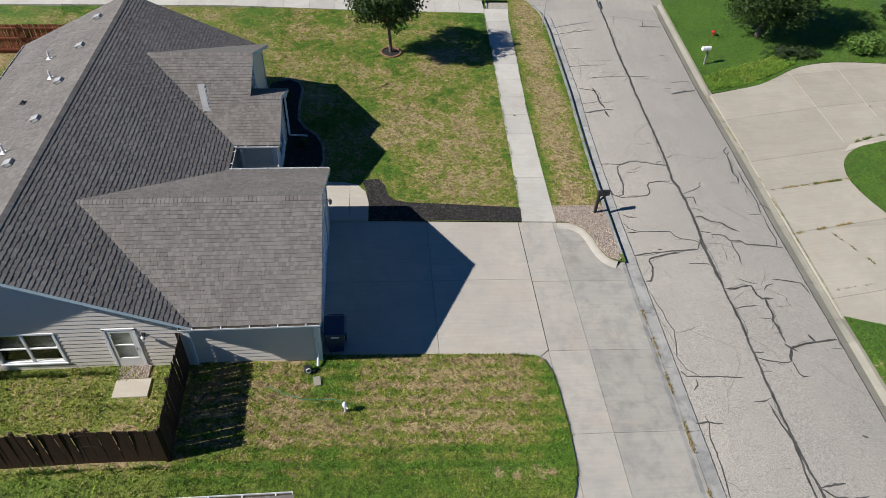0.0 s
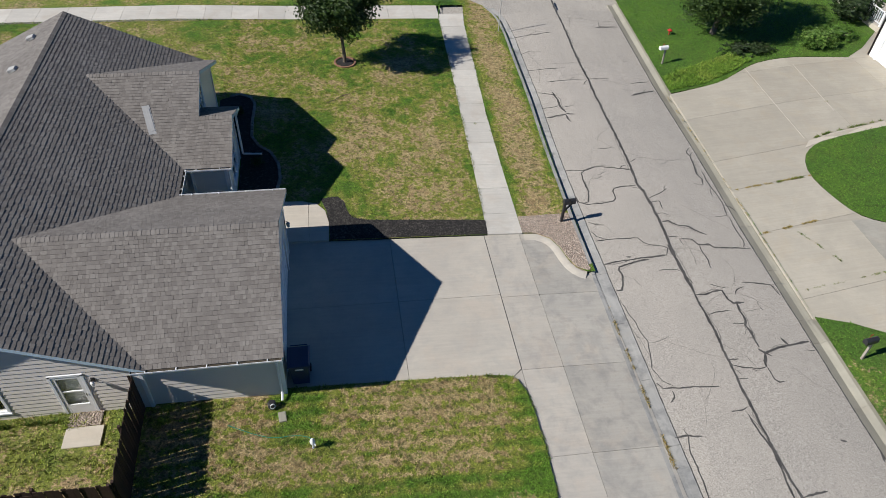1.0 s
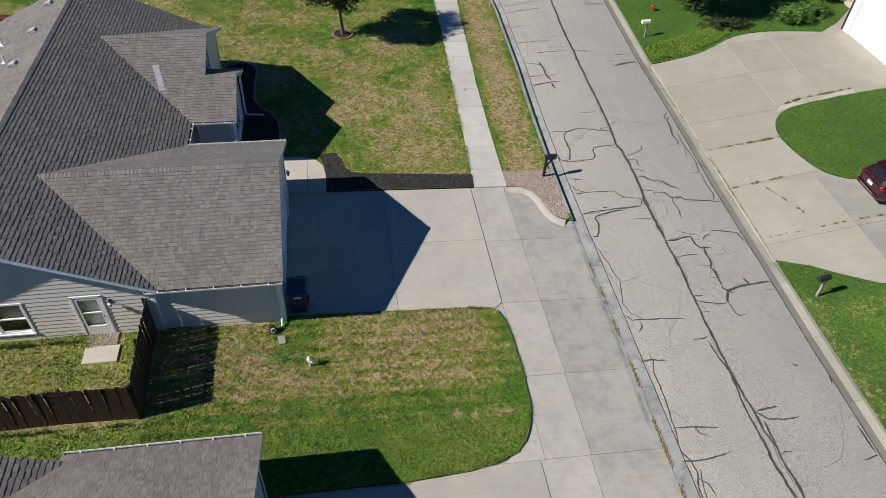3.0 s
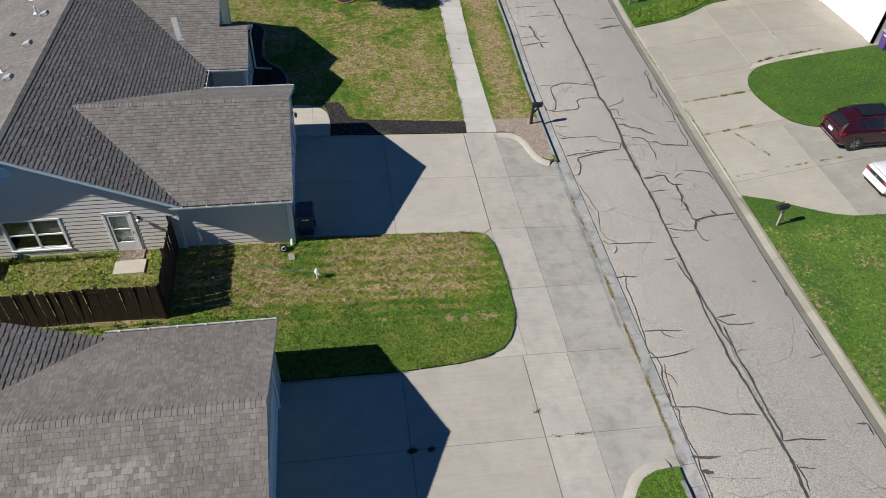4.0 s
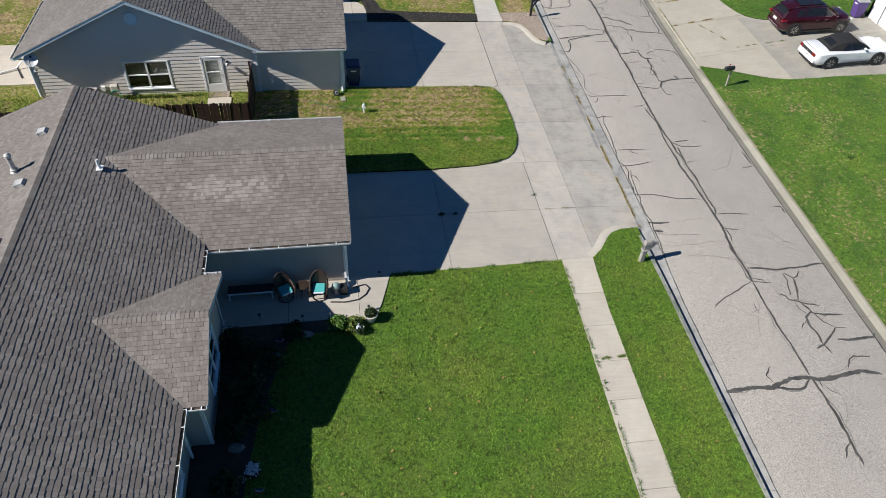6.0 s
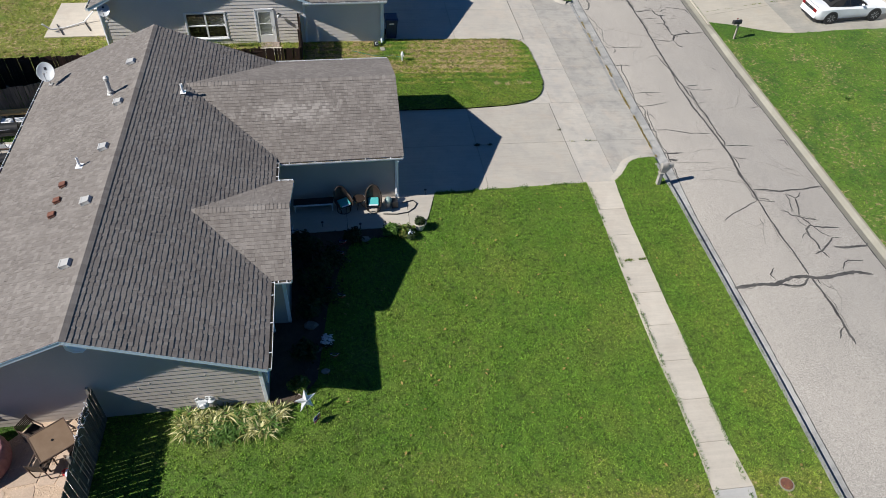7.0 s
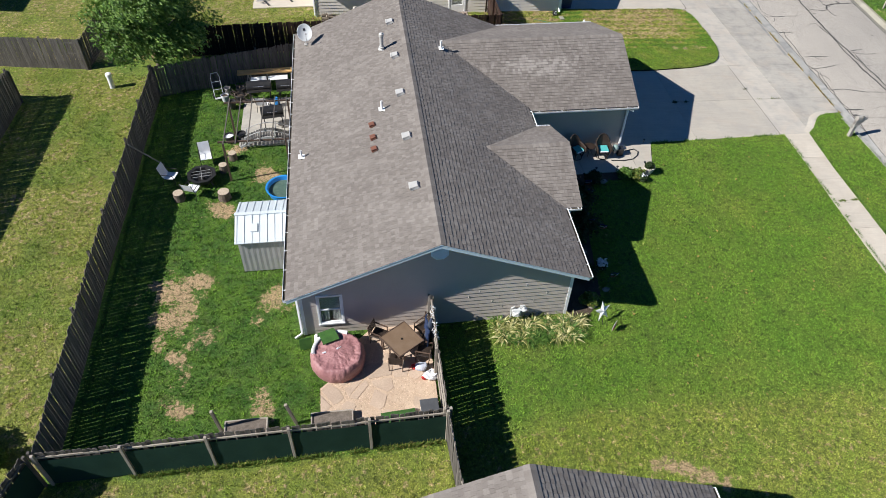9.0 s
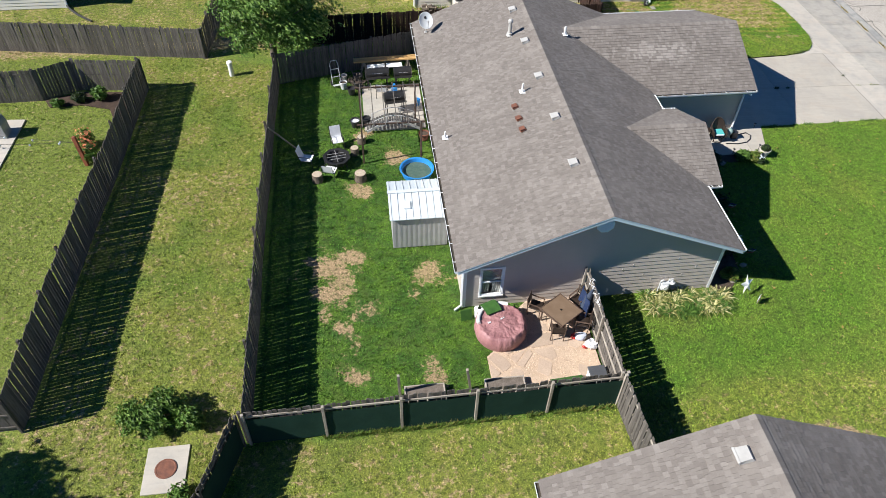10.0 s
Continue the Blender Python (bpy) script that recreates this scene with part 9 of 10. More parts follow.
# ---- common strip and the gardens beyond ----
pipe = thing("utility_pipe", "white capped utility pipe standing in the grass", "utility pipe", at=pose(-27.75, 8.1, 0.42), geo=Geo().lathe([(0.13, -0.1), (0.13, 0.72), (0.155, 0.73), (0.155, 0.86), (0.11, 0.9), (0.02, 0.91)], 16), material=WHITE, smooth=True)
drain = thing("drain_pipe", "black corrugated drain pipe lying on the grass", "drain pipe", geo=Geo().tube([(-38.35, 16.7, 0.62), (-38.1, 16.35, 0.54), (-37.45, 15.6, 0.52), (-36.9, 15.1, 0.52), (-36.5, 14.75, 0.52)], 0.07, 8), material=BLACK)
MULCH = surface("dark_mulch", (0.035, 0.02, 0.013), (0.07, 0.042, 0.028), 0.95, 5, 40, 0.02)
thing("mulch_bed", "dark mulch bed under young shrubs at the fence", "planting bed", kind="structure", geo=Geo().prism([(-37.0, 6.45), (-35.4, 7.1), (-32.6, 6.85), (-32.75, 4.6), (-33.2, 4.4), (-33.6, 5.4), (-35.0, 5.9), (-36.6, 5.8)], 0.4, 0.5), material=MULCH)
strings = thing("string_lights", "sagging string lights with small round bulbs over the patio", "string lights")
for k, (x1, y1, z1) in enumerate(((-44, 3.2, 2.6), (-44, 1.2, 2.7))):
    pts = [(-33.8 + (x1 + 33.8) * u, 0.75 + (y1 - 0.75) * u, 1.9 + (z1 - 1.9) * u - 1.2 * u * (1 - u)) for u in [i / 16 for i in range(17)]]
    part("cable", Geo().tube(pts, 0.008, 5), BLACK, strings)
    for p in pts[1:-1:2]:
        part("bulb", Geo().ball((p[0], p[1], p[2] - 0.05), 0.045, 0.045, 0.06, 8), PETAL_WHITE, strings)
mh = thing("utility_slab", "concrete slab with a round rusty manhole lid", "utility cover", at=pose(-27.8, -14.95, 0.42))
part("slab", Geo().box(-0.66, 0.66, -0.8, 0.8, -0.1, 0.09, 0.012), APRON, mh)
part("manhole_lid", Geo().lathe([(0.34, 0.09), (0.34, 0.115), (0.30, 0.12), (0.28, 0.112), (0.02, 0.115)], 24), RUST, mh, "rusty round manhole lid")
thing("carved_post", "orange-brown timber post in the flower bed", "post", at=pose(-33.7, 0.9, 0.45, -10, -8, 0), geo=Geo().box(-0.08, 0.08, -0.08, 0.08, 0, 1.5, 0.01), material=WOOD_RED)
thing("patio_slab", "concrete patio slab of the neighbouring garden", "patio", kind="structure", geo=Geo().prism([(-44, 0.5), (-37.6, 0.6), (-37.5, 4.8), (-44, 5.2)], 0.35, 0.52), material=APRON)
thing("covered_grill", "grey covered garden furniture on the patio", "covered furniture", at=pose(-38.4, 3.6, 0.52), geo=Geo().rings([[(x * s, y * s, z) for x, y in ((-0.5, -0.35), (0.5, -0.35), (0.5, 0.35), (-0.5, 0.35))] for s, z in ((1, 0), (1.0, 0.7), (0.85, 1.0), (0.5, 1.05))]), material=GREY_PLASTIC)
shrub("small flowering shrub by the fence", -34.2, 6.3, 0.45, 0.5, 0.5, 0.9, 500, 0.08, LEAF_BRIGHT, 301)
shrub("dark shrub by the fence", -35.2, 6.2, 0.45, 0.5, 0.4, 0.6, 350, 0.08, LEAF_DARK, 302)
shrub("dark shrub by the fence", -36.2, 5.9, 0.45, 0.4, 0.4, 0.55, 300, 0.08, LEAF_BRIGHT, 303)

# ---- houses past the fences and across the street ----
SIDING_W = surface("white_siding", (0.72, 0.71, 0.69), (0.77, 0.76, 0.74), 0.5, 0.8, 30, 0.001, fine_mix=0.06)
house_d, roof_d, hd, ud = gable_house("pale house behind the garden fences", SHINGLE_B, DECK, SIDING_W, -51.5, -38.0, -44.5, 3.2, 5.6, 16.35, 34, floor=0.5, boards=0.2)


def street_house(label, x, y0, y1, z, gd0, gd1):
    """A house whose garage faces west across its driveway."""
    h = thing("house", label, "house", at=pose(0, 0, 0))
    roof = part("roof", Geo().box(x + 4, x + 4.1, y0, y1, z + 2.7, z + 2.8), DECK, h, "grey shingle roof")
    ym = (y0 + y1) / 2
    zt = z + 2.75 + 0.42 * (ym - y0)
    slope(roof, DECK, SHINGLE_B, (x + 0.1, y0 - 0.3, z + 2.7), (x + 9, y0 - 0.3, z + 2.7), (x + 0.1, ym, zt), (x + 9, ym, zt), expo=0.29)
    slope(roof, DECK, SHINGLE_B, (x + 9, y1 + 0.3, z + 2.7), (x + 0.1, y1 + 0.3, z + 2.7), (x + 9, ym, zt), (x + 0.1, ym, zt), expo=0.29)
    wall(h, (x, y1), (x, y0), z - 0.1, lambda u: z + 2.6 + 0.42 * min(u, y1 - y0 - u), [(y1 - gd1, y1 - gd0, z - 0.5, z + 2.2)], SIDING_W, "white siding")
    wall(h, (x, y0), (x + 9, y0), z - 0.1, lambda u: z + 2.6, (), SIDING_W, "white siding")
    wall(h, (x + 9, y1), (x, y1), z - 0.1, lambda u: z + 2.6, (), SIDING_W)
    wall(h, (x + 9, y0), (x + 9, y1), z - 0.1, lambda u: z + 2.6, (), SIDING_W)
    d = part("garage_door", Geo().box(x + 0.08, x + 0.12, gd0, gd1, z - 0.02, z + 2.2), WHITE, h, "white sectional garage door")
    for j in range(4):
        part("section", Geo().box(x + 0.06, x + 0.08, gd0 + 0.01, gd1 - 0.01, z + 0.55 * j, z + 0.55 * j + 0.54, 0.004), WHITE, d)
    part("door_frame", Geo().box(x - 0.035, x + 0.05, gd0 - 0.14, gd0, z - 0.1, z + 2.34).box(x - 0.035, x + 0.05, gd1, gd1 + 0.14, z - 0.1, z + 2.34).box(x - 0.035, x + 0.05, gd0, gd1, z + 2.2, z + 2.34), TRIM, h)
    return h


street_house("white house with a white garage door", 34.35, 29.45, 36.4, 0.72, 30.2, 35.6)
street_house("white house behind the parked cars", 33.0, 13.2, 21.0, 0.68, 14.4, 19.8)
porch = thing("porch", "white railed porch of the house across the street", "porch", at=pose(37.6, 42.0, 0.75))
part("deck", Geo().box(-0.9, 2.0, -3.0, 2.0, 0, 0.35, 0.01), WALKWAY, porch)
for k in range(4):
    part("post", Geo().box(-0.85, -0.71, -2.9 + 1.55 * k, -2.76 + 1.55 * k, 0.35, 2.7, 0.008), WHITE, porch)
part("handrail", Geo().bar((-0.78, -2.9, 1.3), (-0.78, 1.9, 1.3), 0.06).bar((-0.78, -2.9, 0.5), (-0.78, 1.9, 0.5), 0.05), WHITE, porch)
for k in range(24):
    part("baluster", Geo().box(-0.8, -0.76, -2.7 + 0.19 * k, -2.66 + 0.19 * k, 0.5, 1.3), WHITE, porch)

# ---- parked cars ----
def paint(name, colour, rough=0.25):
    m, nt, bsdf = material(name)
    co = place(nt)
    col = mix(nt, ramp(nt, noise_tex(nt, 3, 4, 0.6, co), 0.35, 0.7, 0, 0.3), colour, tuple(0.8 * c for c in colour))
    nt.links.new(col, bsdf.inputs["Base Color"])
    bsdf.inputs["Roughness"].default_value = rough
    bsdf.inputs["Coat Weight"].default_value = 0.7
    bsdf.inputs["Coat Roughness"].default_value = 0.06
    return m


MAROON_PAINT, WHITE_PAINT = paint("maroon_car_paint", (0.034, 0.004, 0.008), 0.2), paint("white_car_paint", (0.78, 0.79, 0.80))
CAR_GLASS = surface("tinted_car_glass", (0.012, 0.014, 0.016), (0.016, 0.018, 0.02), 0.06, 3, 30, 0.0, fine_mix=0.02)
SOFT_TOP = surface("black_soft_top", (0.012, 0.012, 0.013), (0.018, 0.018, 0.019), 0.85, 6, 60, 0.002)
TAIL = surface("red_tail_lamp", (0.20, 0.006, 0.01), (0.28, 0.01, 0.014), 0.15, 4, 40, 0.0, fine_mix=0.05)
LENS = surface("clear_lamp_lens", (0.65, 0.66, 0.68), (0.75, 0.76, 0.78), 0.1, 4, 40, 0.0, fine_mix=0.05)


def eased(rows, n=44, reach=0.13):
    """Sections along the car, resampled and rounded off between the given ones."""
    rows = np.array(rows)
    x = np.linspace(rows[0, 0], rows[-1, 0], n)
    pts = np.stack([x] + [np.interp(x, rows[:, 0], rows[:, k]) for k in range(1, rows.shape[1])], 1)
    out = pts.copy()
    for i in range(1, n - 1):
        r = min(reach, x[i] - x[0], x[-1] - x[i])
        near = np.abs(x - x[i]) <= r + 1e-6
        out[i, 1:] = pts[near, 1:].mean(0)
    return [tuple(map(float, p)) for p in out]


def car(label, at, body_mat, top_mat, rows, roof, wheelbase, rear_axle, track, tyre_r, soft=False):
    """rows: along x from the tail, (x, half width, sill z, shoulder z, deck z); roof: (x, half width at the belt, belt z, half width at the roof, roof z)."""
    c = thing("car", label, "car", at=at)
    sec = []
    for x, w, z0, z1, z2 in eased(rows):
        half = [(0.86 * w, z0), (0.985 * w, z0 + 0.12), (w, (z0 + z1) / 2), (0.97 * w, z1), (0.86 * w, z1 + 0.6 * (z2 - z1)), (0.5 * w, z2), (0.0, z2 + 0.012)]
        sec.append([(x, -y, z) for y, z in half] + [(x, y, z) for y, z in half[-2::-1]])
    part("body", Geo().rings(sec), body_mat, c, smooth=True)
    sec = []
    cabin = eased(roof, 40, 0.16)
    for x, wb, zb, wr, zr in cabin:
        half = [(wb, zb), ((wb + 2 * wr) / 3, zb + 0.62 * (zr - zb)), (wr, zb + 0.93 * (zr - zb)), (0.6 * wr, zr), (0, zr + 0.01)]
        sec.append([(x, -y, z) for y, z in half] + [(x, y, z) for y, z in half[-2::-1]])
    part("glasshouse", Geo().rings(sec), SOFT_TOP if soft else body_mat, c, smooth=True)
    if not soft:
        table = np.array(cabin)
        at_x = lambda x: [float(np.interp(x, table[:, 0], table[:, k])) for k in range(1, 5)]

        def side_point(x, s, f):
            wb, zb, wr, zr = at_x(x)
            y = np.interp(f, [0, 0.66, 1], [wb, (wb + 2 * wr) / 3, wr])
            return (x, s * (float(y) + 0.008), zb + 0.93 * f * (zr - zb) + 0.004)

        def glass(x0, x1, f0, f1, s, lean=0.0):
            part("side_window", strip([[side_point(x0 + (x1 - x0) * i / 6 + lean * j / 4, s, f0 + (f1 - f0) * j / 4) for j in range(5)][::s] for i in range(7)]), CAR_GLASS, c, "dark tinted window", True)

        for s in (-1, 1):
            glass(1.0, 1.5, 0.16, 0.8, s, 0.06)
            glass(1.58, 2.32, 0.14, 0.86, s)
            glass(2.4, 3.12, 0.14, 0.84, s, -0.22)
        for x0, x1, q, lab in ((0.24, 0.66, 0.86, "dark rear window"), (2.86, 3.62, 0.92, "dark windscreen")):
            rows_ = []
            for i in range(8):
                x = x0 + (x1 - x0) * i / 7
                wb, zb, wr, zr = at_x(x)
                rows_.append([(x, q * wr * j / 3, (zr if abs(j) < 2.5 else zr - 0.04 * (zr - zb)) + 0.016) for j in (-3, -2, -1, 0, 1, 2, 3)])
            part("rear_window" if x0 < 1 else "windscreen", strip(rows_), CAR_GLASS, c, lab, True)
    inner = [p for p in cabin if (roof[1][0] if soft else roof[2][0]) - 0.1 <= p[0] <= roof[-2][0] + (0.02 if soft else 0.08)]
    top = []
    for x, wb, zb, wr, zr in inner:
        top.append([(x, -wr, zb + 0.93 * (zr - zb) + 0.006), (x, -0.6 * wr, zr + 0.008), (x, 0, zr + 0.02), (x, 0.6 * wr, zr + 0.008), (x, wr, zb + 0.93 * (zr - zb) + 0.006)])
    part("roof_panel", Geo().rings(top, close=False, caps=False), top_mat, c, smooth=True)
    for s in (-1, 1):
        for i in (0, len(roof) // 2, len(roof) - 2):
            a, b = roof[i], roof[i + 1]
            if i == len(roof) // 2:
                b = (a[0] + 0.02, *a[1:])
                p, q = (a[0], s * (a[1] + 0.004), a[2]), (a[0], s * (a[3] + 0.004), a[2] + 0.93 * (a[4] - a[2]))
            elif i == 0:
                p, q = (a[0], s * a[1], a[2]), (b[0], s * (b[3] + 0.002), b[2] + 0.93 * (b[4] - b[2]))
            else:
                p, q = (b[0], s * b[1], b[2]), (a[0], s * (a[3] + 0.002), a[2] + 0.93 * (a[4] - a[2]))
            part("pillar", Geo().bar(p, q, 0.045, 0.03), body_mat if not soft else SOFT_TOP, c)
        part("mirror", Geo().ball((roof[-1][0] - 0.35, s * (roof[-1][1] + 0.13), roof[-1][2] + 0.08), 0.07, 0.11, 0.07, 10), body_mat, c, smooth=True)
        part("sill_trim", Geo().box(rear_axle + 0.4, rear_axle + wheelbase - 0.4, s * track - 0.02 + s * 0.05, s * track + 0.02 + s * 0.05, rows[3][2] - 0.03, rows[3][2] + 0.04, 0.006), BLACK, c)
        for q in (0.42, 0.62) if not soft else (0.5,):
            x = rear_axle + wheelbase * q
            part("door_handle", Geo().box(x - 0.08, x + 0.08, s * (track + 0.075) - 0.015, s * (track + 0.075) + 0.015, rows[3][3] - 0.06, rows[3][3] - 0.03, 0.006), CHROME if not soft else body_mat, c)
        for x in (rear_axle, rear_axle + wheelbase):
            y = s * (track - 0.06)
            arc = lambda r, yy: [(x + r * math.cos(k * math.pi / 12), yy, tyre_r + r * math.sin(k * math.pi / 12)) for k in range(24)]
            part("wheel_arch", Geo().rings([arc(tyre_r * 1.17, y + s * 0.125), arc(tyre_r * 1.17, y + s * 0.05)]), BLACK, c)
            wheel = part("wheel", Geo().rings([arc(tyre_r * 0.66, y - s * 0.1), arc(tyre_r * 0.97, y - s * 0.1), arc(tyre_r, y - s * 0.05), arc(tyre_r, y + s * 0.1), arc(tyre_r * 0.95, y + s * 0.14), arc(tyre_r * 0.68, y + s * 0.14)]), RUBBER, c, smooth=True)
            part("rim", Geo().rings([arc(tyre_r * 0.70, y + s * 0.142), arc(tyre_r * 0.66, y + s * 0.146), arc(tyre_r * 0.60, y + s * 0.11), arc(tyre_r * 0.12, y + s * 0.10)]), BLACK_METAL, wheel)
            for k in range(7):
                a = 2 * math.pi * k / 7 + 0.3
                part("spoke", Geo().bar((x + 0.04 * math.cos(a), y + s * 0.13, tyre_r + 0.04 * math.sin(a)), (x + tyre_r * 0.66 * math.cos(a), y + s * 0.142, tyre_r + tyre_r * 0.66 * math.sin(a)), 0.045, 0.02, up=(0, 1, 0)), CHROME if not soft else GREY_PLASTIC, wheel)
    return c


suv = car("dark maroon crossover car parked on the driveway", pose(25.45, 19.8, 0.55, 0, -2.0, 0) @ Matrix.Diagonal((1.1, 1.02, 1.04, 1)), MAROON_PAINT, MAROON_PAINT,
          [(0.12, 0.74, 0.42, 0.70, 0.95), (0.17, 0.84, 0.34, 0.84, 1.03), (0.36, 0.92, 0.24, 0.95, 1.06), (1.0, 0.94, 0.22, 0.98, 1.08), (2.2, 0.945, 0.22, 0.96, 1.05), (3.4, 0.94, 0.22, 0.93, 1.02), (3.75, 0.93, 0.24, 0.88, 1.0), (4.25, 0.90, 0.26, 0.82, 0.94), (4.48, 0.82, 0.30, 0.70, 0.82), (4.58, 0.68, 0.36, 0.60, 0.68)],
          [(0.16, 0.74, 1.0, 0.62, 1.05), (0.45, 0.79, 1.04, 0.57, 1.40), (0.75, 0.81, 1.05, 0.56, 1.575), (1.4, 0.82, 1.05, 0.57, 1.65), (2.2, 0.82, 1.03, 0.57, 1.66), (2.75, 0.81, 1.01, 0.56, 1.60), (3.72, 0.76, 0.99, 0.64, 1.02)], 2.825, 0.98, 0.885, 0.37)
for x0, x1 in ((1.15, 1.85), (1.93, 2.62)):
    part("sunroof", Geo().box(x0, x1, -0.44, 0.44, 1.672, 1.684, 0.004), CAR_GLASS, suv, "dark panoramic roof glass")
part("spoiler", Geo().rings([[(x, y, z + q) for x, z in ((0.44, 1.50), (0.86, 1.60), (0.86, 1.63), (0.42, 1.54))] for y, q in ((-0.55, -0.03), (0, 0.02), (0.55, -0.03))]), MAROON_PAINT, suv)
for s in (-1, 1):
    part("tail_lamp", Geo().box(0.1, 0.4, s * 0.77 - 0.09, s * 0.77 + 0.09, 0.85, 0.97, 0.03), TAIL, suv, "red tail lamp")
    part("roof_rail", Geo().tube([(0.8, s * 0.55, 1.57), (1.0, s * 0.56, 1.635), (2.5, s * 0.56, 1.645), (2.75, s * 0.55, 1.60)], 0.02, 6), BLACK, suv)
    part("head_lamp", Geo().box(4.25, 4.5, s * 0.68 - 0.13, s * 0.68 + 0.13, 0.72, 0.82, 0.03), LENS, suv)
part("bumper", Geo().box(0.07, 0.22, -0.78, 0.78, 0.34, 0.56, 0.04), MAROON_PAINT, suv)
part("bumper_trim", Geo().box(0.055, 0.09, -0.5, 0.5, 0.46, 0.50, 0.006), CHROME, suv, "chrome strip")
part("plate", Geo().box(0.09, 0.14, -0.17, 0.17, 0.70, 0.85, 0.006), WHITE, suv, "pale number plate")
part("wiper", Geo().bar((0.12, 0.0, 1.08), (0.3, 0.28, 1.25), 0.02), BLACK, suv)
part("emblem", Geo().box(0.12, 0.17, -0.05, 0.05, 0.90, 0.96, 0.01), CHROME, suv)

mus = car("white convertible sports car with black soft top", pose(25.6, 15.75, 0.53, 0, -2.0, 2) @ Matrix.Diagonal((1.12, 1.02, 1.06, 1)), WHITE_PAINT, SOFT_TOP,
          [(0.0, 0.78, 0.40, 0.74, 0.90), (0.06, 0.88, 0.32, 0.82, 0.97), (0.35, 0.94, 0.22, 0.86, 1.0), (1.0, 0.955, 0.2, 0.88, 1.0), (1.8, 0.92, 0.2, 0.84, 0.96), (2.9, 0.92, 0.2, 0.80, 0.94), (3.3, 0.93, 0.2, 0.80, 0.96), (4.1, 0.93, 0.22, 0.74, 0.88), (4.6, 0.86, 0.26, 0.64, 0.76), (4.78, 0.72, 0.32, 0.56, 0.66)],
          [(0.8, 0.70, 0.97, 0.55, 1.0), (1.2, 0.74, 0.97, 0.55, 1.22), (1.6, 0.76, 0.96, 0.56, 1.36), (2.0, 0.77, 0.955, 0.57, 1.39), (2.45, 0.76, 0.95, 0.55, 1.35), (3.12, 0.74, 0.94, 0.62, 0.98)], 2.72, 0.98, 0.89, 0.355, True)
part("rear_panel", Geo().box(-0.02, 0.03, -0.5, 0.5, 0.70, 0.88, 0.01), BLACK, mus, "black tail panel")
part("boot_line", Geo().bar((0.12, -0.66, 0.985), (0.12, 0.66, 0.985), 0.012), BLACK, mus)
part("windscreen", Geo().add([(2.42, -0.5, 1.345), (2.42, 0.5, 1.345), (3.1, 0.66, 0.985), (3.1, -0.66, 0.985)], [(0, 1, 2, 3)]), CAR_GLASS, mus, "dark windscreen", m=pose(0.02, 0, 0.03))
part("rear_window", Geo().add([(0.98, -0.36, 1.11), (0.98, 0.36, 1.11), (1.3, 0.34, 1.265), (1.3, -0.34, 1.265)], [(0, 1, 2, 3)]), CAR_GLASS, mus, m=pose(-0.02, 0, 0.025))
for s in (-1, 1):
    for k in range(3):
        part("tail_lamp", Geo().box(-0.03, 0.02, s * (0.52 + 0.1 * k) - 0.035, s * (0.52 + 0.1 * k) + 0.035, 0.71, 0.88, 0.008), TAIL, mus, "red tail lamp bar")
    part("side_window", Geo().add([(1.55, s * 0.765, 0.98), (2.95, s * 0.75, 0.965), (2.45, s * 0.61, 1.26), (1.75, s * 0.62, 1.27)], [(0, 1, 2, 3)]), CAR_GLASS, mus, m=pose(0, s * 0.012, 0.01))
    part("head_lamp", Geo().box(4.5, 4.72, s * 0.66 - 0.14, s * 0.66 + 0.14, 0.62, 0.72, 0.03), LENS, mus)
part("bumper", Geo().box(-0.05, 0.1, -0.8, 0.8, 0.34, 0.56, 0.05), WHITE_PAINT, mus)
part("diffuser", Geo().box(-0.04, 0.12, -0.6, 0.6, 0.24, 0.36, 0.02), BLACK, mus)
part("plate", Geo().box(-0.06, -0.03, -0.17, 0.17, 0.52, 0.66, 0.006), GREY_PALE, mus, "pale number plate")
part("emblem", Geo().lathe([(0.05, 0), (0.05, 0.012)], 10), CHROME, mus, m=pose(-0.03, 0, 0.79, 0, -90, 0))

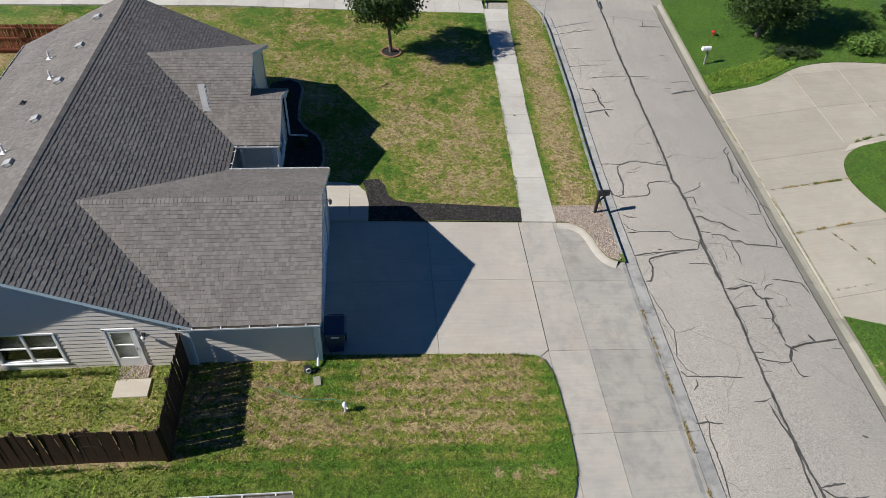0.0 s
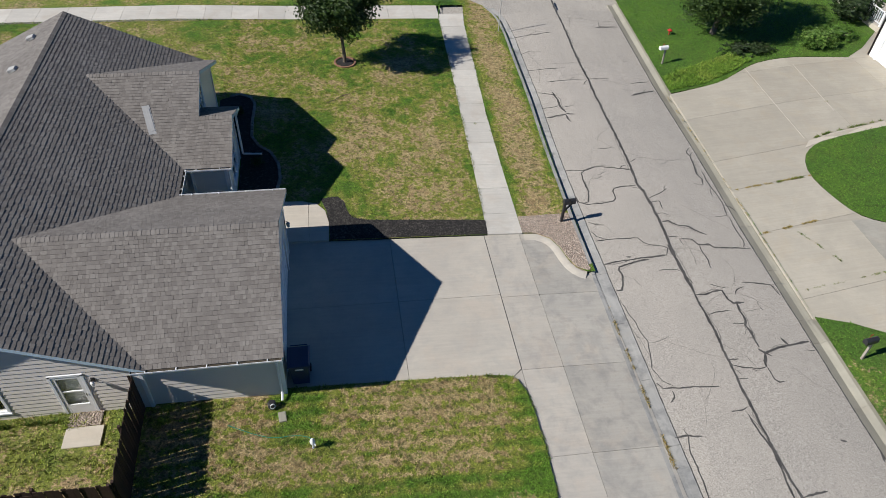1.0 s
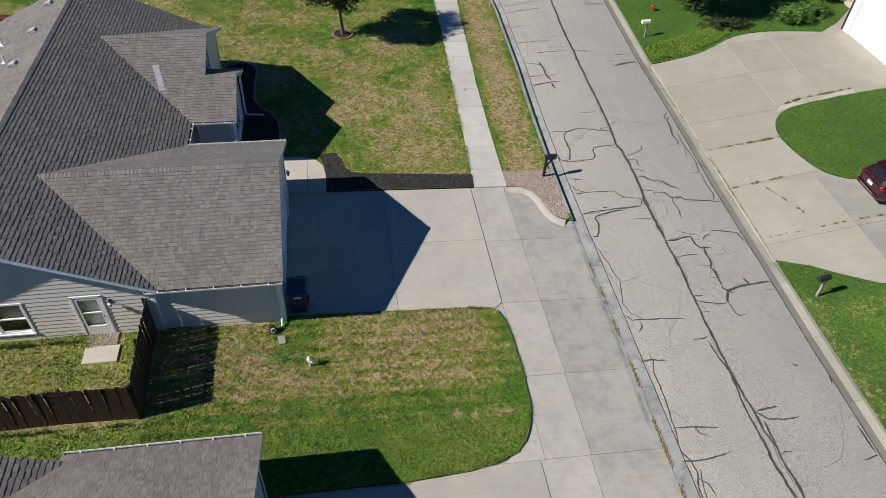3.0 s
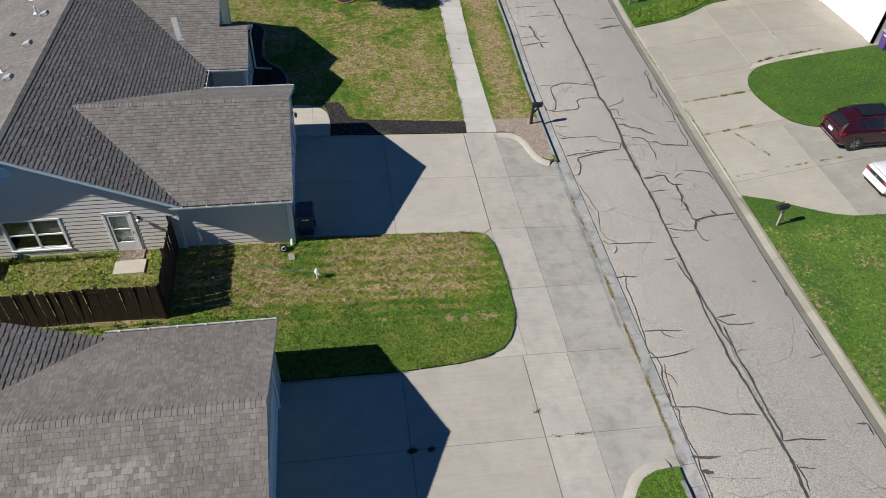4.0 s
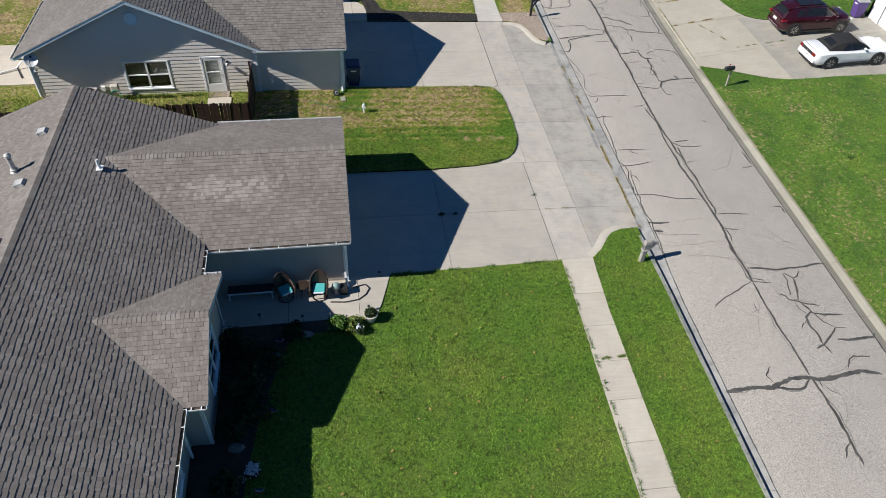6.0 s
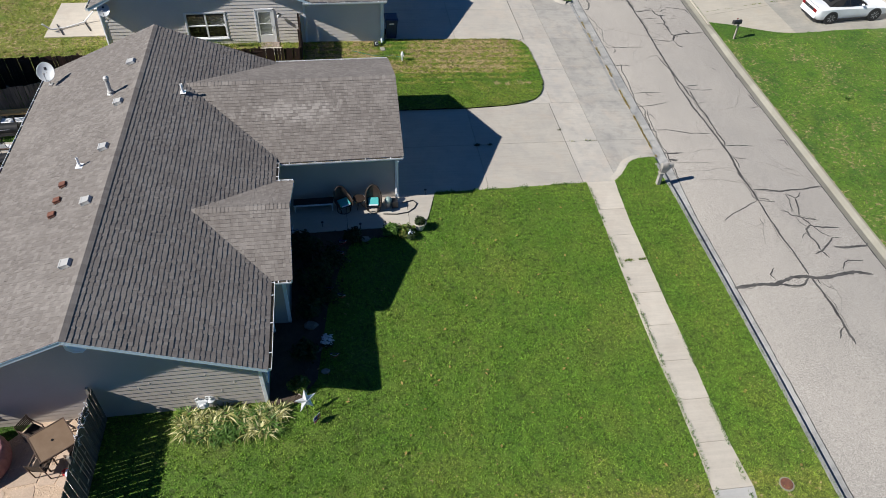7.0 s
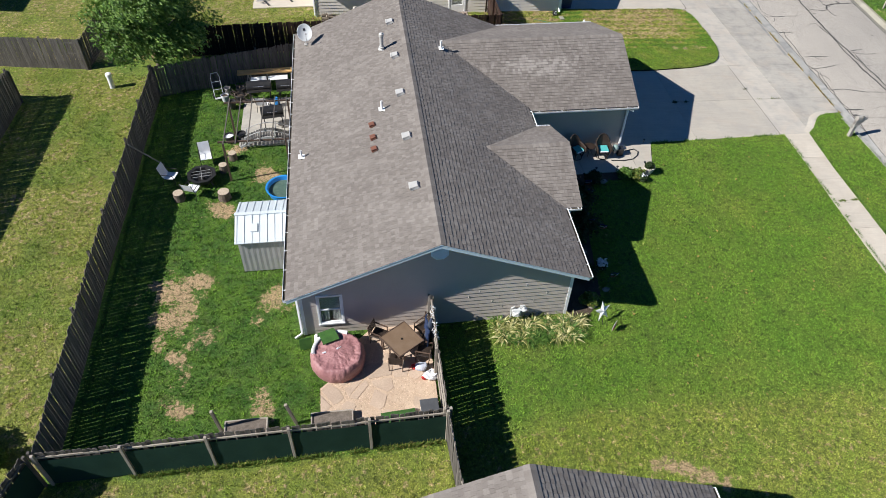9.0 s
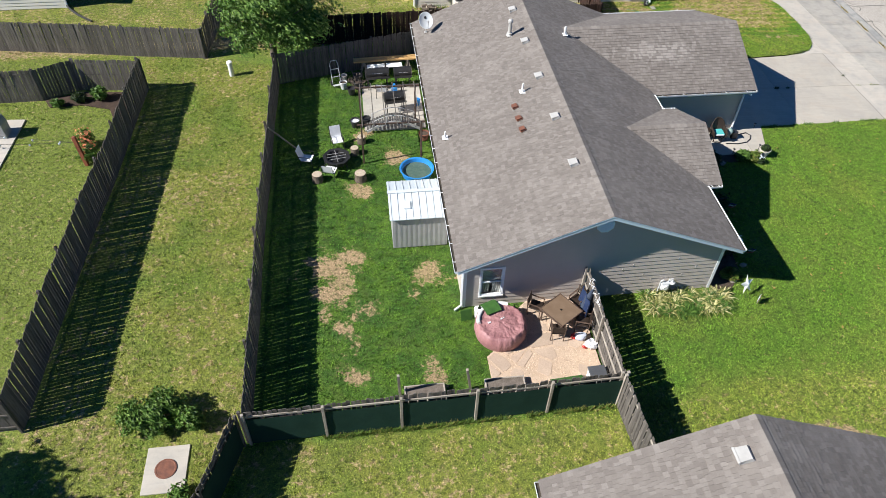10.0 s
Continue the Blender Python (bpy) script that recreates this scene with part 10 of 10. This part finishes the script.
# ---- grass blades ----
def grass(name, plan, per_m2, h, label, holes=(), spread=0.022, seed=1, width=0.0125, dry_add=0.0):
    """Blades over one lawn, thinned where the earth is bare, kept off all paving."""
    rng = np.random.default_rng(seed)
    px, py = np.array([p[0] for p in plan]), np.array([p[1] for p in plan])
    n = int((px.max() - px.min()) * (py.max() - py.min()) * per_m2)
    x, y = rng.uniform(px.min(), px.max(), n), rng.uniform(py.min(), py.max(), n)
    ok = in_plan(x, y, plan)
    x, y = x[ok], y[ok]
    off = np.zeros(len(x), bool)
    for poly in PAVED + list(holes):
        off |= in_plan(x, y, poly)
    x, y = x[~off], y[~off]
    dry = np.array([dryness(a, b) for a, b in zip(x, y)]) + dry_add
    bare = np.array([bareness(a, b) for a, b in zip(x, y)])
    keep = rng.random(len(x)) > np.clip(bare * 1.1 - 0.1, 0, 0.93)
    x, y, dry, bare = x[keep], y[keep], dry[keep], bare[keep]
    z = np.array([ground_relief(a, b) for a, b in zip(x, y)])
    n = len(x)
    k = 3
    X, Y, Z, D = (np.repeat(v, k) for v in (x, y, z, dry))
    m = n * k
    a, lean = rng.uniform(0, 2 * np.pi, m), rng.uniform(0.3, 1.1, m)
    tuft = np.repeat(np.array([0.6 * noise.noise(Vector((a * 3.1, b * 3.1, 2.2))) + 1.3 * noise.noise(Vector((a * 8, b * 8, 6.2))) + 0.6 * noise.noise(Vector((a * 15, b * 15, 1.2))) for a, b in zip(x, y)]), k)
    hh = h * np.clip(0.75 + 0.95 * tuft, 0.25, 1.6) * rng.uniform(0.55, 1.25, m) * (1 - 0.35 * np.clip(D, 0, 1))
    w = width * rng.uniform(0.7, 1.5, m)
    X, Y = X + rng.normal(0, spread, m), Y + rng.normal(0, spread, m)
    dx, dy = np.cos(a), np.sin(a)
    v = np.empty((m, 3, 3))
    v[:, 0] = np.stack([X - dy * w, Y + dx * w, Z - 0.01], 1)
    v[:, 1] = np.stack([X + dy * w, Y - dx * w, Z - 0.01], 1)
    v[:, 2] = np.stack([X + dx * hh * lean, Y + dy * hh * lean, Z + hh], 1)
    me = bpy.data.meshes.new(name)
    me.vertices.add(m * 3)
    me.vertices.foreach_set("co", v.ravel())
    me.loops.add(m * 3)
    me.loops.foreach_set("vertex_index", np.arange(m * 3, dtype=np.int32))
    me.polygons.add(m)
    me.polygons.foreach_set("loop_start", np.arange(0, m * 3, 3, dtype=np.int32))
    me.update(calc_edges=True)
    me.materials.append(BLADES)
    at = me.attributes.new("dry", "FLOAT", "POINT")
    at.data.foreach_set("value", np.repeat(D + rng.normal(0, 0.04, m), 3).astype(np.float32))
    me.attributes.new("bare", "FLOAT", "POINT")
    return tagged(new(name, me), label, "grass", kind="stuff")


HOUSES = [[(-17.2, 14.98), (-1.95, 14.98), (-1.95, 22.6), (-6.2, 22.6), (-4.1, 25), (-4.1, 29.3), (-5.5, 33.7), (-17.2, 33.7)], [(-17.6, -9.36), (-7.6, -9.36), (-7.6, 0.8), (-2.4, 0.8), (-2.4, 8), (-17.6, 8)], [(-16.6, -33), (-6.6, -33), (-6.6, -18.4), (-16.6, -18.4)]]
BEDS = [BED_A, BED_B, [(0.0, 22.95), (7.0, 22.74), (7.08, 23.7), (0.95, 24.2), (0.45, 25.85), (-0.35, 25.75)], [(8.6, 22.6), (11.2, 19.9), (11.2, 23.85), (8.6, 23.85)], patio_plan,
        [(-20.8, 2.3), (-17.75, 2.3), (-17.75, 6.3), (-20.8, 6.3)], [(-21.0, 16.3), (-17.3, 16.3), (-17.3, 20.5), (-21.0, 20.5)], [(-8.9, 13.35), (-7.7, 13.35), (-7.7, 14.3), (-8.9, 14.3)], [(-28.5, -15.8), (-27.1, -15.8), (-27.1, -14.1), (-28.5, -14.1)]]
off = HOUSES + BEDS
grass("lawn_grass", [(-7.6, -17.9), (-6, -17.9), (-6, -21), (10.6, -21), (10.78, 3), (-7.6, 3)], 440, 0.06, "lush green mown lawn", off, seed=1)
grass("lawn_grass", [(-6.4, 7.9), (7, 7.9), (7, 15.3), (-6.4, 15.3)], 850, 0.05, "lawn strip, green fading to straw", off, seed=2)
grass("lawn_grass", [(-5.5, 22.7), (12.4, 22.7), (12.4, 47), (-5.5, 47)], 385, 0.042, "sun-dried lawn with green patches", off, seed=3)
grass("lawn_grass", [(-25.1, -14.1), (-12.9, -14.1), (-12.9, -9.36), (-17.6, -9.36), (-17.6, 8.8), (-25.1, 7.0)], 340, 0.06, "clover-rich back garden grass with bare patches", off, seed=4)
grass("lawn_grass", [(-32.4, -18), (-25.4, -18), (-25.4, 9), (-29.2, 9.8), (-32.4, 10.5)], 330, 0.045, "rough mown grass of the common strip", off, seed=5, width=0.012)
grass("lawn_grass", [(-43, -12.5), (-32.6, -12.5), (-32.6, 6.4), (-43, 6.4)], 150, 0.05, "mown green lawn of the neighbouring garden", off, seed=12)
grass("lawn_grass", [(-43, 6.8), (-32.4, 7.2), (-32.4, 10.4), (-43, 12)], 130, 0.05, "mown grass between two fences", off, seed=13)
grass("lawn_grass", [(-42, 11.5), (-29.3, 10.5), (-29.3, 19), (-42, 19)], 130, 0.05, "mown green lawn beside the pale house", off, seed=14)
grass("lawn_grass", [(-27, -22), (-6, -22), (-6, -14.3), (-27, -14.3)], 330, 0.045, "yellow-green mown grass past the fence", off, seed=6)
grass("lawn_grass", [(-12.9, -18.5), (-7.5, -18.5), (-7.5, -9.36), (-12.9, -9.36)], 260, 0.065, "green side lawn", off, seed=7)
grass("lawn_grass", [(19.3, -4), (29, -4), (29, 16), (36, 20.5), (36, 30), (36, 46), (19.3, 46)], 150, 0.05, "green mown lawn across the street", off, seed=8, width=0.013)
grass("lawn_grass", [(-25, 8.8), (-6.4, 8.0), (-6.4, 15.0), (-25, 15.0)], 230, 0.09, "unmown grass and weeds between the houses", off, seed=9)
grass("lawn_grass", [(-29, 14.8), (-17.2, 14.8), (-17.2, 40), (-29, 40)], 110, 0.08, "back garden grass", off, seed=10)
grass("lawn_grass", [(-20, 34), (-5, 34), (-5, 45), (-20, 45)], 110, 0.06, "green lawn beside the cross walk", off, seed=11)


grass("lawn_grass", [(20.15, 34.0), (22.2, 34.3), (24.8, 35.4), (26.4, 36.4), (25.6, 37.4), (22.5, 36.4), (20.4, 35.6)], 520, 0.17, "tall lime grass along the driveway edge", off, seed=15, dry_add=0.3)


def fringe(pts, n, mat, size, seed, label):
    """Weeds along a joint or an edge."""
    rnd = random.Random(seed)
    g = Geo()
    for _ in range(n):
        i = rnd.randrange(len(pts) - 1)
        t = rnd.random()
        x, y = pts[i][0] + (pts[i + 1][0] - pts[i][0]) * t, pts[i][1] + (pts[i + 1][1] - pts[i][1]) * t
        if noise.noise(Vector((x * 1.2, y * 1.2, seed))) < -0.1:
            continue
        z = (drive_z(x, y) if 1 < y < 23 and 6 < x < 15 else lawn_z(x, y)) - 0.01
        a, s = rnd.uniform(0, 6.3), size * rnd.uniform(0.5, 1.4)
        d = Vector((math.cos(a), math.sin(a), 0))
        q = Vector((x + rnd.gauss(0, 0.03), y + rnd.gauss(0, 0.03), z))
        o = Vector((-d.y, d.x, 0)) * 0.014
        g.add([q - o, q + o, q + d * s * rnd.uniform(0.3, 1) + Vector((0, 0, s))], [(0, 1, 2)])
    thing("edge_weeds", label, "weeds", kind="stuff", geo=g, material=mat)


STRAW = leaf_material("dry_weed", (0.30, 0.22, 0.07), (0.42, 0.31, 0.11), (0.14, 0.17, 0.04))
fringe([(11.0, 3.2), (11.05, 8), (11.1, 12), (11.15, 18)], 1900, STRAW, 0.09, 1, "yellowing weeds in the gutter joint")
fringe([(-0.5, 1.12), (6.8, 1.34)], 1300, LEAF_BRIGHT, 0.11, 2, "grass overhanging the driveway edge")
fringe([(6.82, 1.3), (6.67, -7), (6.57, -15.6)], 1800, LEAF_BRIGHT, 0.10, 3, "grass overhanging the pavement edge")
fringe([(8.18, 1.3), (7.93, -7), (7.6, -15.6)], 1800, LEAF_BRIGHT, 0.10, 4, "grass overhanging the pavement edge")
fringe([(-2.2, 15.25), (5.4, 15.05), (6.4, 14.9), (6.8, 14.0), (6.88, 12), (6.85, 10.5), (6.6, 9.5), (6.1, 8.65), (5.2, 8.25), (2.1, 7.88), (-2.2, 7.85)], 3200, WEED, 0.09, 5, "ragged grass along the driveway edge")
fringe([(7.05, 24), (7.25, 27.1), (7.45, 32.3), (7.72, 38), (7.9, 44)], 1300, WEED, 0.09, 6, "ragged grass along the pavement edge")
fringe([(8.66, 23.9), (8.85, 32.3), (9.2, 38), (9.5, 43.5)], 1300, WEED, 0.09, 7, "ragged grass along the pavement edge")
fringe([(10.75, 3.0), (10.78, -2), (10.7, -9), (10.55, -16)], 1600, LEAF_BRIGHT, 0.09, 8, "grass along the kerb")
fringe([(11.05, 24), (11.3, 29.5), (11.65, 34), (12.0, 40)], 1200, WEED, 0.08, 9, "grass along the kerb")
fringe([(-25, -14.45), (-13, -14.3)], 1500, WEED, 0.22, 10, "long grass at the fence foot")
fringe([(-6.6, 10.9), (-15, 10.85), (-22, 10.8)], 1300, LEAF_BRIGHT, 0.25, 11, "long grass at the fence foot")
fringe([(-16.8, 14.65), (-9.2, 14.65)], 900, WEED, 0.28, 12, "tall weeds along the house wall")
fringe([(8.28, 4.7), (6.9, 4.72)], 60, WEED, 0.1, 13, "weeds in a driveway joint")


def joint_weeds(pts, n, size, seed, label, mat=WEED, at=east_drive_z):
    """Tufts rooted along a paving joint, in broken runs."""
    rnd = random.Random(seed)
    g = Geo()
    for i in range(n):
        t = rnd.random() * (len(pts) - 1)
        k = min(int(t), len(pts) - 2)
        x, y = (pts[k][q] + (pts[k + 1][q] - pts[k][q]) * (t - k) for q in (0, 1))
        if noise.noise(Vector((x * 2.3, y * 2.3, seed))) < -0.02:
            continue
        for _ in range(4):
            a, s = rnd.uniform(0, 6.3), size * rnd.uniform(0.4, 1.4)
            q = Vector((x + rnd.gauss(0, 0.025), y + rnd.gauss(0, 0.025), at(x, y) - 0.005))
            o = Vector((-math.sin(a), math.cos(a), 0)) * 0.012
            g.add([q - o, q + o, q + Vector((math.cos(a) * s * 0.9, math.sin(a) * s * 0.9, s * 0.5))], [(0, 1, 2)])
    thing("joint_weeds", label, "weeds", kind="stuff", geo=g, material=mat)


joint_weeds([(19.95, 24.72), (24.1, 25.1)], 240, 0.09, 21, "low weeds in a driveway joint", STRAW)
joint_weeds([(22.0, 24.9), (24.1, 25.1)], 160, 0.10, 22, "green weeds in a driveway joint")
joint_weeds([(19.8, 21.54), (22.6, 21.9)], 200, 0.09, 23, "yellow weeds in a driveway joint", STRAW)
joint_weeds([(21.3, 21.6), (21.9, 20.2), (22.3, 19.2)], 70, 0.08, 24, "weeds along a slab crack")
joint_weeds([(25.4, 27.9), (27.0, 28.4), (30.6, 29.15)], 420, 0.13, 25, "creeping weeds beside the edge strip")
joint_weeds([(28.55, 31.4), (28.45, 30.0)], 70, 0.12, 26, "weeds in a driveway seam")
joint_weeds([(19.9, 17.9), (24.0, 18.3), (27.0, 18.5)], 120, 0.07, 27, "weeds in a driveway joint")
joint_weeds([(19.85, 33.5), (19.8, 30), (19.75, 26), (19.6, 20.0)], 330, 0.06, 28, "weeds along the gutter edge", STRAW)
for k, (x, y, n) in enumerate(((2.08, 4.66, 46), (2.75, 4.65, 26), (2.05, 6.2, 40), (6.57, 5.69, 6))):
    joint_weeds([(x - 0.1, y), (x + 0.1, y + 0.03)], n, 0.13, 40, "dark weed tuft in a driveway joint", LEAF_DARK, drive_z)
leaves = Geo()
rnd = random.Random(63)
for _ in range(130):
    x, y = rnd.uniform(-6, 10.4), rnd.uniform(-15.5, 0.8)
    if any(inside((x, y), p) for p in PAVED + off):
        continue
    a, s = rnd.uniform(0, 6.3), rnd.uniform(0.04, 0.085)
    d, o = Vector((math.cos(a), math.sin(a), 0.2)) * s, Vector((-math.sin(a), math.cos(a), 0.1)) * s * 0.6
    c = Vector((x, y, ground_relief(x, y) + 0.075))
    leaves.add([c - d, c + o, c + d, c - o + Vector((0, 0, 0.02))], [(0, 1, 2), (0, 2, 3)])
thing("fallen_leaves", "a few dry tan leaves scattered on the lawn", "leaves", kind="stuff", geo=leaves, material=STRAW)

thing("fallen_twig", "thin bare twig lying on the dry lawn", "twig", geo=Geo().tube([(x, y, lawn_z(x, y) + 0.05) for x, y in ((0.15, 34.05), (0.6, 34.3), (1.05, 34.75), (1.5, 34.95))], [0.012, 0.018, 0.02, 0.008], 5).tube([(1.0, 34.72, 0.33), (1.45, 34.72, 0.36)], [0.014, 0.006], 5), material=BARK)
strap_plant("pale spiky weed in the mown lawn", 23.4, 6.8, lawn_z(23.4, 6.8), 22, 0.45, LEAF_FRESH, 401)
joint_weeds([(6.72, -3.85), (7.9, -3.8)], 120, 0.08, 51, "low weeds in a pavement joint", WEED, walk_z)
joint_weeds([(7.45, 31.55), (8.8, 31.6)], 80, 0.08, 52, "low weeds in a pavement joint", WEED, walk_z)
